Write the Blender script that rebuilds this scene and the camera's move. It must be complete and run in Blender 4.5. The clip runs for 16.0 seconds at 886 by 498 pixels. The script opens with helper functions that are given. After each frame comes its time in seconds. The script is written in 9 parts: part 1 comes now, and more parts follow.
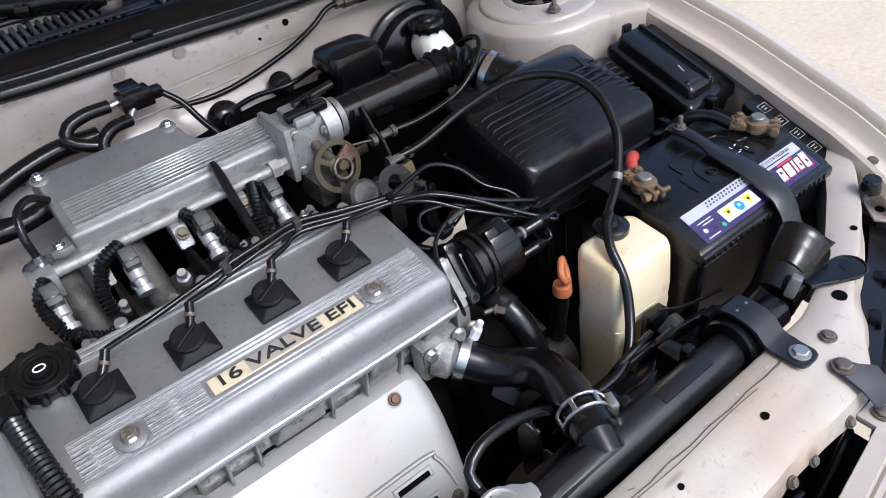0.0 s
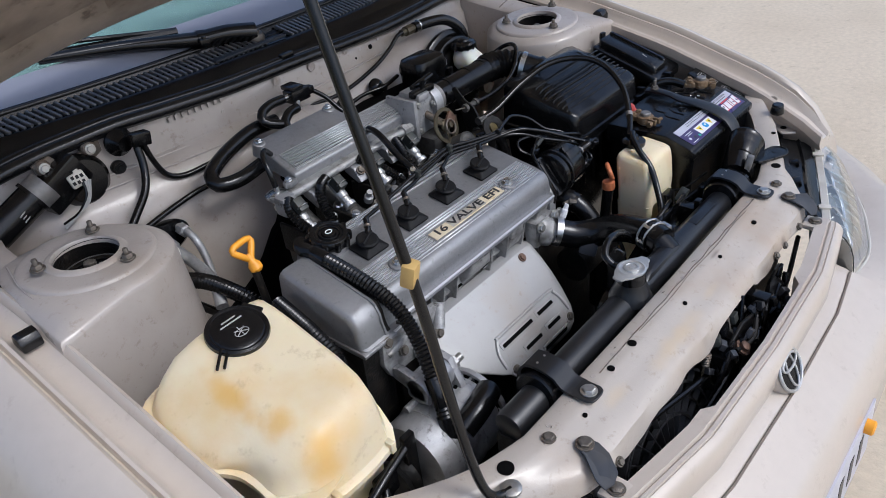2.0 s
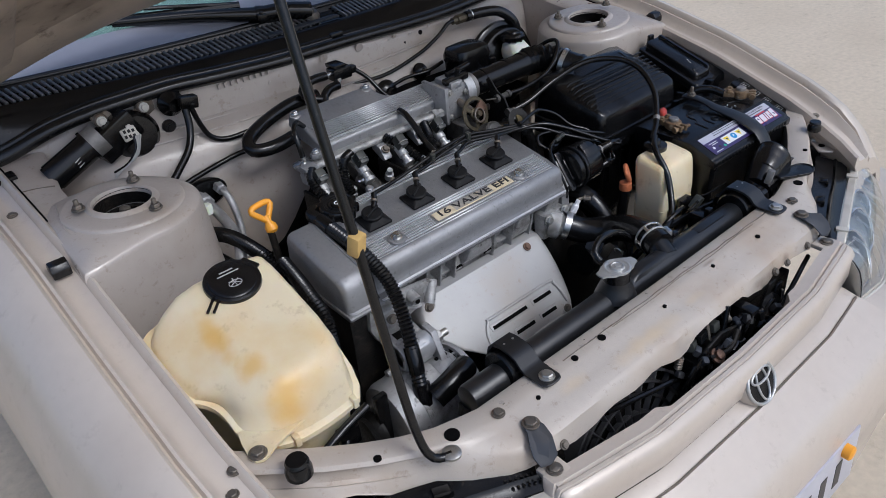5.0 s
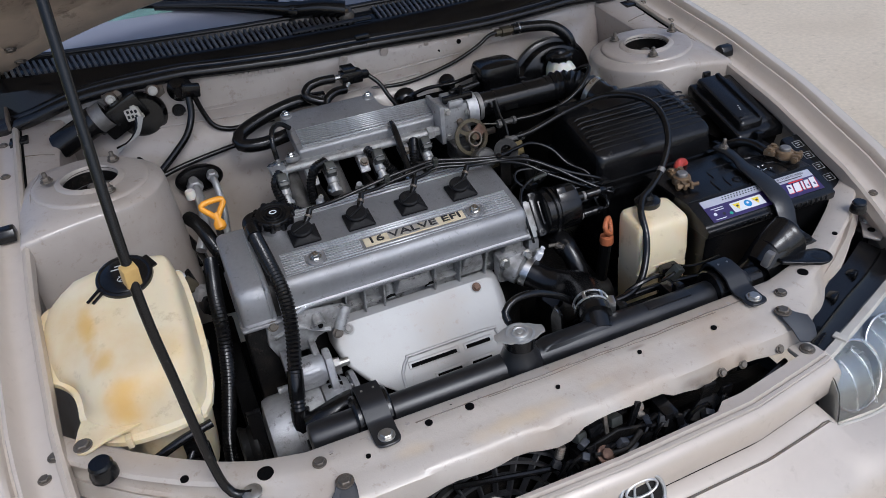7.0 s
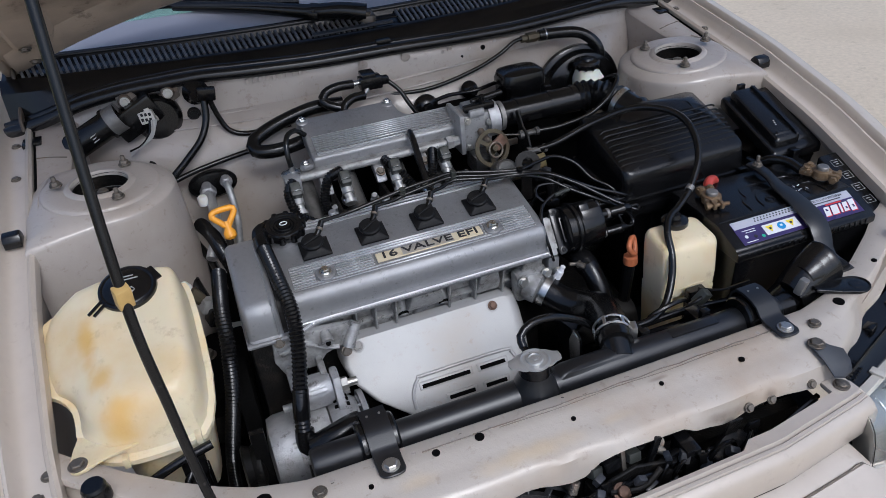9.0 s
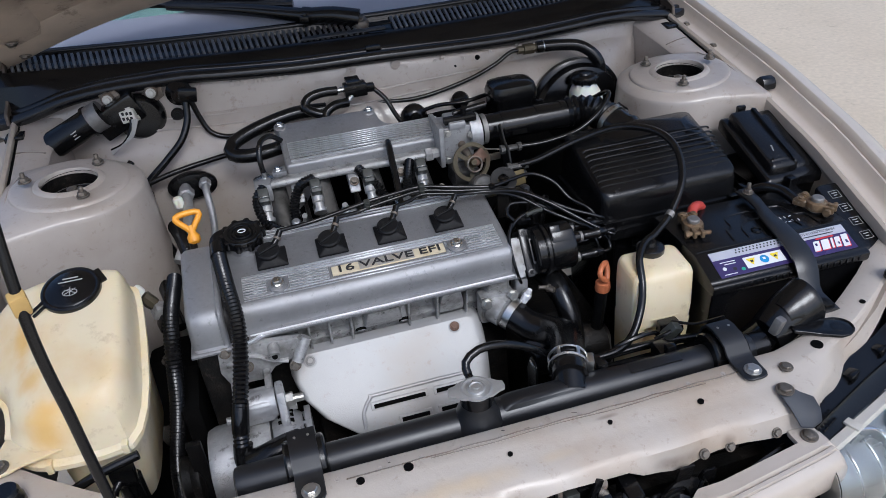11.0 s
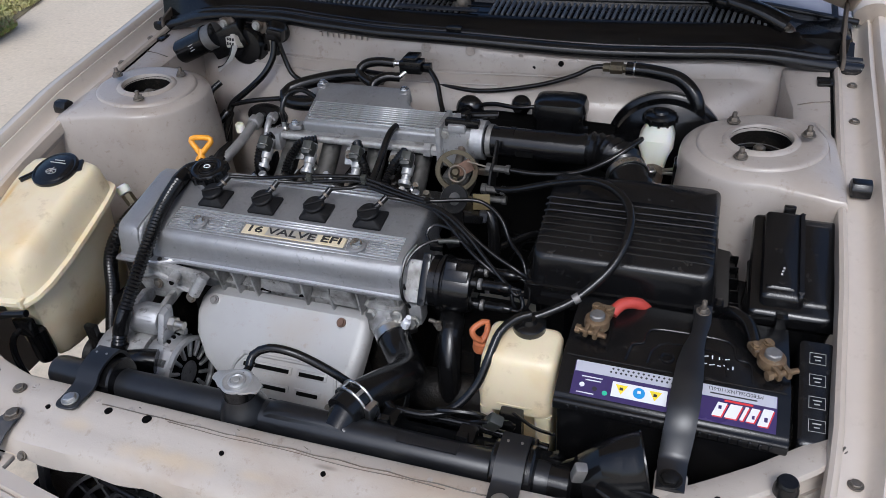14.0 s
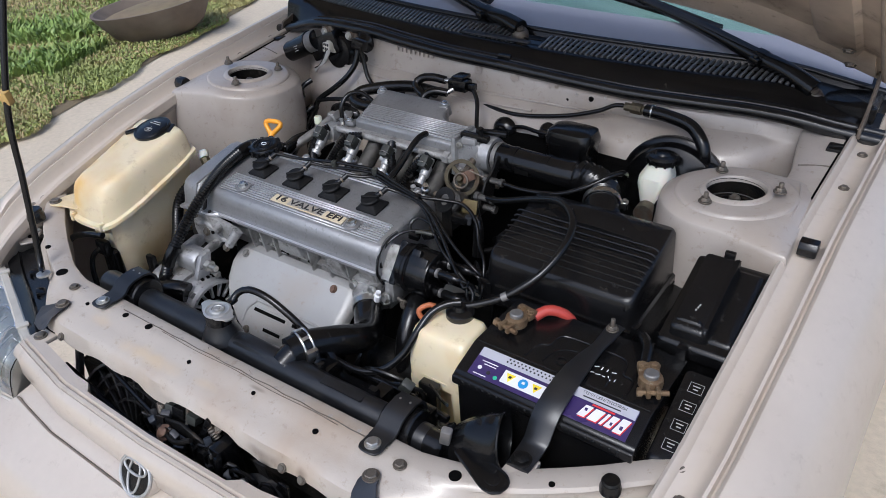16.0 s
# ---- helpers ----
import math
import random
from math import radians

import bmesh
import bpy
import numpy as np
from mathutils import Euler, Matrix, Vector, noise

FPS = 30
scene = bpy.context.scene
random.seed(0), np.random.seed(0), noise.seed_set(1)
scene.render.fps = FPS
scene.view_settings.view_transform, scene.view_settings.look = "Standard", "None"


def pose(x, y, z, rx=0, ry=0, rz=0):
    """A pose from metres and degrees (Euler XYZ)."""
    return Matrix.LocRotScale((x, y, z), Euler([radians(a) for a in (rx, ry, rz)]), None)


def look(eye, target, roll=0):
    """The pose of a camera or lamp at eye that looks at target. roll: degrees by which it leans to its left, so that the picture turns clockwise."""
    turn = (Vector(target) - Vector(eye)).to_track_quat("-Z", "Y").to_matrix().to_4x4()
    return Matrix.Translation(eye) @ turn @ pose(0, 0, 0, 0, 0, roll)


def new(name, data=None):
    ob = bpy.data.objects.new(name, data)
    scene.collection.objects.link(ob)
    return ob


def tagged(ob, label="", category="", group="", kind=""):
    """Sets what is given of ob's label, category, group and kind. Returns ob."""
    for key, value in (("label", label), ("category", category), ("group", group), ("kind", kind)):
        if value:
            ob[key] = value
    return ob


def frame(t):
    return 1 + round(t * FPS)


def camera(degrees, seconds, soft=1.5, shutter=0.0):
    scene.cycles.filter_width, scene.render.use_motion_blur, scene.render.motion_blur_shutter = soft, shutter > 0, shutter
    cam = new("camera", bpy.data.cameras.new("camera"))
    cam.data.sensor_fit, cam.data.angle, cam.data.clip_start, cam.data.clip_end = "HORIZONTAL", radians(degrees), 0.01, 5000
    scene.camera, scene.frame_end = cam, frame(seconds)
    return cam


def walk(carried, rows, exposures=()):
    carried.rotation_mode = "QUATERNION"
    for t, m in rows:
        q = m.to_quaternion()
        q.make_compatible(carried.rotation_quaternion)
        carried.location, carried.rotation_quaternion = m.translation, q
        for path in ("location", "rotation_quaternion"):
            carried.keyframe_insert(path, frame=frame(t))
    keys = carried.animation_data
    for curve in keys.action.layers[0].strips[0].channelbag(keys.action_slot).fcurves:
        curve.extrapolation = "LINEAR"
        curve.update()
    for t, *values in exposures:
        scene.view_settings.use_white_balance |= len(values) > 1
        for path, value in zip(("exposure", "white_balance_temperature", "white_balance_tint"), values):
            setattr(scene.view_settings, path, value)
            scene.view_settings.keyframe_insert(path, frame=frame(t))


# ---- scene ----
cam = camera(61.1, 16.0, 0.6)
METRES = 2.76
BASE = pose(-0.2573, -0.7614, 1.3087, -39.066, 5.807, -39.116)
ROWS = [
    (0.0, 0.0, 0.0, 0.0, 0.0, 0.0, 0.0),
    (0.5, -0.0209, -0.0619, -0.0398, -1.07, 1.6, 0.58),
    (1.0, -0.0606, -0.0919, -0.0622, -3.85, 3.7, 2.85),
    (1.5, -0.1131, -0.1152, -0.0821, -7.06, 5.3, 5.64),
    (2.0, -0.1374, -0.1414, -0.0981, -8.41, 6.36, 7.14),
    (2.5, -0.1408, -0.1689, -0.1185, -8.39, 7.53, 7.75),
    (3.0, -0.1469, -0.1954, -0.1375, -7.88, 8.05, 7.37),
    (5.5, -0.0624, -0.1587, -0.0914, 0.96, 4.42, -2.43),
    (6.0, -0.0265, -0.1484, -0.0761, 4.94, 3.58, -5.42),
    (6.5, 0.0232, -0.1442, -0.0635, 8.96, 3.0, -8.48),
    (7.0, 0.0533, -0.1444, -0.0595, 11.91, 2.44, -10.65),
    (7.5, 0.0612, -0.14, -0.0546, 13.43, 2.22, -11.81),
    (8.0, 0.0587, -0.1345, -0.0502, 13.97, 2.07, -12.18),
    (8.5, 0.0529, -0.129, -0.0468, 13.8, 1.83, -12.17),
    (11.0, 0.091, -0.1019, -0.0295, 17.49, 1.36, -15.2),
    (11.5, 0.1193, -0.0812, -0.0031, 22.47, -0.8, -18.28),
    (12.0, 0.1436, -0.0649, 0.0136, 27.76, -3.06, -21.66),
    (12.5, 0.1881, -0.0425, 0.0394, 33.92, -5.92, -24.98),
    (13.0, 0.2281, -0.0265, 0.0582, 39.5, -8.81, -27.75),
    (13.5, 0.2447, -0.0028, 0.0736, 44.82, -12.13, -30.03),
    (14.0, 0.252, 0.0282, 0.0965, 50.27, -15.87, -32.12),
    (14.5, 0.2617, 0.0452, 0.1172, 55.62, -19.08, -33.97),
    (15.0, 0.2887, 0.0613, 0.1371, 61.5, -21.61, -35.5),
    (15.5, 0.3261, 0.0721, 0.154, 66.37, -23.38, -36.66),
    (16.0, 0.3462, 0.0756, 0.1574, 69.44, -24.6, -37.29),
]
walk(cam, [(t, BASE @ pose(METRES * x, METRES * y, METRES * z, 90 + pitch, roll, yaw)) for t, x, y, z, yaw, pitch, roll in ROWS],
     exposures=[(0.0, 1.08, 5600, 9), (0.5, 0.76, 5550, 9), (1.0, 0.58, 5540, 9), (2.0, 0.52, 5550, 9), (3.0, 0.28, 5530, 9), (5.5, 0.28, 5530, 9), (8.5, 0.28, 5450, 9), (11.0, 0.44, 5450, 9), (11.75, 0.72, 5450, 9), (13.0, 0.52, 5520, 9), (14.5, 0.52, 5540, 9), (15.5, 0.62, 5560, 9), (16.0, 0.54, 5560, 9)])

# ---- light ----
world = bpy.data.worlds.new("sky")
scene.world = world
world.use_nodes = True
wn = world.node_tree
sky = wn.nodes.new("ShaderNodeTexSky")
sky.sky_type, sky.sun_disc = "NISHITA", False
sky.sun_elevation, sky.sun_rotation = radians(49), radians(168.0)
sky.air_density, sky.dust_density, sky.ozone_density = 0.9, 4.0, 0.9
wn.nodes["Background"].inputs[1].default_value = 0.115
wn.links.new(sky.outputs[0], wn.nodes["Background"].inputs[0])
sun = new("sun", bpy.data.lights.new("sun", "SUN"))
sun.data.energy, sun.data.angle, sun.data.color = 1.0, radians(20), (1.0, 0.95, 0.88)
sun.matrix_world = look((0.545, -2.565, 3.71), (0, 0, 0.7))
scene.view_settings.exposure = 0.0


# ---- materials ----
def mat(name, color, rough=0.5, metal=0.0, coat=0.0, vary=0.12, scale=30.0, bump=0.0, bump_scale=300.0, rough_vary=0.1,
        dirt=None, dirt_amount=0.0, dirt_scale=6.0, sub=0.0, transmission=0.0, spec=0.5, specks=None, wave=0.0):
    """A surface with fine grain, broad blotches and, if asked for, patches of another colour."""
    m = bpy.data.materials.new(name)
    m.use_nodes = True
    n, l = m.node_tree.nodes, m.node_tree.links
    b = n["Principled BSDF"]
    co = n.new("ShaderNodeTexCoord")
    fine = n.new("ShaderNodeTexNoise")
    fine.inputs["Scale"].default_value, fine.inputs["Detail"].default_value = scale, 5
    broad = n.new("ShaderNodeTexNoise")
    broad.inputs["Scale"].default_value, broad.inputs["Detail"].default_value = dirt_scale, 6
    l.new(co.outputs["Object"], fine.inputs["Vector"])
    l.new(co.outputs["Object"], broad.inputs["Vector"])
    dark = n.new("ShaderNodeMix")
    dark.data_type = "RGBA"
    dark.inputs["A"].default_value = (*[c * (1 - vary) for c in color], 1)
    dark.inputs["B"].default_value = (*[min(1, c * (1 + vary)) for c in color], 1)
    l.new(fine.outputs["Fac"], dark.inputs["Factor"])
    out = dark.outputs["Result"]
    if dirt:
        ramp = n.new("ShaderNodeMapRange")
        ramp.inputs["From Min"].default_value, ramp.inputs["From Max"].default_value = 0.48, 0.72
        ramp.inputs["To Max"].default_value = dirt_amount
        l.new(broad.outputs["Fac"], ramp.inputs["Value"])
        mix = n.new("ShaderNodeMix")
        mix.data_type = "RGBA"
        mix.inputs["B"].default_value = (*dirt, 1)
        l.new(out, mix.inputs["A"])
        l.new(ramp.outputs["Result"], mix.inputs["Factor"])
        out = mix.outputs["Result"]
    if specks:
        # small spots of dust, chips or rust: colour, amount, scale
        sp = n.new("ShaderNodeTexNoise")
        sp.inputs["Scale"].default_value, sp.inputs["Detail"].default_value, sp.inputs["Roughness"].default_value = specks[2], 8, 0.72
        l.new(co.outputs["Object"], sp.inputs["Vector"])
        cut = n.new("ShaderNodeMapRange")
        cut.inputs["From Min"].default_value, cut.inputs["From Max"].default_value = 0.57, 0.68
        cut.inputs["To Max"].default_value = specks[1]
        l.new(sp.outputs["Fac"], cut.inputs["Value"])
        mx = n.new("ShaderNodeMix")
        mx.data_type = "RGBA"
        mx.inputs["B"].default_value = (*specks[0], 1)
        l.new(out, mx.inputs["A"])
        l.new(cut.outputs["Result"], mx.inputs["Factor"])
        out = mx.outputs["Result"]
    l.new(out, b.inputs["Base Color"])
    rr = n.new("ShaderNodeMapRange")
    rr.inputs["To Min"].default_value, rr.inputs["To Max"].default_value = max(0.02, rough - rough_vary), min(1, rough + rough_vary)
    l.new(broad.outputs["Fac"], rr.inputs["Value"])
    l.new(rr.outputs["Result"], b.inputs["Roughness"])
    b.inputs["Metallic"].default_value = metal
    b.inputs["Coat Weight"].default_value = coat
    b.inputs["Specular IOR Level"].default_value = spec
    b.inputs["Coat Roughness"].default_value = 0.08
    b.inputs["Transmission Weight"].default_value = transmission
    if sub:
        b.inputs["Subsurface Weight"].default_value = sub
        b.inputs["Subsurface Radius"].default_value = (0.02, 0.014, 0.006)
        b.inputs["Subsurface Scale"].default_value = 0.5
    if bump:
        grain = n.new("ShaderNodeTexNoise")
        grain.inputs["Scale"].default_value, grain.inputs["Detail"].default_value = bump_scale, 3
        l.new(co.outputs["Object"], grain.inputs["Vector"])
        bp = n.new("ShaderNodeBump")
        bp.inputs["Strength"].default_value, bp.inputs["Distance"].default_value = bump, 0.002
        l.new(grain.outputs["Fac"], bp.inputs["Height"])
        if wave:
            swell = n.new("ShaderNodeTexNoise")
            swell.inputs["Scale"].default_value, swell.inputs["Detail"].default_value = bump_scale / 9, 4
            l.new(co.outputs["Object"], swell.inputs["Vector"])
            b2 = n.new("ShaderNodeBump")
            b2.inputs["Strength"].default_value, b2.inputs["Distance"].default_value = wave, 0.006
            l.new(swell.outputs["Fac"], b2.inputs["Height"])
            l.new(b2.outputs["Normal"], bp.inputs["Normal"])
        l.new(bp.outputs["Normal"], b.inputs["Normal"])
    return m



def stain(m, spots, color):
    """Soft-edged old stains and shaded spots on a material: place, half-lengths and strength of each."""
    n, l = m.node_tree.nodes, m.node_tree.links
    base = n["Principled BSDF"].inputs["Base Color"]
    geo = n.new("ShaderNodeNewGeometry")
    rough_edge = n.new("ShaderNodeTexNoise")
    rough_edge.inputs["Scale"].default_value, rough_edge.inputs["Detail"].default_value = 38, 5
    l.new(geo.outputs["Position"], rough_edge.inputs["Vector"])
    for centre, half, amount in spots:
        out = base.links[0].from_socket
        off = n.new("ShaderNodeVectorMath")
        off.operation = "SUBTRACT"
        off.inputs[1].default_value = centre
        l.new(geo.outputs["Position"], off.inputs[0])
        size = n.new("ShaderNodeVectorMath")
        size.operation = "DIVIDE"
        size.inputs[1].default_value = half
        l.new(off.outputs["Vector"], size.inputs[0])
        far = n.new("ShaderNodeVectorMath")
        far.operation = "LENGTH"
        l.new(size.outputs["Vector"], far.inputs[0])
        add = n.new("ShaderNodeMath")
        add.operation = "ADD"
        l.new(far.outputs["Value"], add.inputs[0])
        l.new(rough_edge.outputs["Fac"], add.inputs[1])
        cut = n.new("ShaderNodeMapRange")
        cut.interpolation_type = "SMOOTHSTEP"
        cut.inputs["From Min"].default_value, cut.inputs["From Max"].default_value = 0.55, 1.55
        cut.inputs["To Min"].default_value, cut.inputs["To Max"].default_value = amount, 0.0
        l.new(add.outputs["Value"], cut.inputs["Value"])
        mix = n.new("ShaderNodeMix")
        mix.data_type = "RGBA"
        mix.inputs["B"].default_value = (*color, 1)
        l.new(out, mix.inputs["A"])
        l.new(cut.outputs["Result"], mix.inputs["Factor"])
        l.new(mix.outputs["Result"], base)


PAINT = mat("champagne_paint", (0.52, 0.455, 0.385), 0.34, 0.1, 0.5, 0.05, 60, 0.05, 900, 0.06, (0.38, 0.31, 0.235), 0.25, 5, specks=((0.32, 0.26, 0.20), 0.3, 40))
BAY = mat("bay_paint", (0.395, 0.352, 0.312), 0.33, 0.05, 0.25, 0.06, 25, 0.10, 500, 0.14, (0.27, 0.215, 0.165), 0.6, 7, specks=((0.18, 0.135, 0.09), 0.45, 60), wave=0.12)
RUSTY = mat("worn_panel_paint", (0.44, 0.39, 0.335), 0.38, 0.05, 0.15, 0.06, 25, 0.10, 500, 0.14, (0.34, 0.235, 0.14), 0.5, 8, specks=((0.20, 0.14, 0.09), 0.4, 65), wave=0.10)
ALU = mat("cast_aluminium", (0.42, 0.42, 0.425), 0.40, 0.6, 0, 0.2, 120, 0.4, 900, 0.12, (0.20, 0.19, 0.17), 0.65, 22, specks=((0.07, 0.06, 0.05), 0.7, 60), wave=0.2)
ALU_ROUGH = mat("rough_cast_aluminium", (0.38, 0.375, 0.365), 0.44, 0.5, 0, 0.3, 140, 0.6, 500, 0.14, (0.10, 0.09, 0.075), 0.8, 34, specks=((0.045, 0.038, 0.03), 0.8, 80), wave=0.3)
COVER = mat("valve_cover_aluminium", (0.292, 0.292, 0.298), 0.34, 0.55, 0, 0.10, 160, 0.3, 1200, 0.09, (0.19, 0.187, 0.185), 0.6, 12, specks=((0.10, 0.097, 0.094), 0.5, 90), wave=0.05)
SHIELD = mat("heat_shield_steel", (0.37, 0.365, 0.355), 0.5, 0.25, 0, 0.06, 40, 0.12, 700, 0.08, (0.33, 0.275, 0.21), 0.5, 10, specks=((0.27, 0.20, 0.14), 0.35, 60))
stain(RUSTY, [((-0.10, -0.585, 0.70), (0.085, 0.016, 0.1), 0.7), ((-0.235, -0.572, 0.70), (0.035, 0.012, 0.1), 0.5), ((0.02, -0.58, 0.70), (0.03, 0.010, 0.1), 0.4)], (0.52, 0.41, 0.27))
# brown staining along the front lip, with the fold's shade painted in
stain(RUSTY, [((0.075, -0.606, 0.672), (0.035, 0.012, 0.016), 0.75), ((0.165, -0.607, 0.672), (0.045, 0.010, 0.012), 0.65), ((0.235, -0.605, 0.675), (0.016, 0.012, 0.016), 0.8), ((-0.02, -0.607, 0.672), (0.03, 0.008, 0.012), 0.6), ((0.10, -0.552, 0.712), (0.02, 0.004, 0.01), 0.5)], (0.10, 0.07, 0.05))
BLACK = mat("black_plastic", (0.0040, 0.0040, 0.0044), 0.16, 0, 0, 0.3, 90, 0.06, 700, 0.07, (0.009, 0.0085, 0.008), 0.4, 16, spec=0.42, specks=((0.035, 0.033, 0.030), 0.35, 90))
BLACK_FINE = mat("satin_black_plastic", (0.0050, 0.0050, 0.0055), 0.19, 0, 0, 0.25, 90, 0.08, 1500, 0.07, (0.011, 0.0105, 0.010), 0.4, 18, spec=0.38, specks=((0.04, 0.037, 0.034), 0.35, 80))
RUBBER = mat("black_rubber", (0.0042, 0.0042, 0.0046), 0.20, 0, 0, 0.3, 120, 0.08, 800, 0.08, (0.010, 0.009, 0.008), 0.4, 24, spec=0.42, specks=((0.04, 0.037, 0.033), 0.35, 90))
SEAL = mat("seal_rubber", (0.006, 0.006, 0.0068), 0.22, 0, 0, 0.25, 90, 0.06, 800, 0.08, (0.014, 0.013, 0.012), 0.4, 14, spec=0.5, specks=((0.05, 0.046, 0.042), 0.35, 70))
DARK = mat("oily_dark_metal", (0.0075, 0.007, 0.0066), 0.5, 0.2, 0, 0.4, 60, 0.5, 300, 0.15, (0.028, 0.023, 0.018), 0.6, 24, spec=0.25, specks=((0.07, 0.055, 0.04), 0.5, 60), wave=0.3)
# near-black for holes, gaps and depths: their shade is put into the colour
VOID = mat("unlit_black", (0.0028, 0.0027, 0.0026), 0.85, 0, 0, 0.4, 30, 0.3, 200, 0.1, spec=0.06)
YELLOW = mat("aged_milky_plastic", (0.70, 0.605, 0.415), 0.36, 0, 0, 0.05, 14, 0.06, 300, 0.08, (0.60, 0.39, 0.13), 0.75, 8, 0.3, specks=((0.36, 0.25, 0.12), 0.4, 30), wave=0.08)
stain(YELLOW, [((-0.573, -0.285, 0.82), (0.016, 0.055, 0.2), 0.75), ((-0.560, -0.345, 0.81), (0.028, 0.020, 0.2), 0.7), ((-0.545, -0.392, 0.78), (0.030, 0.018, 0.2), 0.65), ((-0.610, -0.30, 0.76), (0.02, 0.05, 0.03), 0.4)], (0.62, 0.36, 0.07))
MILKY = mat("milky_plastic", (0.75, 0.76, 0.68), 0.35, 0, 0, 0.05, 20, 0.05, 300, 0.06, (0.6, 0.55, 0.38), 0.4, 14, 0.35)
ORANGE = mat("orange_plastic", (0.80, 0.34, 0.02), 0.4, 0, 0, 0.08, 60, 0.05, 300)
RED = mat("red_plastic", (0.42, 0.055, 0.04), 0.4, 0, 0, 0.15, 60, 0.05, 300)
REDBROWN = mat("faded_red_plastic", (0.42, 0.13, 0.05), 0.5, 0, 0, 0.2, 60, 0.1, 300)
ZINC = mat("zinc_bolt", (0.50, 0.49, 0.46), 0.35, 0.9, 0, 0.2, 200, 0.2, 900, 0.12, (0.24, 0.19, 0.12), 0.5, 60)
OLDBOLT = mat("aged_bolt", (0.17, 0.15, 0.125), 0.45, 0.7, 0, 0.3, 200, 0.4, 900, 0.12, (0.16, 0.085, 0.045), 0.6, 60)
BRASS = mat("corroded_brass", (0.20, 0.135, 0.075), 0.5, 0.5, 0, 0.35, 200, 0.6, 900, 0.12, (0.15, 0.085, 0.045), 0.7, 70, specks=((0.38, 0.38, 0.31), 0.6, 90), wave=0.4)
STEEL = mat("bright_steel", (0.62, 0.62, 0.61), 0.28, 1.0, 0, 0.08, 80, 0.1, 900, 0.1, (0.4, 0.37, 0.32), 0.4, 40)
CHROME = mat("chrome", (0.75, 0.75, 0.76), 0.12, 1.0, 0, 0.03, 60, 0, 300, 0.04)
GALV = mat("yellow_zinc_steel", (0.085, 0.072, 0.045), 0.5, 0.6, 0, 0.3, 90, 0.3, 600, 0.12, (0.08, 0.05, 0.03), 0.7, 50, specks=((0.03, 0.025, 0.02), 0.7, 80))
RUSTBROWN = mat("rusty_brown_steel", (0.13, 0.075, 0.05), 0.55, 0.4, 0, 0.3, 90, 0.4, 600, 0.12, (0.07, 0.035, 0.02), 0.7, 50)
WHITE = mat("white_print", (0.72, 0.72, 0.73), 0.35, 0, 0, 0.04, 60)
GRIME = mat("oily_aluminium", (0.10, 0.096, 0.09), 0.45, 0.45, 0, 0.3, 80, 0.5, 500, 0.12, (0.02, 0.018, 0.015), 0.85, 34, specks=((0.18, 0.17, 0.16), 0.5, 70), wave=0.3)
SLATM = mat("grey_black_slat", (0.105, 0.105, 0.107), 0.34, 0, 0, 0.2, 60, 0.1, 800, spec=0.7)
LEAD = mat("dull_lead", (0.22, 0.21, 0.20), 0.5, 0.6, 0, 0.25, 150, 0.3, 900)
PURPLE = mat("purple_print", (0.038, 0.024, 0.10), 0.3, 0, 0.3, 0.05, 60)
SILVER = mat("silver_print", (0.50, 0.50, 0.55), 0.35, 0.2, 0, 0.05, 60)
GOLD = mat("gold_plate_print", (0.62, 0.54, 0.38), 0.4, 0.1, 0, 0.12, 90, 0.1, 900, dirt=(0.45, 0.33, 0.16), dirt_amount=0.6, dirt_scale=60)
WORN = mat("worn_plate", (0.42, 0.40, 0.36), 0.4, 0.4, 0, 0.25, 120, 0.1, 900, dirt=(0.55, 0.45, 0.28), dirt_amount=0.7, dirt_scale=70)
INK = mat("black_print", (0.02, 0.02, 0.022), 0.4, 0, 0, 0.1, 60)
YEL_PRINT = mat("yellow_print", (0.8, 0.62, 0.03), 0.35)
BLUE_PRINT = mat("blue_print", (0.03, 0.25, 0.55), 0.35)
GREEN_PRINT = mat("green_print", (0.05, 0.42, 0.25), 0.35)
RED_PRINT = mat("red_print", (0.6, 0.03, 0.03), 0.35)
CHALK = mat("chalk_marker", (0.36, 0.35, 0.33), 0.7)
CLEAR = mat("clear_lens", (0.97, 0.98, 0.98), 0.03, 0, 0, 0.01, 30, 0, 300, 0.01, transmission=1.0)
REFLECT = mat("lamp_reflector", (0.33, 0.335, 0.32), 0.30, 0.8, 0, 0.15, 60, 0, 300, 0.05)
GLASS = mat("windscreen_glass", (0.60, 0.72, 0.69), 0.03, 0, 0, 0.02, 20, 0, 300, 0.01, transmission=1.0)
# black ceramic lightened to lilac grey: the sky's reflection is in the base colour
FRITM = mat("frit_with_sky_sheen", (0.20, 0.205, 0.24), 0.12, 0, 0.4, 0.05, 20)
# dash made pale teal to carry the sky reflected in the windscreen
DASH = mat("dash_with_sky_glare", (0.24, 0.30, 0.30), 0.7, 0, 0, 0.1, 20)
CONCRETE = mat("pale_concrete", (0.60, 0.505, 0.375), 0.85, 0, 0, 0.20, 45, 0.7, 150, 0.05, (0.48, 0.395, 0.28), 0.5, 1.6, specks=((0.34, 0.27, 0.185), 0.4, 13), wave=0.3)
SOIL = mat("dry_soil", (0.20, 0.15, 0.09), 0.9, 0, 0, 0.35, 12, 0.6, 60, 0.05, (0.13, 0.13, 0.05), 0.6, 3)
CLIP = mat("yellow_clip_plastic", (0.50, 0.33, 0.11), 0.5, 0, 0, 0.2, 60, dirt=(0.30, 0.18, 0.06), dirt_amount=0.5, dirt_scale=40)
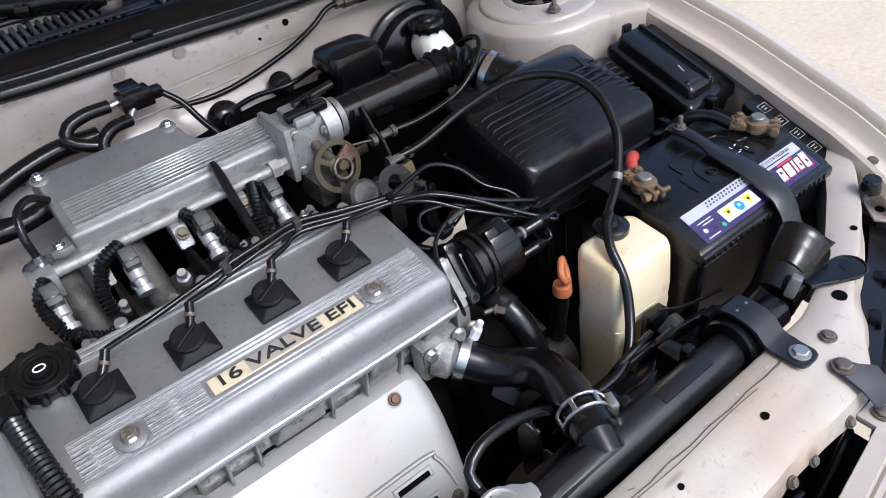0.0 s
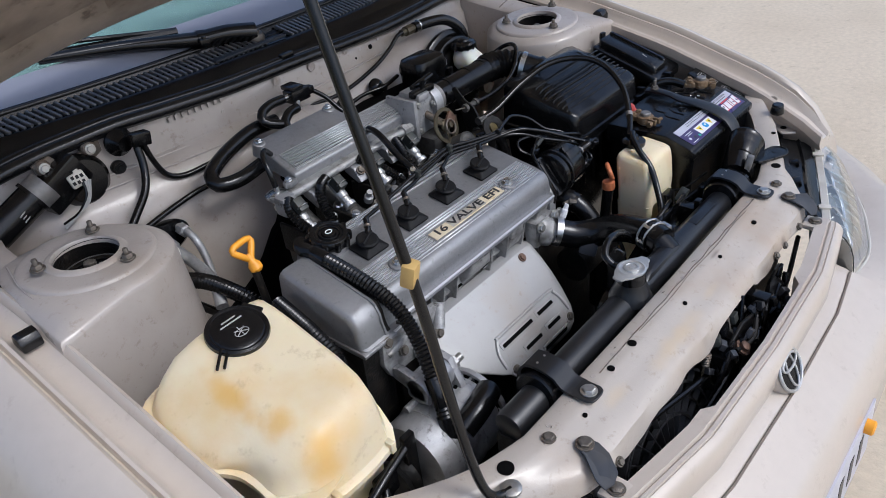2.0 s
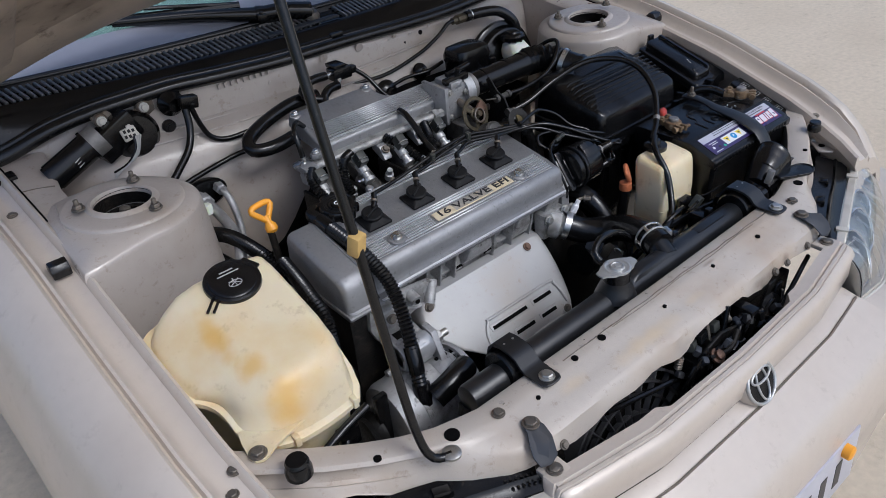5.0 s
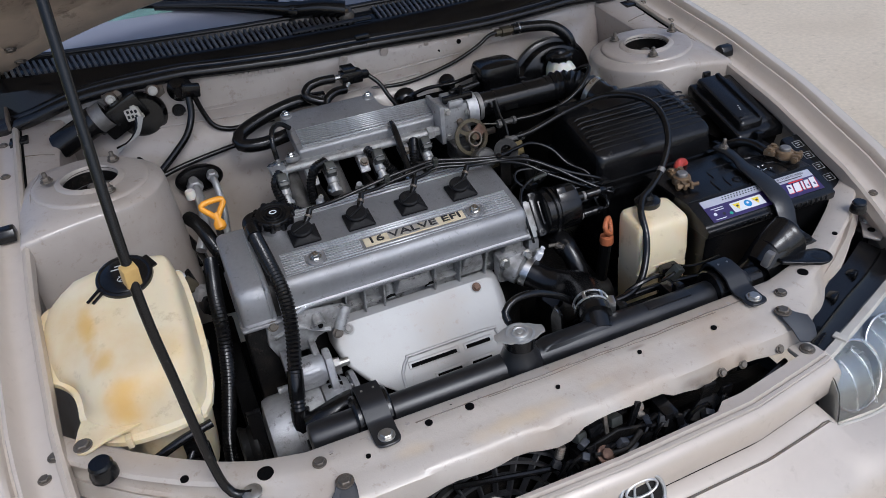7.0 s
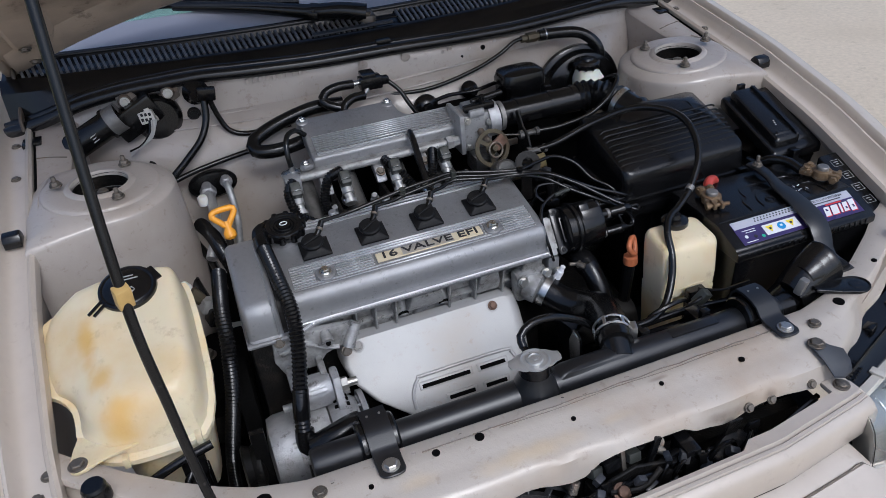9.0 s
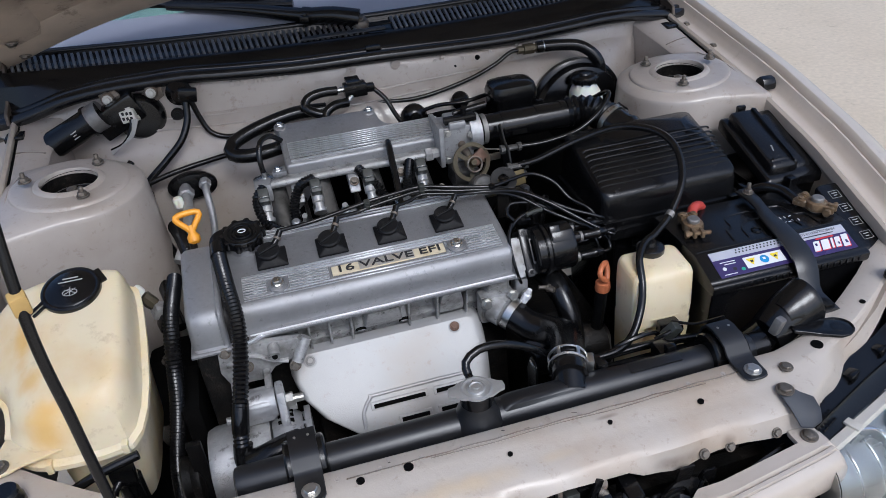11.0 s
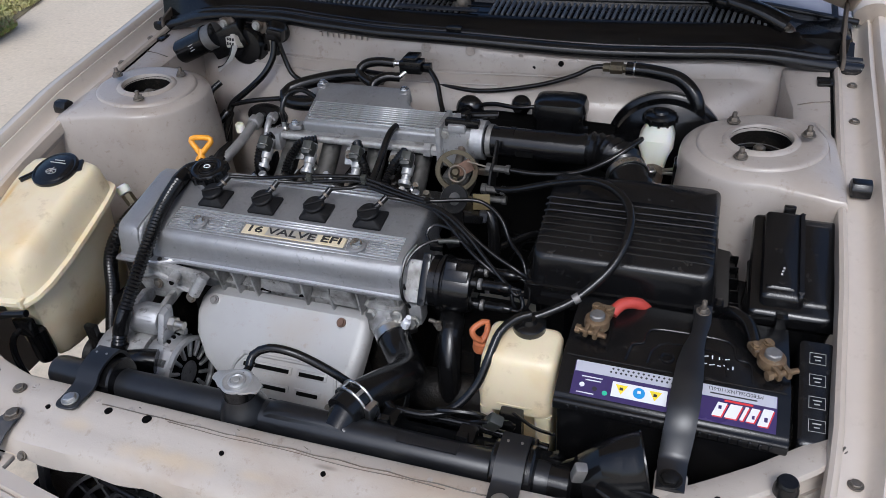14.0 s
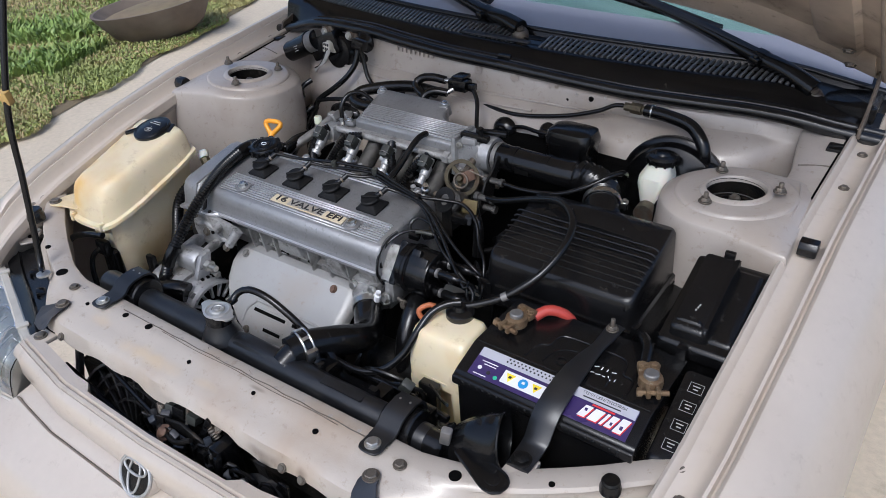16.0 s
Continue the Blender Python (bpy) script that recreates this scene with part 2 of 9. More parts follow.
POT = mat("weathered_rubber_pot", (0.13, 0.10, 0.075), 0.8, 0, 0, 0.3, 12, 0.3, 60, 0.1, (0.22, 0.19, 0.15), 0.5, 4)
SLATE = mat("slate_grey_coating", (0.03, 0.034, 0.043), 0.5, 0.1, 0, 0.15, 60, 0.1, 600, 0.1, (0.07, 0.06, 0.05), 0.4, 24, spec=0.35)
HOODMAT = mat("hood_underside_paint", (0.47, 0.39, 0.305), 0.45, 0.05, 0.1, 0.2, 25, 0.1, 300, 0.1, (0.11, 0.08, 0.055), 0.85, 5, specks=((0.07, 0.05, 0.035), 0.6, 20))
LAMP_TRIM = mat("pale_lamp_trim", (0.52, 0.49, 0.43), 0.4, 0.1, 0, 0.08, 60, 0.1, 400, 0.1, (0.34, 0.30, 0.24), 0.5, 20)
CONN = mat("grey_green_connector", (0.035, 0.037, 0.032), 0.45, 0, 0, 0.2, 80, 0.2, 600, 0.1, (0.015, 0.014, 0.012), 0.6, 50)
HINGE = mat("stained_hinge_steel", (0.10, 0.078, 0.058), 0.6, 0.2, 0, 0.25, 40, 0.2, 300, 0.1, (0.05, 0.036, 0.026), 0.6, 12)
POLISHED = mat("machined_aluminium", (0.66, 0.665, 0.675), 0.32, 0.7, 0, 0.08, 160, 0.15, 1200, 0.08, (0.42, 0.41, 0.40), 0.5, 16)
BOOT = mat("matt_boot_rubber", (0.0055, 0.0055, 0.006), 0.55, 0, 0, 0.3, 120, 0.2, 800, 0.1, (0.012, 0.011, 0.010), 0.4, 30, spec=0.22, specks=((0.05, 0.046, 0.04), 0.4, 80))
TANK = mat("satin_black_paint", (0.0085, 0.009, 0.0105), 0.33, 0.0, 0, 0.15, 60, 0.08, 700, 0.1, (0.035, 0.033, 0.03), 0.4, 14, spec=0.55, specks=((0.03, 0.028, 0.026), 0.2, 30))
CAPM = mat("dull_cap_steel", (0.50, 0.50, 0.49), 0.34, 0.65, 0, 0.1, 120, 0.2, 700, 0.1, (0.40, 0.38, 0.34), 0.5, 40)
DIRTY_YELLOW = mat("dirty_yellow_plate", (0.12, 0.088, 0.03), 0.5, 0.2, 0, 0.25, 120, 0.3, 600, 0.1, (0.05, 0.04, 0.025), 0.7, 60)


# ---- mesh helpers ----
def finish(bm, angle=38):
    bmesh.ops.recalc_face_normals(bm, faces=bm.faces)
    for f in bm.faces:
        f.smooth = True
    for e in bm.edges:
        e.smooth = len(e.link_faces) == 2 and e.calc_face_angle(0) < radians(angle)
    return bm


def thing(name, loc, label, category, group="", kind=""):
    ob = new(name)
    ob.empty_display_size = 0.02
    ob.location = loc
    bpy.context.view_layer.update()
    return tagged(ob, label, category, group, kind)


def mesh_of(name, bm, material):
    me = bpy.data.meshes.new(name)
    finish(bm)
    bm.to_mesh(me)
    bm.free()
    me.materials.append(material)
    return me


def at_world(ob, parent):
    """Parents ob with its mesh given in world coordinates."""
    ob.parent = parent
    m = Matrix.Translation(parent.location) if parent.type == "EMPTY" else Matrix.Identity(4)
    if parent.type == "EMPTY":
        m = parent.matrix_basis.copy()
    ob.matrix_parent_inverse = m.inverted()


def part(name, bm, material, parent, label=""):
    ob = new(name, mesh_of(name, bm, material))
    if parent:
        at_world(ob, parent)
    return tagged(ob, label)


def single(name, bm, material, label, category, group="", kind=""):
    return tagged(new(name, mesh_of(name, bm, material)), label, category, group, kind)


def box(x0, x1, y0, y1, z0, z1, bevel=0.0, seg=2):
    bm = bmesh.new()
    bmesh.ops.create_cube(bm, size=1)
    for v in bm.verts:
        v.co = Vector(((x0 + x1) / 2 + v.co.x * (x1 - x0), (y0 + y1) / 2 + v.co.y * (y1 - y0), (z0 + z1) / 2 + v.co.z * (z1 - z0)))
    if bevel:
        bmesh.ops.bevel(bm, geom=bm.edges[:], offset=bevel, segments=seg, affect="EDGES", profile=0.6)
    return bm


def obox(size, m, bevel=0.0, seg=2):
    """A box of that size about the pose m."""
    sx, sy, sz = (s / 2 for s in size)
    bm = box(-sx, sx, -sy, sy, -sz, sz, bevel, seg)
    bm.transform(m)
    return bm


def join(*bms):
    out = bms[0]
    for b in bms[1:]:
        me = bpy.data.meshes.new("tmp")
        b.to_mesh(me)
        b.free()
        out.from_mesh(me)
        bpy.data.meshes.remove(me)
    return out


def prism(poly, axis, a, b, bevel=0.0, seg=2):
    """A polygon of 2D points, run along an axis from a to b. The points are the other two axes in order."""
    bm = bmesh.new()
    def place(p, w):
        return {"x": (w, p[0], p[1]), "y": (p[0], w, p[1]), "z": (p[0], p[1], w)}[axis]
    lo = [bm.verts.new(place(p, a)) for p in poly]
    hi = [bm.verts.new(place(p, b)) for p in poly]
    n = len(poly)
    bm.faces.new(lo)
    bm.faces.new(hi[::-1])
    for i in range(n):
        bm.faces.new((lo[i], hi[i], hi[(i + 1) % n], lo[(i + 1) % n]))
    bmesh.ops.recalc_face_normals(bm, faces=bm.faces)
    if bevel:
        bmesh.ops.bevel(bm, geom=bm.edges[:], offset=bevel, segments=seg, affect="EDGES", profile=0.6)
    return bm


def loft(rings, caps=True, closed=True):
    bm = bmesh.new()
    vs = [[bm.verts.new(p) for p in r] for r in rings]
    n = len(rings[0])
    for a, b in zip(vs, vs[1:]):
        for i in range(n if closed else n - 1):
            bm.faces.new((a[i], a[(i + 1) % n], b[(i + 1) % n], b[i]))
    if caps and closed:
        bm.faces.new(vs[0][::-1])
        bm.faces.new(vs[-1])
    return bm


def rrect(cx, cy, w, d, r, z, n=5, shear=(0, 0)):
    """A rounded rectangle ring at height z."""
    pts = []
    for k, (sx, sy) in enumerate(((1, 1), (-1, 1), (-1, -1), (1, -1))):
        for i in range(n):
            a = radians(90 * k + 90 * i / (n - 1))
            x, y = cx + sx * (w / 2 - r) + r * math.cos(a), cy + sy * (d / 2 - r) + r * math.sin(a)
            pts.append((x, y, z + shear[0] * (x - cx) + shear[1] * (y - cy)))
    return pts


def lathe(profile, m=None, seg=24, caps=True):
    """(radius, height) pairs turned about z, then moved by m."""
    rings = [[(r * math.cos(2 * math.pi * i / seg), r * math.sin(2 * math.pi * i / seg), z) for i in range(seg)] for r, z in profile]
    bm = loft(rings, caps)
    if m is not None:
        bm.transform(m)
    return bm


def spline(path, step=0.006):
    """A smooth line through the points."""
    p = [Vector(q) for q in path]
    p = [2 * p[0] - p[1], *p, 2 * p[-1] - p[-2]]
    out = []
    for a, b, c, d in zip(p, p[1:], p[2:], p[3:]):
        k = max(2, int((c - b).length / step))
        for i in range(k):
            t = i / k
            out.append(0.5 * (2 * b + (c - a) * t + (2 * a - 5 * b + 4 * c - d) * t * t + (3 * b - a - 3 * c + d) * t ** 3))
    return out + [p[-2]]


def frames_along(pts):
    t0 = (pts[1] - pts[0]).normalized()
    n = t0.orthogonal().normalized()
    out = []
    for i, q in enumerate(pts):
        t = (pts[min(i + 1, len(pts) - 1)] - pts[max(i - 1, 0)]).normalized()
        n = (n - t * n.dot(t)).normalized()
        out.append((q, t, n, t.cross(n)))
    return out


def tube(path, r, seg=12, step=0.008, ribs=0.0, pitch=0.006, taper=None):
    """A round hose along a smooth line; ribs: the height of its corrugations."""
    pts = spline(path, pitch / 2 if ribs else step)
    rings = []
    for i, (q, t, n, b) in enumerate(frames_along(pts)):
        rr = r + (ribs if i % 2 else 0)
        if taper:
            rr *= taper[0] + (taper[1] - taper[0]) * i / (len(pts) - 1)
        rings.append([q + (n * math.cos(2 * math.pi * k / seg) + b * math.sin(2 * math.pi * k / seg)) * rr for k in range(seg)])
    return loft(rings)


def rod(a, b, r, seg=12):
    return tube([a, b], r, seg, 1.0)


def toward(loc, normal=(0, 0, 1)):
    """A pose whose z points along the normal."""
    return Matrix.Translation(loc) @ Vector(normal).to_track_quat("Z", "Y").to_matrix().to_4x4()


def bolt_mesh(r=0.008, h=0.006, washer=1.35):
    w = r * washer
    bm = lathe([(w * 0.98, 0), (w, 0.0006), (w, 0.0016), (w * 0.96, 0.0022)], seg=20)
    hexa = lathe([(r, 0.001), (r, h * 0.85), (r * 0.86, h)], seg=6)
    return join(bm, hexa)


BOLTS = {}


def bolt(loc, parent, r=0.008, h=0.006, normal=(0, 0, 1), material=None, name="bolt", stud=0.0):
    """A hexagon bolt head with its washer, on a part or thing."""
    material = material or ZINC
    key = (r, h, material.name, stud)
    if key not in BOLTS:
        bm = bolt_mesh(r, h)
        if stud:
            bm = join(bm, lathe([(r * 0.5, h * 0.8), (r * 0.5, h + stud), (r * 0.4, h + stud + 0.001)], seg=10))
        BOLTS[key] = mesh_of(name, bm, material)
    ob = new(name, BOLTS[key])
    ob.parent = parent
    if parent.type == "EMPTY":
        ob.matrix_parent_inverse = parent.matrix_basis.inverted()
    ob.matrix_basis = toward(loc, normal)
    return ob


def disc(loc, r, normal, h=0.002, seg=20):
    return lathe([(r, -h), (r, h)], toward(loc, normal), seg)


def ring_clamp(q, t, r, w=0.01, seg=24):
    """A hose clamp: a band round the hose with its screw housing."""
    m = toward(q, t)
    bm = lathe([(r, -w / 2), (r + 0.0016, -w / 2), (r + 0.0016, w / 2), (r, w / 2)], m, seg, False)
    return join(bm, obox((0.012, 0.012, w * 1.1), m @ pose(r + 0.006, 0, 0), 0.0015), obox((0.006, 0.022, 0.006), m @ pose(r + 0.006, 0, 0), 0.0015))


def letters(text, size, m, material, parent, name="lettering", extrude=0.0006, align="CENTER", shear=0.0, bold=0.0):
    cu = bpy.data.curves.new(name, "FONT")
    cu.body, cu.size, cu.extrude, cu.align_x, cu.align_y, cu.shear, cu.offset = text, size, extrude, align, "CENTER", shear, bold
    tmp = bpy.data.objects.new("tmp", cu)
    me = bpy.data.meshes.new_from_object(tmp)
    bpy.data.objects.remove(tmp)
    me.transform(m)
    me.materials.clear()
    me.materials.append(material)
    ob = new(name, me)
    at_world(ob, parent)
    return ob


def torus(rx, ry, r, m, seg=28, k=8):
    rings = []
    for i in range(seg + 1):
        a = 2 * math.pi * i / seg
        c = Vector((rx * math.cos(a), ry * math.sin(a), 0))
        o = Vector((math.cos(a), math.sin(a), 0))
        rings.append([c + (o * math.cos(2 * math.pi * j / k) + Vector((0, 0, 1)) * math.sin(2 * math.pi * j / k)) * r for j in range(k)])
    bm = loft(rings, caps=False)
    bm.transform(m)
    return bm


# ---- ground ----
gb = bmesh.new()
bmesh.ops.create_grid(gb, x_segments=40, y_segments=40, size=400)
single("ground", gb, CONCRETE, "pale beige concrete yard", "ground", kind="structure")


# ---- car body ----
def curve_at(table, x):
    """Linear reading of (x, value) pairs."""
    for (a, u), (b, v) in zip(table, table[1:]):
        if x <= b:
            return u + (v - u) * max(0.0, (x - a) / (b - a))
    return table[-1][1]


CAR = thing("car_body", (0, 0, 0), "champagne beige saloon car body with open engine bay", "car")

GUTTER_Z = [(-0.75, 0.60), (-0.62, 0.655), (-0.5, 0.715), (-0.4, 0.755), (-0.2, 0.815), (0.0, 0.858), (0.3, 0.895), (0.6, 0.93), (1.0, 0.95)]
GUTTER_X = [(-0.75, 0.56), (-0.62, 0.60), (-0.5, 0.632), (-0.4, 0.645), (-0.2, 0.655), (0.0, 0.66), (0.3, 0.672), (0.6, 0.69), (1.0, 0.70)]
FENDER_SECTION = [(0.035, -0.25), (-0.012, -0.022), (-0.018, -0.016), (-0.018, -0.010), (-0.0165, 0.002), (-0.012, 0.006), (-0.0075, 0.003), (-0.004, -0.006), (0.004, -0.010), (0.018, -0.0105), (0.025, -0.006), (0.030, 0.006), (0.034, 0.014), (0.038, 0.0135), (0.0405, 0.006), (0.0435, 0.006), (0.0455, 0.018), (0.050, 0.0225), (0.056, 0.0225),
                  (0.077, 0.014), (0.105, -0.008), (0.13, -0.045), (0.145, -0.10), (0.152, -0.20), (0.15, -0.42), (0.146, -0.42), (0.135, -0.1), (0.10, -0.03), (0.05, -0.022), (0.045, -0.25)]


def fender(side):
    rings = []
    for i in range(29):
        y = -0.55 + 1.15 * i / 28
        x0, z0 = curve_at(GUTTER_X, y), curve_at(GUTTER_Z, y)
        rings.append([(side * (x0 + dx), y, z0 + dz - 0.045 * max(0.0, (-0.45 - y) / 0.10) ** 2 * min(1, max(0, (dx - 0.02) / 0.03)) if dz > -0.2 else 0.55 + (dz + 0.25) * 0.5) for dx, dz in FENDER_SECTION])
    f = part("fender", loft(rings), PAINT, CAR, "glossy champagne beige front fender with folded inner edge")
    bolts = [(-0.435, 0.0), (0.16, 0.0), (0.27, 0.0)]
    for y, _ in bolts:
        bolt((side * (curve_at(GUTTER_X, y) + 0.012), y, curve_at(GUTTER_Z, y) - 0.0105), f, 0.006, 0.005, material=OLDBOLT)
    return f


for s in (-1, 1):
    f = fender(s)
    # rubber stop for the hood
    y, z = -0.024, 0.857
    stop = part("rubber_stop", prism([(-0.018, 0), (0.018, 0), (0.016, 0.014), (0.008, 0.024), (-0.008, 0.024), (-0.016, 0.014)], "x", -0.016, 0.016, 0.003), RUBBER, f, "black rubber hood stop")
    stop.matrix_basis = pose(s * 0.671, y, z - 0.010, 6, 0, 0) @ Matrix.Scale(0.8, 4)

# inner apron with strut tower
TOWER = (0.543, 0.061)


def hull(a):
    """Reach of the tower's plan from its middle: round towards the engine, square towards the fender."""
    cx, cy = TOWER
    c, s = math.cos(a), math.sin(a)
    if c <= 0:
        return 0.112
    reach = 0.109 / max(c, 1e-4)
    front = s + 0.193 * c
    if front < -1e-4:
        reach = min(reach, 0.112 / -front)
    if s > 1e-4:
        reach = min(reach, 0.112 / s)
    return max(0.108, reach)


def tower(side):
    cx, cy = TOWER
    rings = []
    n = 72
    prof = [(0.0435, 0.866), (0.0437, 0.8745), (0.0445, 0.8757), (0.049, 0.8757), (0.052, 0.8738), (0.0545, 0.8715), (0.084, 0.8715), (0.0885, 0.8708), (0.0903, 0.8692), (0.0912, 0.8665)]
    for r, z in prof:
        rings.append([(cx + r * math.cos(a), cy + r * math.sin(a), z) for a in (2 * math.pi * i / n for i in range(n))])
    for k, grow, z, flat in ((0.3, 1.0, 0.8645, 0.2), (0.93, 1.0, 0.8585, 0.9), (1.0, 1.0, 0.856, 1.0), (1.0, 1.012, 0.850, 1.0), (1.0, 1.05, 0.78, 0.6), (1.0, 1.09, 0.68, 0.3), (1.0, 1.16, 0.45, 0.0)):
        ring = []
        for i in range(n):
            a = 2 * math.pi * i / n
            r = (0.094 + (hull(a) - 0.094) * k) * grow
            x, y = cx + r * math.cos(a), cy + r * math.sin(a)
            far = max(0.0, r / grow - 0.112)
            ring.append((min(x, 0.654), y, z - far * 0.20 * flat + 0.0015 * noise.noise(Vector((x * 16, y * 16, side)))))
        rings.append(ring)
    rings = [[(side * x, y, z + 0.06 * (x - cx) * (1 if z > 0.8 else 0.3)) for x, y, z in ring] for ring in rings]
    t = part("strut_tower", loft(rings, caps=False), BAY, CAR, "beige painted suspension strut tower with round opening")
    for path in ([(0.622, 0.128, 0.874), (0.634, 0.06, 0.8735), (0.634, 0.0, 0.866), (0.640, -0.06, 0.8465)], [(0.612, 0.11, 0.8735), (0.628, 0.05, 0.874), (0.62, -0.02, 0.8625), (0.612, -0.045, 0.8515)]):
        part("weld_seam", tube([(side * x, y, z) for x, y, z in path], 0.0013, 6), BAY, t)
    part("weld_seam", tube([(side * x, -0.058 - 0.1 * max(0, 0.80 - z), z) for x, z in ((0.57, 0.83), (0.60, 0.78), (0.605, 0.70))], 0.0012, 6), BAY, t)
    for bx, by, bz in ((0.515, -0.001, 0.870), (0.605, 0.061, 0.883), (0.504, 0.116, 0.870)):
        bolt((side * bx, by, bz + 0.002), t, 0.0075, 0.008, material=OLDBOLT, name="strut_nut", stud=0.007)
    part("strut_bearing", lathe([(0.0452, 0.815), (0.043, 0.838), (0.039, 0.846), (0.034, 0.843), (0.031, 0.832), (0.024, 0.834), (0.020, 0.842), (0.014, 0.840), (0.012, 0.852), (0.006, 0.854)], pose(side * cx, cy, 0), 36), BLACK, t, "black rubber strut bearing")
    part("bearing_ring", torus(0.030, 0.030, 0.0022, pose(side * cx, cy, 0.838), 32, 8), LEAD, t)
    part("bearing_ring", torus(0.041, 0.041, 0.0016, pose(side * cx, cy, 0.845), 36, 8), GRIME, t)
    part("bearing_nut", lathe([(0.009, 0.848), (0.009, 0.860), (0.006, 0.862)], pose(side * cx, cy, 0), 6), OLDBOLT, t)
    part("strut_well", lathe([(0.0432, 0.871), (0.0455, 0.865), (0.0455, 0.76)], pose(side * cx, cy, 0), 36, False), DARK, t, "dark inside of the strut opening")
    # shelf from tower to fender, and rearward to the firewall
    rows_ = []
    for y, xin, zin in ((-0.062, 0.636, 0.843), (-0.05, 0.618, 0.848), (-0.03, 0.600, 0.856), (0.02, 0.598, 0.859), (0.08, 0.598, 0.862), (0.14, 0.598, 0.864), (0.19, 0.598, 0.866), (0.205, 0.598, 0.868), (0.26, 0.588, 0.880), (0.33, 0.580, 0.894)):
        gx, g = curve_at(GUTTER_X, y) - 0.013, curve_at(GUTTER_Z, y) - 0.005
        rows_.append([(side * gx, y, g), (side * (gx + xin) / 2, y, (g + zin) / 2 + 0.001), (side * xin, y, zin), (side * (xin - 0.004), y, zin - 0.004), (side * (xin - 0.006), y, 0.6)])
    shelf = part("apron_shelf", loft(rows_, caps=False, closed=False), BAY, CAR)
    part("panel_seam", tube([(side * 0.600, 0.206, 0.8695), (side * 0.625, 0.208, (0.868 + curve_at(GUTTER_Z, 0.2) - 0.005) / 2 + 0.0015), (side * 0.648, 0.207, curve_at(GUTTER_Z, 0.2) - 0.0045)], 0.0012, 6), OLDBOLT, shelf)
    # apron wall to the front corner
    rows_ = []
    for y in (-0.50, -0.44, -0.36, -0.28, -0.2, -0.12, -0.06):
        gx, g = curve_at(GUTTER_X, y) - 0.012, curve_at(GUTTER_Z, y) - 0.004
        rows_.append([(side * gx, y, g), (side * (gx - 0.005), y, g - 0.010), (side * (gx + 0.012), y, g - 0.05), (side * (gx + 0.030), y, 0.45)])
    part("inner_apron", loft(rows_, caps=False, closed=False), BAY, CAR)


for s in (-1, 1):
    tower(s)
    part("panel_gap", tube([(s * (curve_at(GUTTER_X, y / 100) - 0.0195), y / 100, curve_at(GUTTER_Z, y / 100) - 0.0055) for y in range(-3, 31, 3)], 0.0022, 8, 0.03), VOID, CAR, "dark gap along the fender flange")

# firewall
SEAL_Z = [(-0.70, 0.890), (-0.68, 0.893), (-0.61, 0.909), (-0.556, 0.927), (-0.48, 0.938), (-0.36, 0.943), (-0.25, 0.936), (-0.14, 0.930), (0.03, 0.927), (0.18, 0.919), (0.29, 0.915), (0.5, 0.916), (0.585, 0.909), (0.65, 0.895), (0.70, 0.890)]


def firewall_y(x):
    return 0.244 + 0.2 * x * x


rings = []
for i in range(41):
    x = -0.665 + 1.33 * i / 40
    y = firewall_y(x)
    k = 1 - min(1, max(0, (abs(x) - 0.5) / 0.12))
    zt = curve_at(SEAL_Z, x) - 0.008
    rings.append([(x, y + 0.06, zt + 0.002), (x, y + 0.014, zt), (x, y + 0.006, zt - 0.005), (x, y, 0.895), (x, y - 0.004, 0.872), (x, y - 0.014 * k, 0.866), (x, y - 0.034 * k, 0.856), (x, y - 0.054 * k, 0.82), (x, y - 0.082 * k, 0.75), (x, y - 0.10 * k, 0.45)])
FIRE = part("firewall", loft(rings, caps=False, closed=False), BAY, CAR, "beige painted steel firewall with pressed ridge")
for x, z, r in ((-0.045, 0.910, 0.0085), (0.041, 0.908, 0.0085), (0.135, 0.905, 0.004), (0.43, 0.905, 0.004)):
    part("plug", disc((x, firewall_y(x) + 0.001, z), r, (0, -1, -0.1), 0.0012), BAY, FIRE)
    part("plug_rim", torus(r, r, 0.0009, toward((x, firewall_y(x) + 0.0005, z), (0, -1, 0.1)), 24, 6), BAY, FIRE)
for x, z, r in ((0.208, 0.893, 0.005), (0.16, 0.884, 0.003)):
    part("hole", disc((x, firewall_y(x) - 0.001, z), r, (0, -1, 0.1), 0.001), VOID, FIRE)

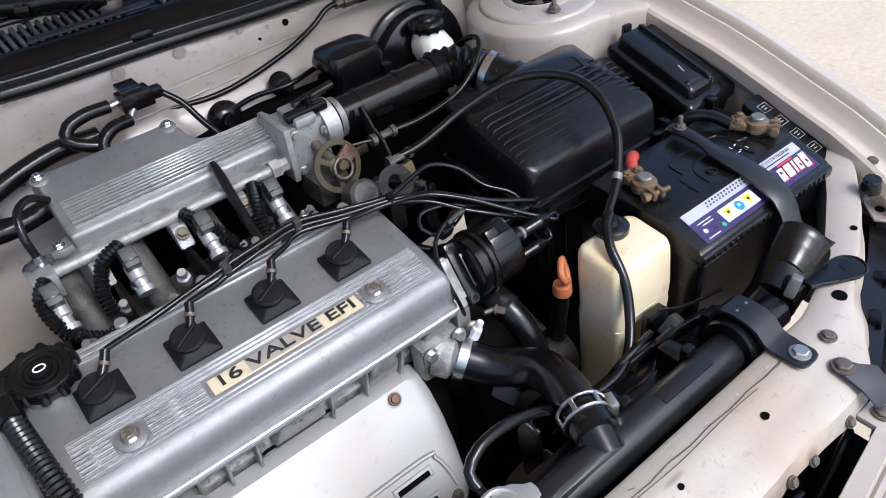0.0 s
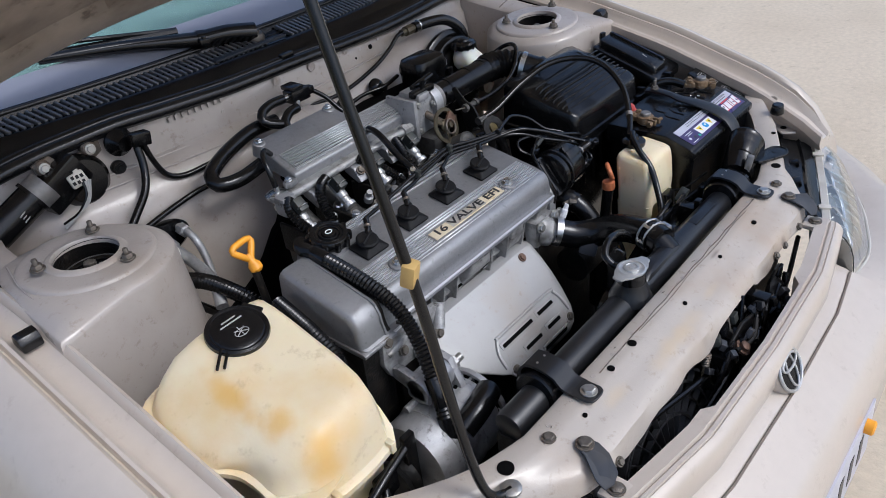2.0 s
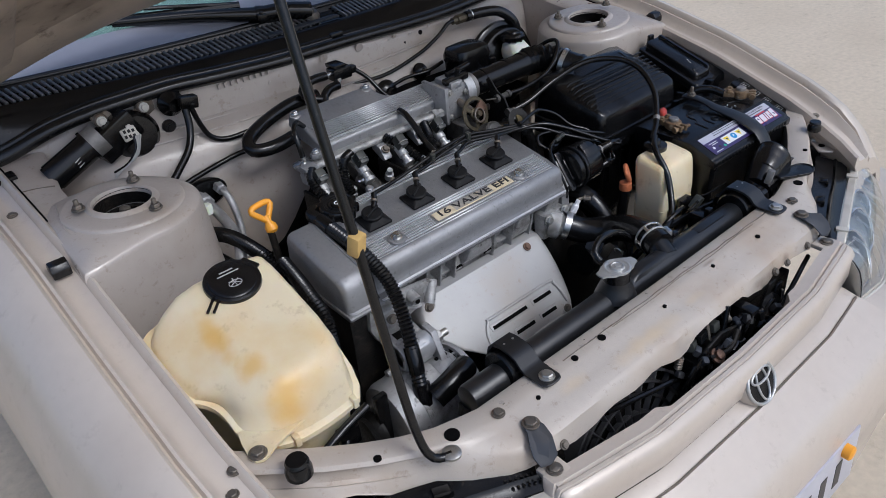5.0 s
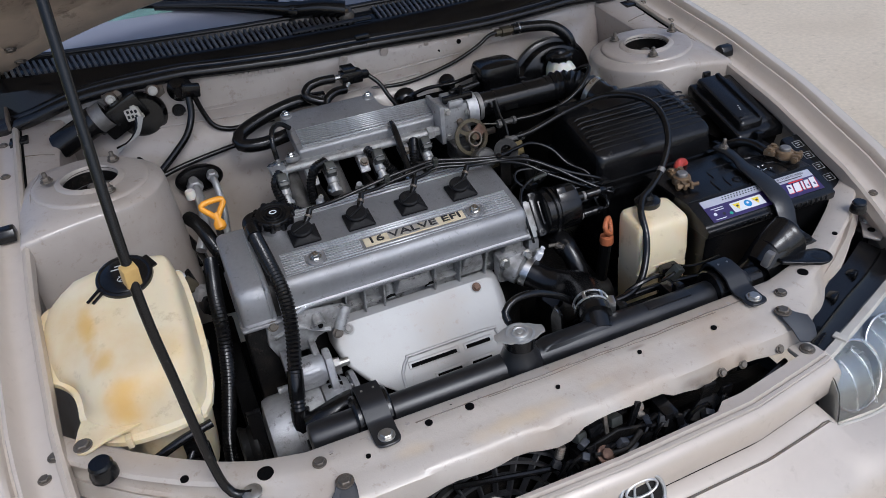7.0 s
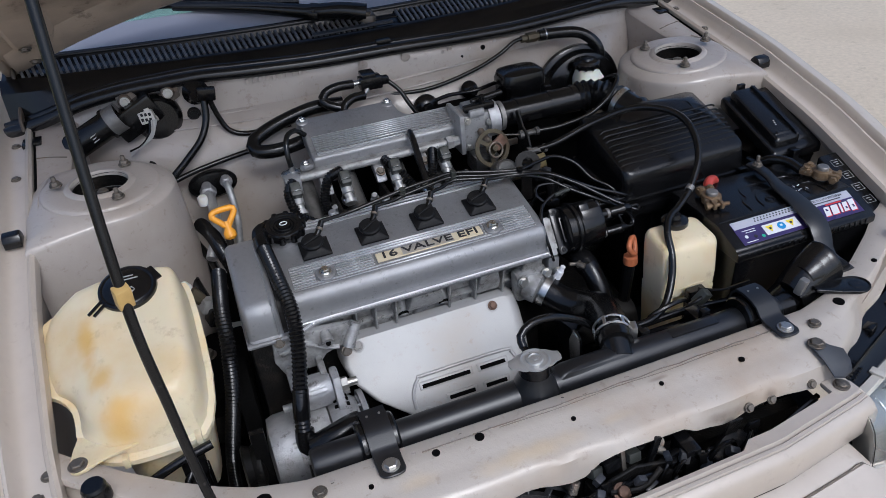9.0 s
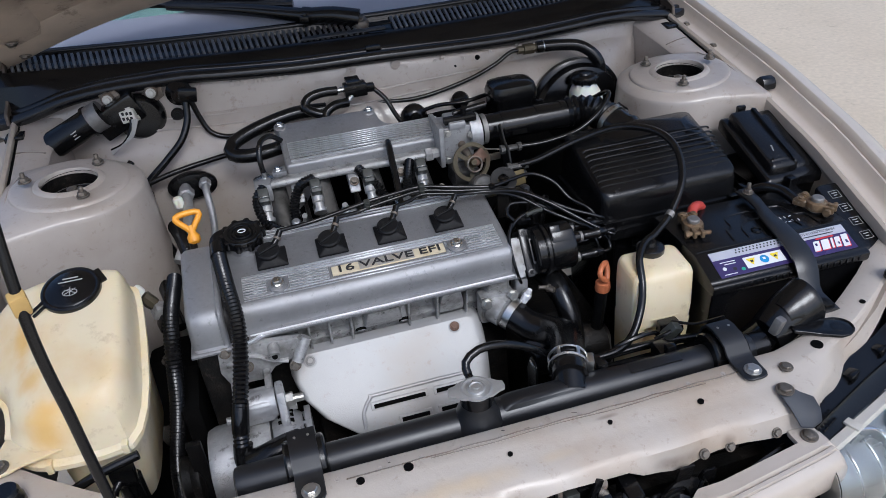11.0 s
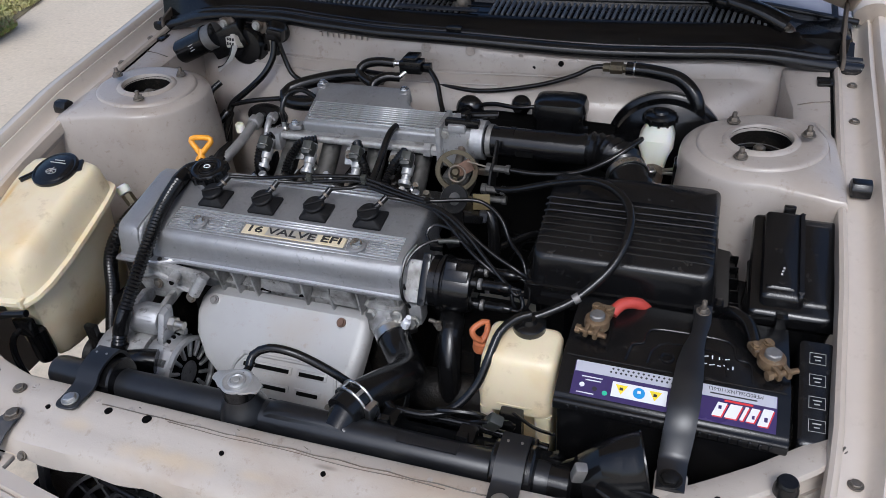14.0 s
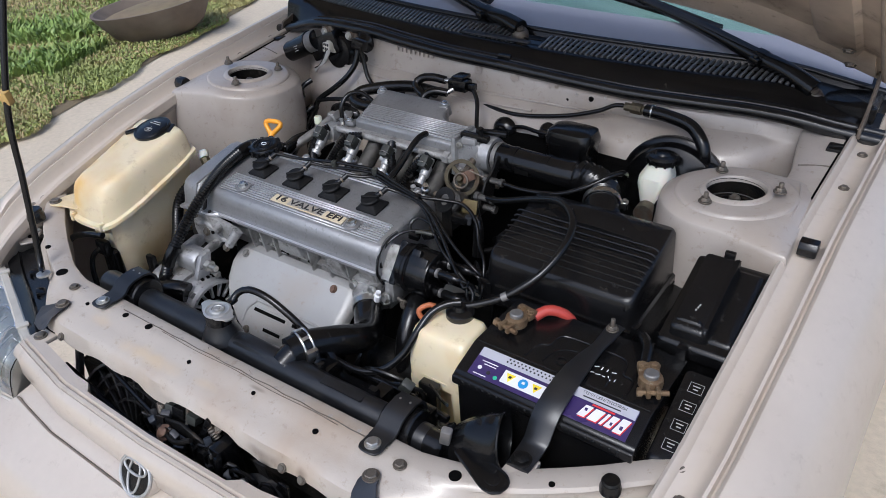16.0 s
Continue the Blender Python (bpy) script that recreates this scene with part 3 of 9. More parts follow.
# radiator support
SUP_Y = [(0.0, -0.552), (0.36, -0.548), (0.42, -0.535), (0.5, -0.50), (0.56, -0.468), (0.62, -0.425), (0.66, -0.39)]
SUP_Z = [(0.0, 0.713), (0.40, 0.712), (0.46, 0.7125), (0.52, 0.722), (0.58, 0.733), (0.66, 0.745)]
sup = []
for i in range(67):
    x = -0.655 + 1.31 * i / 66
    y, z = curve_at(SUP_Y, abs(x)), curve_at(SUP_Z, abs(x))
    wob = 0.004 * math.sin(31 * x) + 0.003 * math.sin(57 * x + 1)
    c = min(1, max(0, (abs(x) - 0.36) / 0.2))
    m = 1 - 0.68 * min(1, max(0, (abs(x) - 0.34) / 0.12))
    n1 = 0.0025 * noise.noise(Vector((x * 14, 0, 1))) if abs(x) < 0.36 else 0
    n2 = 0.004 * noise.noise(Vector((x * 22, 5, 2)))
    cut = 0.012 if -0.03 < x < 0.10 else 0.0
    sup.append([(x, y + 0.03 + 0.01 * c, z - 0.06), (x, y + 0.03 + 0.01 * c, z - 0.003), (x, y + 0.026, z), (x, y + 0.002, z), (x, y - 0.005 * m, z - 0.0010), (x, y - 0.017 * m, z - 0.0062), (x, y - 0.028 * m + 0.014 * c, z - 0.0092 - 0.003 * c + n1), (x, y - 0.048 * m + 0.022 * c, z - 0.014 - 0.006 * c + n1), (x, y - 0.057 * m + 0.021 * c + n2 * 0.5, z - 0.021 - 0.010 * c), (x, y - 0.063 * m + n2, z - 0.046 + wob + cut), (x, y - 0.060 * m + n2, z - 0.047 + wob + cut), (x, y - 0.03 * m, z - 0.03)])
SUP = part("radiator_support", loft(sup), RUSTY, CAR, "worn beige radiator support panel with rust spots and holes")
for x, y, r in ((-0.205, -0.547, 0.005), (-0.148, -0.546, 0.006), (0.414, -0.529, 0.008), (-0.29, -0.56, 0.003), (-0.03, -0.565, 0.003), (0.10, -0.56, 0.003), (0.22, -0.565, 0.004), (-0.41, -0.53, 0.010), (-0.5, -0.50, 0.005), (0.52, -0.485, 0.004)):
    part("hole", disc((x, y, curve_at(SUP_Z, abs(x)) - max(0, curve_at(SUP_Y, abs(x)) - 0.002 - y) * 0.27), r, (0, 0, 1), 0.0012), VOID, SUP)
part("press_line", tube([(x / 100, -0.5395 - 0.001 * math.sin(x), 0.7131) for x in range(-22, 33, 3)], 0.0008, 6, 0.03), OLDBOLT, SUP, "thin dark scratch along the panel")
part("press_line", tube([(x / 100, -0.5435 - 0.0012 * math.sin(x * 1.7), 0.7129) for x in range(-12, 27, 3)], 0.0006, 6, 0.03), OLDBOLT, SUP)
rs = random.Random(9)
for i in range(10):
    x = rs.uniform(-0.36, 0.36)
    part("scratch", obox((rs.uniform(0.002, 0.008), rs.uniform(0.0004, 0.0009), 0.0006), pose(x, rs.uniform(-0.548, -0.528), 0.7132, 0, 0, rs.uniform(-25, 25))), OLDBOLT if i % 3 else DARK, SUP)
for x, y in ((0.349, -0.553), (-0.347, -0.546), (-0.637, -0.416), (0.637, -0.40)):
    bolt((x, y, curve_at(SUP_Z, abs(x)) + 0.001), SUP, 0.0066, 0.005, material=OLDBOLT)
for s in (-1, 1):
    b = part("hood_buffer", lathe([(0.014, 0), (0.017, 0.003), (0.017, 0.012), (0.014, 0.02), (0.015, 0.023), (0.013, 0.027)], pose(s * 0.583, -0.467, 0.733) @ Matrix.Scale(0.95 if s < 0 else 0.74, 4), 20), RUBBER, SUP, "black rubber hood buffer")
# seam sealer and a near-black sheet on the firewall
for z0, x0, x1 in ((0.869, -0.40, 0.30), (0.858, -0.46, 0.18)):
    part("seam_bead", tube([(x / 100, firewall_y(x / 100) - (0.009 if z0 > 0.86 else 0.033), z0 + 0.003 * math.sin(x * 0.09)) for x in range(int(x0 * 100), int(x1 * 100), 8)], 0.0022, 8, 0.02), BAY, FIRE, "beaded seam sealer")
part("lower_black_sheet", loft([[(x, firewall_y(x) - 0.056, mz), (x, firewall_y(x) - 0.075, mz - 0.007), (x, firewall_y(x) - 0.098, min(0.70, mz - 0.02)), (x, firewall_y(x) - 0.115, 0.46), (x, firewall_y(x) - 0.09, 0.46)] for x, mz in [(-0.43 + 0.03 * i, curve_at([(-0.43, 0.58), (-0.31, 0.60), (-0.24, 0.64), (-0.19, 0.70), (-0.12, 0.80), (0.1, 0.822), (0.45, 0.80)], -0.43 + 0.03 * i)) for i in range(30)]]), VOID, FIRE, "black sheet over the lower firewall")
# spot welds and small dents
WELD = mesh_of("spot_weld", lathe([(0.0034, 0.0), (0.0030, 0.0005), (0.0016, 0.0002), (0.0006, 0.0)], None, 12), BAY)


def weld(loc, normal=(0, 0, 1), parent=None):
    ob = new("spot_weld", WELD)
    ob.parent = parent
    ob.matrix_basis = toward(loc, normal)


for i in range(14):
    x = -0.33 + 0.05 * i
    weld((x, curve_at(SUP_Y, abs(x)) + 0.014, curve_at(SUP_Z, abs(x)) + 0.0001), parent=SUP)
for i in range(16):
    x = -0.46 + 0.058 * i
    weld((x, firewall_y(x) - 0.0002, 0.9 + 0.003 * math.sin(i * 2.1)), (0, -1, 0.1), FIRE)

def soft_ring(pts, zf, inset=0.0, rounds=2):
    """A ring from a plan outline with its corners rounded off and drawn in by inset metres."""
    p = [Vector(q) for q in pts]
    for _ in range(rounds):
        p = [q for a, b in zip(p, p[1:] + p[:1]) for q in (a * 0.75 + b * 0.25, a * 0.25 + b * 0.75)]
    c = sum(p, Vector((0, 0))) / len(p)
    out = []
    for q in p:
        d = q - c
        q = c + d * max(0.05, 1 - inset / max(d.length, 1e-6))
        out.append((q.x, q.y, zf(q.x, q.y)))
    return out


# ---- grille, emblem, bumper, lamps ----
GR_Y = [(0.0, -0.70), (0.2, -0.695), (0.34, -0.672), (0.40, -0.655)]
rings = []
for i in range(43):
    x = -0.352 + 0.704 * i / 42
    y = curve_at(GR_Y, abs(x))
    z = 0.668
    notch = 0.012 if abs(abs(x) - 0.06) < 0.10 else 0.0
    rings.append([(x, y + 0.045 - notch, z - 0.006), (x, y + 0.044 - notch, z), (x, y + 0.026, z + 0.001), (x, y + 0.023, z - 0.004), (x, y + 0.020, z), (x, y + 0.0155, z - 0.0004), (x, y + 0.014, z - 0.003), (x, y + 0.0125, z - 0.0012), (x, y + 0.006, z - 0.004), (x, y, z - 0.012), (x, y - 0.001, z - 0.048), (x, y + 0.003, z - 0.055), (x, y + 0.03, z - 0.058), (x, y + 0.04, z - 0.03)])
for end, s_ in ((0, -1), (-1, 1)):
    base = [Vector(p) for p in rings[end]]
    hub = Vector((0, -0.664, 0.630))
    for k, dx_ in ((0.18, 0.007), (0.55, 0.013), (0.95, 0.016)):
        q = [p.lerp(Vector((p.x, hub.y, hub.z)), k) + Vector((s_ * dx_, 0, 0)) for p in base]
        rings = [[tuple(v) for v in q]] + rings if s_ < 0 else rings + [[tuple(v) for v in q]]
GRILLE = thing("grille", (0, -0.68, 0.60), "beige painted grille surround with chrome oval emblem", "grille")
GBAR = part("grille_bar", loft(rings), PAINT, GRILLE, "beige painted grille top bar")
# thin black tube drawn as the shade below the bar
part("grille_shade_line", tube([(x / 100, curve_at(GR_Y, abs(x) / 100) + 0.004, 0.6115) for x in range(-33, 34, 2)], 0.0013, 8, 0.03), VOID, GRILLE, "thin dark line added as shade under the grille bar")
for sx in (-1, 1):
    part("grille_tab", box(min(sx * 0.316, sx * 0.351), max(sx * 0.316, sx * 0.351), -0.648, -0.611, 0.660, 0.6685, 0.003), PAINT, GBAR)
    bolt((sx * 0.335, -0.628, 0.669), GBAR, 0.008, 0.005, material=OLDBOLT)

em = pose(0.007, -0.7055, 0.628, 62, 0, 0) @ Matrix.Scale(0.86, 4)
part("emblem_base", lathe([(0.040, -0.04), (0.041, -0.006), (0.039, -0.001), (0.03, 0.0)], em @ Matrix.Diagonal((1.0, 0.95, 1, 1)), 36), PAINT, GRILLE)
part("emblem_dish", lathe([(0.0355, 0.0008), (0.033, 0.0022), (0.01, 0.0026)], em @ Matrix.Diagonal((1.0, 0.945, 1, 1)), 36), DARK, GRILLE, "dark dish behind the rings")
part("emblem", join(torus(0.0365, 0.0345, 0.0031, em @ pose(0, 0, 0.002)), torus(0.0135, 0.030, 0.0023, em @ pose(0, 0, 0.004)), torus(0.026, 0.011, 0.0023, em @ pose(0, 0.014, 0.005))), CAPM, GRILLE, "dull chrome oval emblem rings")

BUMPER = thing("front_bumper", (0, -0.75, 0.2), "beige painted plastic front bumper with plate", "bumper")
LENS_TOP = [(0.345, -0.650, 0.653), (0.40, -0.631, 0.655), (0.48, -0.601, 0.656), (0.56, -0.570, 0.657), (0.635, -0.540, 0.66), (0.698, -0.497, 0.663)]
LENS_FOOT = [(0.337, -0.702, 0.586), (0.42, -0.703, 0.578), (0.51, -0.678, 0.571), (0.60, -0.642, 0.568), (0.68, -0.588, 0.570), (0.715, -0.515, 0.578)]
FOOT_Y, FOOT_Z = [(x, y) for x, y, z in LENS_FOOT], [(x, z) for x, y, z in LENS_FOOT]


def bumper_y(x):
    return -0.795 + 0.30 * max(0, abs(x) - 0.2) ** 2 + 2.5 * max(0, abs(x) - 0.62) ** 2


rings, lips = [], []
for i in range(83):
    x = -0.82 + 1.64 * i / 82
    y, ax = bumper_y(x), abs(x)
    yi, zi = (curve_at(GR_Y, ax) + 0.012, 0.610) if ax < 0.335 else (curve_at(FOOT_Y, ax) + 0.004, curve_at(FOOT_Z, ax) + 0.001)
    if ax > 0.715:
        yi = -0.515 + 0.4 * (ax - 0.715)
    y = min(y, yi - 0.06)
    mid = lambda k: yi + (y - yi) * k
    g = 0.27 if ax < 0.335 else 0.06
    gy = mid(g)
    rings.append([(x, yi + 0.03, 0.54), (x, yi, zi), (x, gy + 0.006, zi - 0.006 if ax < 0.335 else zi - 0.001), (x, gy, zi - 0.012 if ax < 0.335 else zi - 0.006), (x, gy - 0.004, zi - 0.009 if ax < 0.335 else zi), (x, mid(0.55), 0.578), (x, mid(0.78), 0.566), (x, mid(0.92), 0.548), (x, mid(0.985), 0.52), (x, y, 0.49), (x, y - 0.002, 0.40), (x, y + 0.004, 0.385), (x, y + 0.006, 0.37), (x, y + 0.02, 0.24), (x, y + 0.05, 0.22), (x, y + 0.055, 0.5)])
    lips.append((x, gy, zi - 0.0105 if ax < 0.335 else zi - 0.004))
BSK = part("bumper_skin", loft(rings), PAINT, BUMPER)
part("bumper_groove", tube(lips[6:-6], 0.0009, 6, 0.03), OLDBOLT, BSK, "dark groove along the bumper top")
NP = part("number_plate", obox((0.36, 0.004, 0.11), pose(0.0, -0.7995, 0.425, -3, 0, 0), 0.0015), SILVER, BUMPER, "grey plate with dark bars")
for i in range(6):
    part("plate_bar", obox((0.020, 0.001, 0.052), pose(-0.12 + 0.048 * i, -0.802, 0.420, -3, 0, 0), 0.0003, 1), INK, NP)
for x in (-0.13, 0.13):
    part("plate_cap", lathe([(0.012, 0), (0.012, 0.012), (0.009, 0.014)], pose(x, -0.799, 0.465, 90, 0, 0), 16), ORANGE, NP, "orange plate bolt cap")


def resample(table, n):
    pts = spline(table, 0.006)
    return [pts[round(i * (len(pts) - 1) / (n - 1))] for i in range(n)]


def headlight(side):
    h = thing("headlight", (side * 0.5, -0.6, 0.5), "clear headlight with chrome reflector bowls", "headlight", "front headlights")
    top, foot = resample(LENS_TOP, 26), resample(LENS_FOOT, 26)
    def skin(t, f, sink):
        out = []
        for k in (0, 0.12, 0.3, 0.5, 0.7, 0.88, 1.0):
            p = t.lerp(f, k) + Vector((0, -0.62, 0.78)) * (0.020 * math.sin(math.pi * k ** 0.9) - sink)
            out.append((side * p.x, p.y, p.z))
        return out
    part("lens", loft([skin(t, f, 0.0) + skin(t, f, 0.0022)[::-1] for t, f in zip(top, foot)]), CLEAR, h, "clear plastic lens").visible_shadow = False
    for i in range(2, 25, 2):
        t, f = top[i], foot[i]
        part("lens_flute", tube([Vector(skin(t, f, 0.0035)[j]) for j in (1, 2, 3, 4, 5)], 0.0016, 6, 0.02), CLEAR, h).visible_shadow = False
    part("lens_rim", tube([(side * p.x, p.y - 0.002, p.z) for p in foot[::3]], 0.0028, 8, 0.02), LAMP_TRIM, h, "pale rim along the lens foot")
    part("housing", loft([skin(t, f, 0.044) for t, f in zip(top, foot)], caps=False, closed=False), REFLECT, h, "silver lamp housing")
    for t0, f0 in ((top[0], foot[0]), (top[-1], foot[-1])):
        part("housing_end", loft([skin(t0, f0, 0.004), skin(t0, f0, 0.046)], caps=False, closed=False), REFLECT, h)
    axis = Vector((side * 0.05, -0.85, 0.5))
    for x, y, z, r in ((0.418, -0.650, 0.600, 0.052), (0.522, -0.615, 0.595, 0.043), (0.612, -0.575, 0.592, 0.033)):
        m = toward((side * x, y, z), axis)
        part("reflector", lathe([(r, 0.0), (r * 0.99, -0.004), (r * 0.9, -0.016), (r * 0.65, -0.03), (r * 0.2, -0.038)], m, 12, False), REFLECT, h, "chrome reflector bowl")
        for a_ in range(0, 360, 30):
            part("reflector_facet", obox((r * 0.50, r * 0.10, 0.002), m @ pose(0, 0, -0.016, 0, 0, a_) @ pose(r * 0.62, 0, 0, 0, -42, 0), 0.0006, 1), REFLECT, h)
        part("reflector_ring", torus(r, r, 0.0022, m, 36, 8), CHROME, h)
        part("bulb", lathe([(0.006, -0.036), (0.007, -0.010), (0.003, -0.004)], m, 12), CHROME, h)
    part("trim", loft([[(side * p.x, p.y + 0.010, p.z - 0.006), (side * p.x, p.y + 0.011, p.z + 0.002), (side * p.x, p.y - 0.001, p.z + 0.003), (side * p.x, p.y - 0.004, p.z - 0.004)] for p in top]), LAMP_TRIM, h, "pale strip along the lens top")
    for i in (4, 17):
        p = top[i]
        part("trim_clip", obox((0.012, 0.02, 0.004), pose(side * p.x, p.y + 0.006, p.z + 0.004, 0, 0, side * 22), 0.001), LAMP_TRIM, h)
    # plastic deflector between lamp and support
    d = thing("lamp_deflector", (side * 0.48, -0.54, 0.6), "matt black plastic deflector panel above the headlight", "panel", "lamp deflectors")
    back = resample([(0.355, -0.590, 0.668), (0.40, -0.566, 0.672), (0.464, -0.535, 0.672), (0.53, -0.508, 0.673), (0.60, -0.474, 0.676)], 16)
    edge = resample([(0.352, -0.636, 0.658), (0.40, -0.618, 0.657), (0.48, -0.587, 0.657), (0.56, -0.557, 0.658), (0.63, -0.525, 0.661)], 16)
    rr = []
    for b, e in zip(back, edge):
        q = [b + Vector((0, 0, -0.02)), b, b.lerp(e, 0.55) + Vector((0, 0, 0.001)), b.lerp(e, 0.62) + Vector((0, 0, 0.006)), b.lerp(e, 0.70) + Vector((0, 0, 0.001)), e, e + Vector((0, 0, -0.02))]
        rr.append([(side * p.x, p.y, p.z) for p in q])
    DP = part("panel", loft(rr), BLACK_FINE, d)
    for k, w in ((6, 0.022), (10, 0.016)):
        p = back[k].lerp(edge[k], 0.3)
        part("clip_hood", obox((w, 0.016, 0.010), pose(side * p.x, p.y, p.z + 0.001, -14, 0, side * 24), 0.003), BLACK, d)
        part("slot", obox((w * 0.7, 0.003, 0.005), pose(side * p.x - side * 0.003, p.y - 0.0085, p.z + 0.001, -14, 0, side * 24)), VOID, d)
    for i in range(6):
        for j in range(3):
            p = back[0].lerp(edge[0], 0.2 + 0.28 * j)
            part("stud", lathe([(0.0022, -0.001), (0.0017, 0.0028)], pose(side * (p.x + 0.004 + 0.0062 * i), p.y + 0.003 * i, p.z + 0.0015), 8), BLACK, d)
    br = thing("lamp_bracket", (side * 0.62, -0.47, 0.69), "beige steel corner bracket with bolt beside the fender", "bracket", "lamp brackets")
    pl = [(0.598, -0.478), (0.622, -0.452), (0.640, -0.43), (0.652, -0.455), (0.64, -0.49), (0.612, -0.50)]
    part("bracket_plate", prism([(side * x, y) for x, y in (pl if side > 0 else pl[::-1])], "z", 0.684, 0.688, 0.001, 1), BAY, br)
    bolt((side * 0.637, -0.448, 0.688), br, 0.007, 0.005, material=ZINC)
    part("hole", disc((side * 0.622, -0.472, 0.6885), 0.006, (0, 0, 1), 0.0008), VOID, br)
    part("bracket_stem", box(min(side * 0.605, side * 0.62), max(side * 0.605, side * 0.62), -0.475, -0.45, 0.55, 0.685, 0.003), DARK, br)
    c = thing("hood_catch_plate", (side * 0.33, -0.605, 0.67), "dark grey steel bracket bolted to the radiator support", "bracket", "support brackets")
    pl = [(-0.013, 0.006), (-0.008, 0.013), (0.0, 0.015), (0.009, 0.012), (0.014, 0.004), (0.020, -0.010), (0.034, -0.026), (0.040, -0.040), (0.036, -0.052), (0.016, -0.056), (-0.004, -0.052), (-0.012, -0.034), (-0.015, -0.014)]
    pl = [(side * (0.327 + x * 0.74), -0.582 + y * 0.80) for x, y in (pl if side > 0 else pl[::-1])]
    bm = prism(pl, "z", 0.0, 0.003, 0.0008, 1)
    for v in bm.verts:
        v.co.z += 0.7050 - max(0, (-0.603 - v.co.y)) * 1.1
    part("plate", bm, SLATE, c)
    bolt((side * 0.327, -0.582, 0.7075), c, 0.0085, 0.006, material=OLDBOLT)


for s in (-1, 1):
    headlight(s)

# ---- things in the gap behind the grille ----
CONDENSER = thing("condenser", (0, -0.60, 0.3), "dark air conditioning condenser with plastic clutter above", "condenser")
part("core", box(-0.32, 0.32, -0.585, -0.565, 0.30, 0.60, 0.002), DARK, CONDENSER)
GUARD = mat("worn_black_guard", (0.040, 0.040, 0.043), 0.42, 0, 0, 0.2, 60, 0.3, 500, 0.1, (0.09, 0.082, 0.07), 0.5, 14)
FANF = thing("condenser_fan", (-0.17, -0.64, 0.5), "black plastic ribbed fan shroud behind the grille", "fan")
FANM = pose(-0.15, -0.616, 0.516, 74, 0, 0)
part("hub", lathe([(0.03, 0), (0.03, 0.015), (0.02, 0.02)], FANM, 20), GUARD, FANF)
for r_, h_ in ((0.078, 0.004), (0.104, 0.004), (0.124, 0.005), (0.143, 0.012)):
    part("guard_ring", lathe([(r_ - 0.0022, -h_), (r_ + 0.0022, -h_), (r_ + 0.0022, h_), (r_ - 0.0022, h_)], FANM, 48, False), GUARD, FANF)
for i in range(26):
    part("guard_spoke", obox((0.112, 0.0032, 0.009), FANM @ pose(0, 0, 0, 0, 0, 360 * i / 26) @ pose(0.087, 0, 0, 25, 0, 0), 0.0008, 1), GUARD, FANF)
part("guard_frame", join(obox((0.34, 0.012, 0.010), FANM @ pose(0, 0.150, 0), 0.002), obox((0.012, 0.16, 0.010), FANM @ pose(-0.165, 0.07, 0), 0.002), obox((0.012, 0.16, 0.010), FANM @ pose(0.165, 0.07, 0), 0.002)), GUARD, FANF)
LATCH = thing("hood_latch", (0.02, -0.62, 0.6), "black steel hood latch with plastic connectors behind the grille", "latch")
part("latch_plate", prism([(-0.03, 0.58), (0.07, 0.58), (0.065, 0.655), (0.02, 0.668), (-0.025, 0.655)], "y", -0.632, -0.627, 0.001, 1), DARK, LATCH)
part("latch_arm", tube([(-0.02, -0.64, 0.65), (0.02, -0.648, 0.648), (0.05, -0.64, 0.66)], 0.004, 8), DARK, LATCH)
rnd = random.Random(4)
for i in range(22):
    x = -0.09 + 0.0105 * i + rnd.uniform(-0.008, 0.008)
    w, d_, h_ = rnd.uniform(0.008, 0.02), rnd.uniform(0.008, 0.016), rnd.uniform(0.008, 0.016)
    part("connector", obox((w, d_, h_), pose(x + 0.03, -0.620 - rnd.random() * 0.026, 0.622 + rnd.random() * 0.036, rnd.uniform(-30, 30), rnd.uniform(-30, 30), rnd.uniform(0, 90)), 0.002), (GUARD, BLACK, SLATE, GUARD, BLACK)[i % 5], LATCH)
for i in range(9):
    x = -0.08 + 0.03 * i
    part("latch_wire", tube([(x, -0.632, 0.60), (x + rnd.uniform(-0.01, 0.02), -0.64, 0.648), (x + 0.03, -0.63 - rnd.random() * 0.01, 0.652), (x + 0.05, -0.628, 0.61)], 0.0028, 7), RUBBER, LATCH)
HORN = thing("horn", (0.15, -0.63, 0.55), "round black horn behind the grille", "horn")
part("horn_disc", lathe([(0.045, 0), (0.047, 0.006), (0.04, 0.014), (0.015, 0.02), (0.012, 0.03)], pose(0.17, -0.63, 0.60, 70, 0, 10), 28), DARK, HORN)
part("horn_bracket", obox((0.02, 0.003, 0.07), pose(0.17, -0.618, 0.64, 10, 0, 0), 0.001), DARK, HORN)
for i, (a, b, c_) in enumerate((((-0.30, -0.62, 0.62), (-0.1, -0.635, 0.60), (0.08, -0.63, 0.63)), ((0.05, -0.63, 0.635), (0.18, -0.635, 0.62), (0.32, -0.61, 0.64)), ((-0.2, -0.60, 0.645), (-0.05, -0.62, 0.625), (0.1, -0.62, 0.60)))):
    single("wire", tube([a, b, c_], 0.004, 8), RUBBER, "black wire behind the grille", "wire", "grille wires")
for x in (0.20, 0.235, 0.30, -0.30):
    bolt((x, -0.612, 0.672), SUP, 0.005, 0.005, (0, -0.8, 0.5), OLDBOLT)
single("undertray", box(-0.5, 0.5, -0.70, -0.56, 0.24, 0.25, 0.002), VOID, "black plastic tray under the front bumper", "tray")

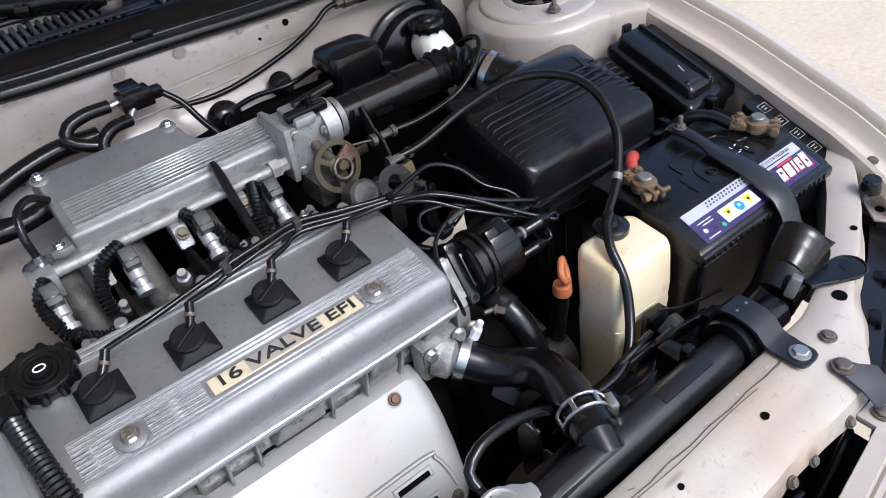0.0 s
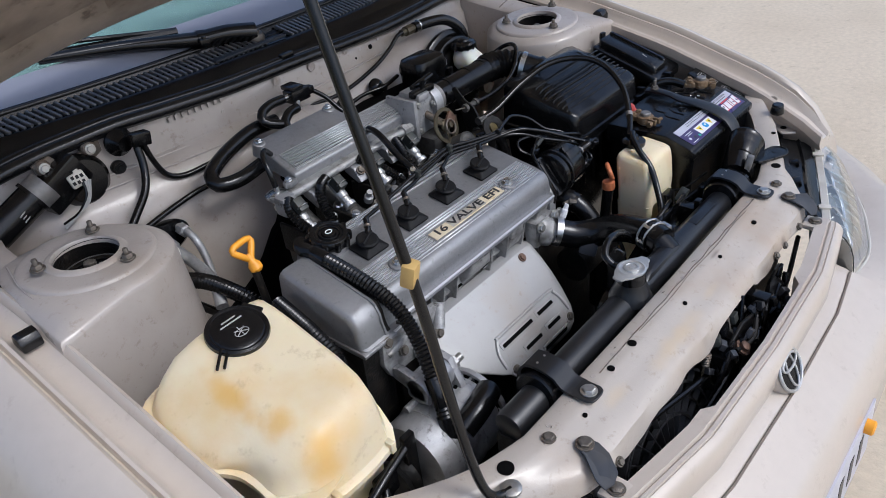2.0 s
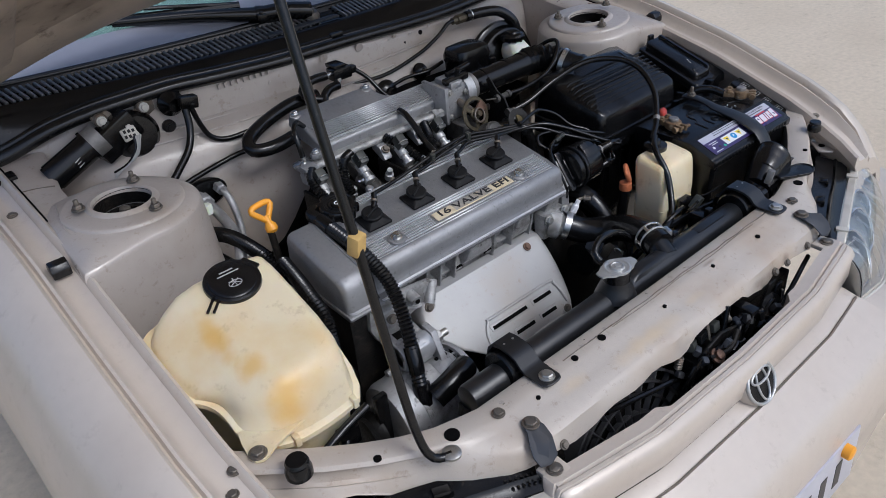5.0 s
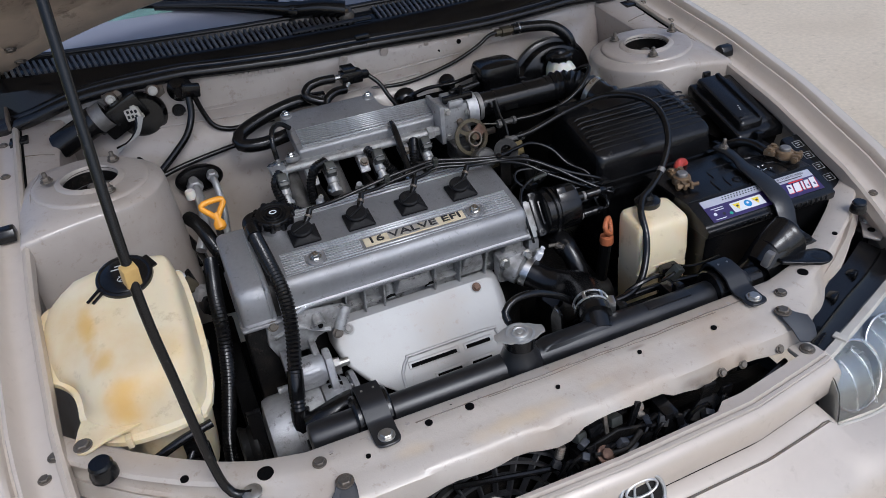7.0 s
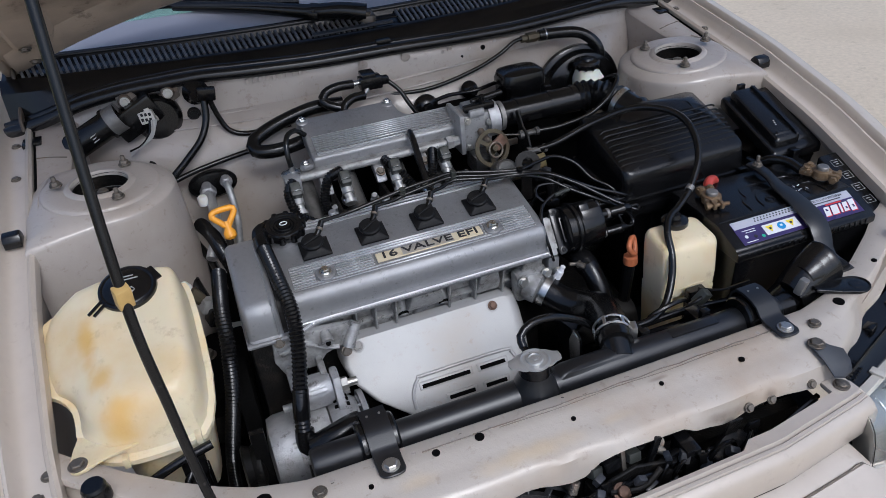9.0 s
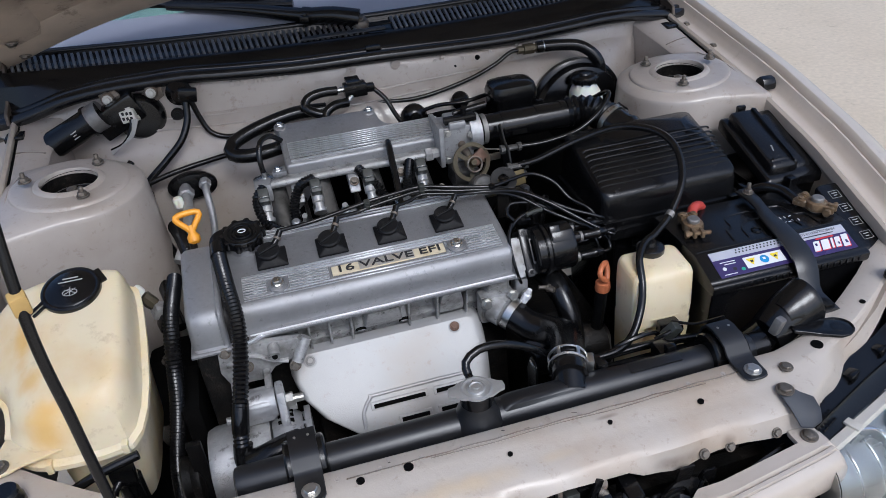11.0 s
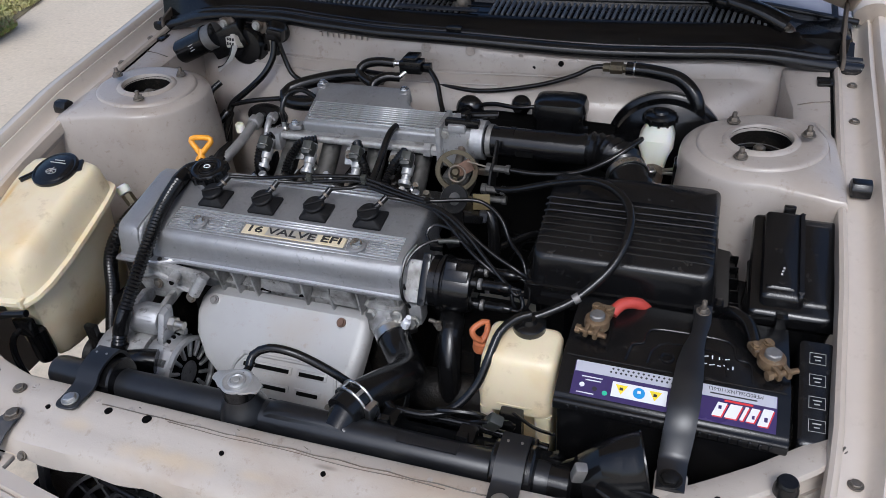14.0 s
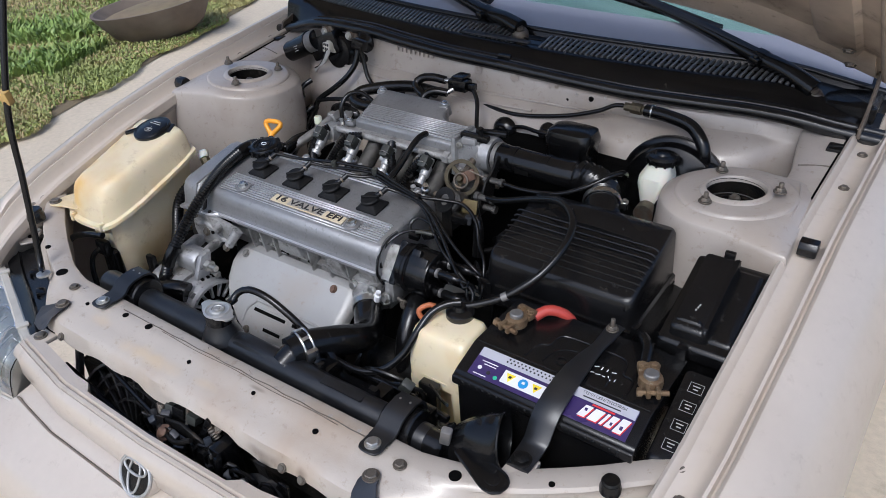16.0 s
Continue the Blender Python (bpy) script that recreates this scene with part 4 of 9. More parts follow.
# bay floor, its shade painted in as near-black
part("bay_floor", box(-0.64, 0.64, -0.72, 0.30, 0.25, 0.27, 0.004), VOID, CAR, "underbody coloured near-black for the bay's deep shade")

# hood latch in the gap behind the grille
LATCH = thing("hood_latch", (0.03, -0.61, 0.62), "black steel hood latch with lever, spring and grey blocks", "latch")
part("latch_plate", prism([(-0.045, 0.60), (-0.04, 0.655), (-0.01, 0.672), (0.04, 0.668), (0.075, 0.655), (0.085, 0.60)], "y", -0.604, -0.600, 0.001), BLACK, LATCH)
part("latch_base", box(-0.035, 0.08, -0.638, -0.603, 0.612, 0.640, 0.004), DARK, LATCH)
part("latch_block", obox((0.016, 0.014, 0.014), pose(-0.026, -0.612, 0.660, -20, 10, 15), 0.002), CONN, LATCH, "grey plastic block")
part("latch_block", obox((0.022, 0.016, 0.016), pose(-0.004, -0.611, 0.664, -12, 0, 8), 0.002), BLACK_FINE, LATCH)
part("latch_block", obox((0.018, 0.016, 0.014), pose(0.026, -0.612, 0.666, -15, 5, 5), 0.002), CONN, LATCH, "grey plastic block")
part("catch_hook", prism([(-0.63, 0.63), (-0.606, 0.64), (-0.602, 0.676), (-0.612, 0.678), (-0.618, 0.655), (-0.634, 0.645)], "x", 0.010, 0.016, 0.001), OLDBOLT, LATCH, "steel catch hook")
part("lever", obox((0.010, 0.006, 0.062), pose(0.050, -0.618, 0.655, -10, 24, 0), 0.002), BLACK, LATCH)
part("lever", obox((0.070, 0.008, 0.008), pose(0.055, -0.626, 0.648, 0, -14, 4), 0.002), BLACK, LATCH)
part("release_spring", tube([(0.058, -0.612, 0.668), (0.064, -0.612, 0.660), (0.070, -0.612, 0.652)], 0.0050, 10, ribs=0.0015, pitch=0.004), OLDBOLT, LATCH)
part("release_spring", tube([(-0.052, -0.612, 0.656), (-0.054, -0.612, 0.646), (-0.056, -0.612, 0.636)], 0.0050, 10, ribs=0.0015, pitch=0.004), OLDBOLT, LATCH)
bolt((0.068, -0.606, 0.664), LATCH, 0.006, 0.004, (0, -0.5, 0.8), OLDBOLT)
part("side_bracket", join(box(0.088, 0.108, -0.640, -0.605, 0.600, 0.668, 0.002), box(0.070, 0.092, -0.634, -0.61, 0.628, 0.650, 0.003)), BLACK, LATCH)
HORN = thing("horn", (-0.01, -0.645, 0.62), "black horn bracket with rusty nut behind the grille", "horn")
part("bracket", obox((0.014, 0.004, 0.030), pose(-0.022, -0.638, 0.648, -15, 0, 10), 0.001), BLACK_FINE, HORN)
part("nut", lathe([(0.012, -0.003), (0.012, 0.001), (0.0075, 0.0015), (0.0075, 0.007), (0.004, 0.009)], toward((-0.006, -0.644, 0.648), (0.1, -0.6, 0.8)), 18), RUSTBROWN, HORN, "rusty brown nut")
part("stem", box(-0.012, 0.0, -0.645, -0.632, 0.56, 0.646, 0.002), BLACK, HORN)
part("strap", prism([(0.19, 0.56), (0.192, 0.640), (0.198, 0.652), (0.214, 0.652), (0.216, 0.60), (0.222, 0.56)], "y", -0.622, -0.617, 0.001), BLACK, thing("support_strap", (0.205, -0.62, 0.56), "black steel strap bolted to the radiator support", "bracket"))


# ---- engine ----
ENG = thing("engine", (-0.1, -0.2, 0.27), "four-cylinder petrol engine with cast aluminium valve cover", "engine")
part("engine_block", prism([(-0.27, 0.27), (-0.25, 0.60), (-0.245, 0.67), (-0.10, 0.69), (-0.06, 0.27)], "x", -0.30, 0.08, 0.01), DARK, ENG, "dark oily engine block")
HEAD = part("cylinder_head", prism([(-0.248, 0.650), (-0.238, 0.690), (-0.242, 0.715), (-0.252, 0.734), (-0.10, 0.734), (-0.09, 0.655)], "x", -0.312, 0.088, 0.005), ALU_ROUGH, ENG, "rough cast aluminium cylinder head")
for x in (-0.226, -0.196, -0.164, -0.077, -0.033, 0.013, 0.050, 0.078):
    part("head_rib", prism([(-0.232, 0.655), (-0.256, 0.664), (-0.264, 0.695), (-0.271, 0.734), (-0.232, 0.734)], "x", x - 0.0016, x + 0.0016, 0.0008, 1), ALU_ROUGH, HEAD)
for x in (-0.151, -0.084):
    part("head_boss", lathe([(0.0085, -0.004), (0.010, 0.0), (0.010, 0.032), (0.008, 0.034)], pose(x, -0.250, 0.692, -20, 0, 0), 18), ALU_ROUGH, HEAD)
    part("oil_hole", disc((x, -0.2525, 0.6925), 0.0085, (0, -0.7, -0.6), 0.004, 14), VOID, HEAD)
part("head_pad", loft([rrect(-0.1165, -0.246, 0.058, 0.03, 0.003, 0.698), rrect(-0.1165, -0.256, 0.056, 0.034, 0.003, 0.712), rrect(-0.1165, -0.260, 0.046, 0.036, 0.003, 0.733)]), ALU_ROUGH, HEAD)
part("head_pad", loft([rrect(-0.012, -0.246, 0.040, 0.03, 0.003, 0.693), rrect(-0.012, -0.254, 0.036, 0.034, 0.003, 0.714), rrect(-0.012, -0.258, 0.028, 0.034, 0.003, 0.733)]), ALU_ROUGH, HEAD)
part("head_pad", loft([rrect(0.060, -0.244, 0.036, 0.03, 0.003, 0.690), rrect(0.060, -0.252, 0.034, 0.034, 0.003, 0.712), rrect(0.060, -0.258, 0.030, 0.034, 0.003, 0.733)]), ALU_ROUGH, HEAD)
part("head_ledge", prism([(-0.230, 0.684), (-0.250, 0.688), (-0.251, 0.693), (-0.230, 0.698)], "x", -0.30, 0.075, 0.002), ALU_ROUGH, HEAD)
HEAD.location.y += 0.004


def cover_z(y):
    return curve_at([(-0.30, 0.745), (-0.25, 0.785), (-0.235, 0.791), (-0.12, 0.812), (-0.10, 0.806)], y)


VC_SECTION = [(-0.271, 0.734), (-0.2745, 0.736), (-0.2755, 0.7405), (-0.2735, 0.744), (-0.2675, 0.746), (-0.267, 0.765), (-0.2655, 0.7745), (-0.261, 0.782), (-0.2545, 0.7855), (-0.235, 0.791), (-0.12, 0.812), (-0.108, 0.808), (-0.102, 0.795), (-0.100, 0.734)]


def cover_ring(x, flare, inset=0.0):
    """The cover's section at x; flare lets the foot flange run out to the timing end."""
    ring = []
    for i, (y, z) in enumerate(VC_SECTION):
        if i < 5:
            y, z = y - 0.0125 * flare * (1 if i < 4 else 0.5), z - 0.002 * flare
        ring.append((x, y + inset * (1 if i < 9 else (-1 if i > 10 else 0)), z - (inset if 4 < i < 13 else 0)))
    return ring


VC = part("valve_cover", loft([cover_ring(-0.327, 1.0), cover_ring(-0.316, 0.97), cover_ring(-0.308, 0.86), cover_ring(-0.300, 0.6), cover_ring(-0.292, 0.3), cover_ring(-0.285, 0.1), cover_ring(-0.278, 0.0), cover_ring(0.082, 0.0), cover_ring(0.0855, 0.0, 0.0008), cover_ring(0.088, 0.0, 0.0025), cover_ring(0.0893, 0.0, 0.0055)]), COVER, ENG, "brushed silver aluminium valve cover with ribs")
part("flange_hole", disc((-0.3105, -0.2795, 0.7436), 0.0035, (0, -0.35, 1), 0.0015, 14), DARK, VC)
slope = math.degrees(math.atan2(0.021, 0.115))


def on_cover(x, y, up=0.0):
    return pose(x, y, cover_z(y) + up, slope, 0, 0)


RIB = mesh_of("rib", box(-0.5, 0.5, -0.0012, 0.0012, -0.0015, 0.0026, 0.0006, 1), POLISHED)


def ribs(x0, x1, ys, parent, zf, tilt):
    for y in ys:
        ob = new("rib", RIB)
        ob.parent = parent
        ob.matrix_basis = pose((x0 + x1) / 2, y, zf(y), tilt, 0, 0) @ Matrix.Diagonal((x1 - x0, 1, 1, 1))


ribs(-0.303, 0.076, (-0.2555, -0.2510, -0.2465), VC, cover_z, slope)
ribs(-0.303, 0.076, (-0.2185, -0.2135, -0.2085), VC, cover_z, slope)
for x0, x1 in ((-0.303, -0.270), (-0.238, -0.181), (-0.006, -0.003), (0.026, 0.076)):
    ribs(x0, x1, (-0.2420, -0.2375, -0.2325, -0.2280, -0.2235), VC, cover_z, slope)
ribs(-0.262, 0.076, (-0.132, -0.125, -0.118), VC, cover_z, slope)
part("front_bead", tube([(-0.327, -0.2865, 0.7415), (-0.312, -0.286, 0.7418), (-0.300, -0.2815, 0.7425), (-0.288, -0.2755, 0.743), (-0.278, -0.2742, 0.7432), (0.086, -0.2742, 0.7432)], 0.0019, 8), POLISHED, VC)
PLATE = part("name_plate", obox((0.168, 0.0185, 0.0024), on_cover(-0.0925, -0.2345, 0.0012), 0.0006, 1), GOLD, VC, "worn gold plate with black lettering")
part("worn_field", obox((0.082, 0.0165, 0.0004), on_cover(-0.096, -0.2345, 0.0025), 0.0001, 1), WORN, PLATE, "worn bare metal on the plate")
letters("16 VALVE EFI", 0.0180, on_cover(-0.0925, -0.2343, 0.003) @ Matrix.Diagonal((1.55, 1, 1, 1)), INK, PLATE, bold=0.0002)
for x in (-0.254, 0.010):
    part("bolt_seat", lathe([(0.014, -0.002), (0.014, 0.003), (0.012, 0.004)], on_cover(x, -0.236), 24), COVER, VC)
    bolt((x, -0.236, cover_z(-0.236) + 0.004), VC, 0.0068, 0.008, (0, -math.sin(radians(slope)), 1), STEEL)
TC_SECTION = [(-0.283, 0.736), (-0.287, 0.7375), (-0.2875, 0.743), (-0.2835, 0.7455), (-0.2805, 0.760), (-0.278, 0.778), (-0.272, 0.7895), (-0.262, 0.795), (-0.15, 0.8195), (-0.136, 0.8185), (-0.126, 0.808), (-0.122, 0.78), (-0.12, 0.736)]


def timing_ring(x, inset):
    return [(x, y + inset * (1 if i < 7 else (-1 if i > 9 else 0)), z - (inset if 3 < i < 12 else 0)) for i, (y, z) in enumerate(TC_SECTION)]


TC = part("timing_cover", loft([timing_ring(x, d) for x, d in ((-0.3835, 0.009), (-0.382, 0.005), (-0.379, 0.002), (-0.375, 0.0), (-0.340, 0.0), (-0.3365, 0.001), (-0.334, 0.004), (-0.3325, 0.010))]), COVER, ENG, "silver end cover over the timing belt")
part("foot_flange", prism([(-0.2855, 0.7345), (-0.2905, 0.7365), (-0.2905, 0.7405), (-0.2855, 0.7425), (-0.122, 0.7425), (-0.122, 0.7345)], "x", -0.3865, -0.325, 0.002), COVER, TC)
part("cover_seam", tube([(-0.3405, -0.2845, 0.7455), (-0.3405, -0.279, 0.776), (-0.3405, -0.273, 0.789), (-0.3405, -0.262, 0.7955), (-0.3405, -0.15, 0.820)], 0.0016, 6), COVER, TC)
part("cover_gap", prism([(y + 0.008 * (1 if y < -0.2 else -1), z - (0.006 if z > 0.75 else 0)) for y, z in TC_SECTION], "x", -0.3335, -0.326, 0.0), DARK, TC, "dark joint beside the cover")
part("timing_case", prism([(-0.28, 0.733), (-0.125, 0.733), (-0.14, 0.30), (-0.27, 0.30)], "x", -0.384, -0.33, 0.01), DARK, ENG, "black timing belt case")
cm = on_cover(-0.290, -0.138, 0.010) @ Matrix.Scale(0.87, 4)
bm = lathe([(0.030, 0.0), (0.034, 0.002), (0.0345, 0.012), (0.031, 0.017), (0.026, 0.0185), (0.021, 0.0165), (0.0125, 0.016), (0.0115, 0.0185), (0.004, 0.019)], cm, 36)
OC = part("oil_filler_cap", bm, BLACK, ENG, "ribbed black oil filler cap")
for i in range(10):
    a = 2 * math.pi * i / 10
    part("grip", lathe([(0.0058, 0.001), (0.006, 0.012), (0.005, 0.016)], cm @ pose(0.0325 * math.cos(a), 0.0325 * math.sin(a), 0), 10), BLACK, OC)
for r_ in (0.017, 0.0235):
    part("cap_ring", torus(r_, r_, 0.0009, cm @ pose(0, 0, 0.0175), 32, 6), BLACK, OC)
part("cap_mark", torus(0.0062, 0.0042, 0.0009, cm @ pose(0, 0, 0.0192), 20, 6), WHITE, OC, "white oval mark")
part("filler_neck", lathe([(0.027, -0.03), (0.026, 0.012)], on_cover(-0.290, -0.138, 0.0), 24), COVER, ENG)
BOOT_X = [-0.2555 + 0.0887 * i for i in range(4)]
BOOT_OUT = []
for i, x in enumerate(BOOT_X):
    m = on_cover(x, -0.181, 0.001)
    bm = loft([rrect(0, 0, 0.0445, 0.040, 0.002, 0), rrect(0, 0, 0.0445, 0.040, 0.002, 0.003), rrect(0, 0, 0.041, 0.036, 0.002, 0.004), rrect(-0.001, 0, 0.024, 0.022, 0.006, 0.0095), rrect(-0.001, 0, 0.0195, 0.0195, 0.009, 0.012)])
    bm.transform(m)
    bt = part("spark_plug_boot", bm, BOOT, ENG, "black rubber spark plug boot")
    mc = m @ pose(-0.002, 0.001, 0.0115, 6, -4, (14, 22, 18, 10)[i])
    part("boot_cap", lathe([(0.0115, 0.0), (0.0155, 0.001), (0.0165, 0.003), (0.0165, 0.0055), (0.0145, 0.0075), (0.006, 0.008)], mc, 28), BOOT, bt)
    part("boot_grip", obox((0.031, 0.0042, 0.0050), mc @ pose(0.0, 0.0, 0.0085, 0, 0, 8), 0.0018, 3), BOOT, bt)
    out = [mc @ Vector(p) for p in ((0.009, 0.004, 0.006), (0.019, 0.011, 0.010), (0.028, 0.019, 0.014))]
    part("boot_elbow", tube(out, 0.0046, 10, taper=None), RUBBER, bt)
    part("elbow_band", lathe([(0.004, -0.002), (0.0056, -0.0018), (0.0056, 0.0018), (0.004, 0.002)], toward(out[1], (out[2] - out[0]).normalized()), 16, False), OLDBOLT, bt)
    BOOT_OUT.append(out[2])
    part("stud", lathe([(0.0065, 0), (0.0067, 0.007), (0.005, 0.009)], on_cover(x + 0.046, -0.110, 0.0), 14), COVER, ENG)

# heat shield
SHIELD_Y = [(0.536, -0.345), (0.542, -0.354), (0.552, -0.362), (0.57, -0.3665), (0.588, -0.3585), (0.612, -0.338), (0.635, -0.314), (0.655, -0.2925), (0.668, -0.2785), (0.673, -0.2735), (0.677, -0.2695), (0.6805, -0.266)]
# height, then the sides' reach at the back and at the front
SHIELD_X = [(0.536, -0.105, -0.090, -0.004, 0.002), (0.542, -0.120, -0.104, 0.003, 0.010), (0.552, -0.136, -0.122, 0.007, 0.017), (0.568, -0.162, -0.148, 0.011, 0.021), (0.588, -0.194, -0.180, 0.014, 0.025), (0.612, -0.234, -0.219, 0.021, 0.029), (0.635, -0.257, -0.243, 0.028, 0.032), (0.655, -0.264, -0.251, 0.031, 0.033), (0.668, -0.262, -0.250, 0.031, 0.032), (0.673, -0.258, -0.248, 0.030, 0.031), (0.677, -0.253, -0.245, 0.027, 0.028), (0.6805, -0.245, -0.240, 0.020, 0.021)]
rings = []
for z_, xb, xf, rf, rb in SHIELD_X[::-1]:
    f_ = curve_at(SHIELD_Y, z_)
    b_ = min(-0.246, f_ + 0.032)
    ring = []
    for k in range(11):
        a = radians(90 * k / 10)
        ring.append((xf + (xb - xf) * math.cos(a) ** 0.8, b_ + (f_ - b_) * math.sin(a) ** 0.8, z_))
    r_ = min(0.02, (b_ - f_) * 0.6)
    for k in range(8):
        a = radians(90 * k / 7)
        ring.append((rf - r_ + r_ * math.sin(a) + 0.6 * (rb - rf) * k / 7, f_ + r_ * (1 - math.cos(a)), z_))
    ring.append((rb, b_, z_))
    rings.append(ring)
HS = part("heat_shield", loft(rings), SHIELD, ENG, "pressed steel exhaust heat shield with slots")
for x, y, z in ((-0.233, -0.2735, 0.6735), (-0.013, -0.2735, 0.6735)):
    part("seat", lathe([(0.0115, -0.004), (0.0105, -0.0008), (0.009, 0.0)], toward((x, y, z), (0, -0.7, 0.72)), 24), SHIELD, HS)
    bolt((x, y - 0.0008, z + 0.001), HS, 0.0055, 0.005, (0, -0.7, 0.72), LEAD if x < -0.1 else RUSTBROWN)
for z, x, w in ((0.614, -0.119, 0.078), (0.614, -0.0425, 0.042), (0.593, -0.101, 0.042), (0.593, -0.0445, 0.035), (0.572, -0.0545, 0.062)):
    y = curve_at(SHIELD_Y, z)
    k_ = 44 if z > 0.6 else (30 if z > 0.58 else 8)
    part("slot_rim", obox((w + 0.009, 0.004, 0.0125), pose(x, y + 0.0012, z, -k_, 0, 0), 0.0019, 3), SHIELD, HS)
    part("slot", obox((w, 0.003, 0.0066), pose(x, y - 0.0004, z, -k_, 0, 0), 0.0013, 2), VOID, HS, "dark open slot")
part("shield_bead", tube([(-0.176, -0.3555, 0.592), (-0.174, -0.340, 0.611), (-0.160, -0.3265, 0.6245), (-0.15, -0.325, 0.6255), (-0.02, -0.325, 0.6255), (-0.008, -0.329, 0.622), (-0.002, -0.342, 0.609), (0.0, -0.3555, 0.592)], 0.003, 8), SHIELD, HS)
for x_ in (-0.160, -0.006):
    part("lower_seat", lathe([(0.0115, -0.003), (0.0105, 0.0008), (0.009, 0.001)], toward((x_, -0.3605, 0.582), (0, -0.9, 0.44)), 20), SHIELD, HS)
    bolt((x_, -0.361, 0.5825), HS, 0.0055, 0.005, (0, -0.9, 0.44), OLDBOLT)
part("exhaust_manifold", box(-0.24, 0.02, -0.30, -0.25, 0.45, 0.60, 0.02), DARK, ENG)

# intake plenum
plz = lambda y: curve_at([(0.030, 0.842), (0.045, 0.852), (0.115, 0.878)], y)
tilt = math.degrees(math.atan2(0.026, 0.07))
pts = [(-0.205, 0.03), (-0.205, 0.118), (-0.198, 0.128), (-0.05, 0.128), (-0.036, 0.122), (-0.03, 0.112), (-0.028, 0.096), (-0.02, 0.084), (-0.005, 0.078), (0.076, 0.076), (0.076, 0.03)]
bm = bmesh.new()
lo = [bm.verts.new((x, y, 0.822 + max(0, y - 0.03) * 0.15)) for x, y in pts]
hi = [bm.verts.new((x, y, plz(y))) for x, y in pts]
bm.faces.new(lo)
bm.faces.new(hi[::-1])
for i in range(len(pts)):
    bm.faces.new((lo[i], hi[i], hi[(i + 1) % len(pts)], lo[(i + 1) % len(pts)]))
bmesh.ops.recalc_face_normals(bm, faces=bm.faces)
bmesh.ops.bevel(bm, geom=bm.edges[:], offset=0.0055, segments=3, affect="EDGES", profile=0.6)
PL = part("intake_plenum", bm, COVER, ENG, "ribbed silver intake plenum")
ribs(-0.195, 0.070, [0.038 + 0.0044 * i for i in range(9)], PL, lambda y: plz(y) - 0.0004, tilt)
for x, y in ((-0.2, 0.117), (-0.042, 0.117)):
    part("boss", lathe([(0.0105, -0.02), (0.0105, 0.003), (0.009, 0.004)], pose(x, y, 0.875, tilt, 0, 0), 18), COVER, PL)
    bolt((x, y, 0.879), PL, 0.006, 0.006, material=STEEL)
part("ear", prism([(-0.205, 0.05), (-0.228, 0.036), (-0.23, 0.026), (-0.222, 0.02), (-0.205, 0.024)], "z", 0.828, 0.838, 0.003), COVER, PL)
bolt((-0.219, 0.030, 0.838), PL, 0.0055, 0.006, material=STEEL)
MAN = part("intake_manifold", box(-0.24, 0.06, -0.10, 0.05, 0.68, 0.725, 0.01), GRIME, ENG, "rough aluminium intake manifold")
for x in (-0.245, -0.17, -0.083, 0.0):
    part("runner", tube([(x + 0.015, 0.05, 0.815), (x + 0.018, 0.01, 0.785), (x + 0.02, -0.04, 0.755), (x + 0.02, -0.095, 0.742)], 0.017, 16), GRIME, MAN)
    part("runner_rib", box(x - 0.018, x - 0.012, -0.08, 0.02, 0.735, 0.785, 0.002), DARK, MAN)
RAIL = part("fuel_rail", join(rod((-0.25, 0.010, 0.824), (0.05, 0.010, 0.824), 0.0068, 16), box(-0.262, 0.062, 0.006, 0.034, 0.820, 0.8265, 0.0012)), ALU_ROUGH, ENG, "aluminium fuel rail")
part("rail_union", lathe([(0.012, 0), (0.012, 0.012), (0.009, 0.013), (0.009, 0.024), (0.011, 0.025), (0.011, 0.034)], Matrix.Translation((0.03, 0.010, 0.824)) @ pose(0, 0, 0, 0, 90, 0), 6), ALU_ROUGH, RAIL)
part("rail_block", box(-0.262, -0.235, -0.004, 0.02, 0.80, 0.832, 0.003), ALU, RAIL)
for x in (-0.195, -0.10, -0.02):
    part("rail_bracket", prism([(0.022, 0.820), (-0.003, 0.817), (-0.018, 0.795), (-0.010, 0.790), (0.022, 0.805)], "x", x - 0.009, x + 0.009, 0.003), ALU, RAIL)
    bolt((x, -0.010, 0.811), RAIL, 0.006, 0.006, (0, -0.6, 0.8), OLDBOLT)
REG = part("pressure_damper", lathe([(0.010, -0.02), (0.012, 0.0), (0.019, 0.003), (0.020, 0.007), (0.012, 0.010), (0.005, 0.011), (0.005, 0.02)], pose(-0.243, 0.034, 0.818), 24), STEEL, RAIL)
for x in (-0.250, -0.166, -0.078, 0.012):
    d = Vector((0, -0.72, -0.6)).normalized()
    inj = part("injector", lathe([(0.007, 0), (0.0085, 0.004), (0.0085, 0.020), (0.0115, 0.022), (0.0115, 0.044), (0.009, 0.046), (0.009, 0.056), (0.013, 0.058), (0.013, 0.066)], toward((x, -0.006, 0.822), d) @ Matrix.Scale(0.84, 4), 16), CAPM, ENG, "steel fuel injector")
    part("plug", obox((0.017, 0.022, 0.024), pose(x, -0.027, 0.823, -48, 0, 0), 0.003), CONN, inj, "grey connector")
    part("clip", torus(0.009, 0.007, 0.0009, pose(x, -0.036, 0.826, -48, 0, 0), 16, 6), STEEL, inj)

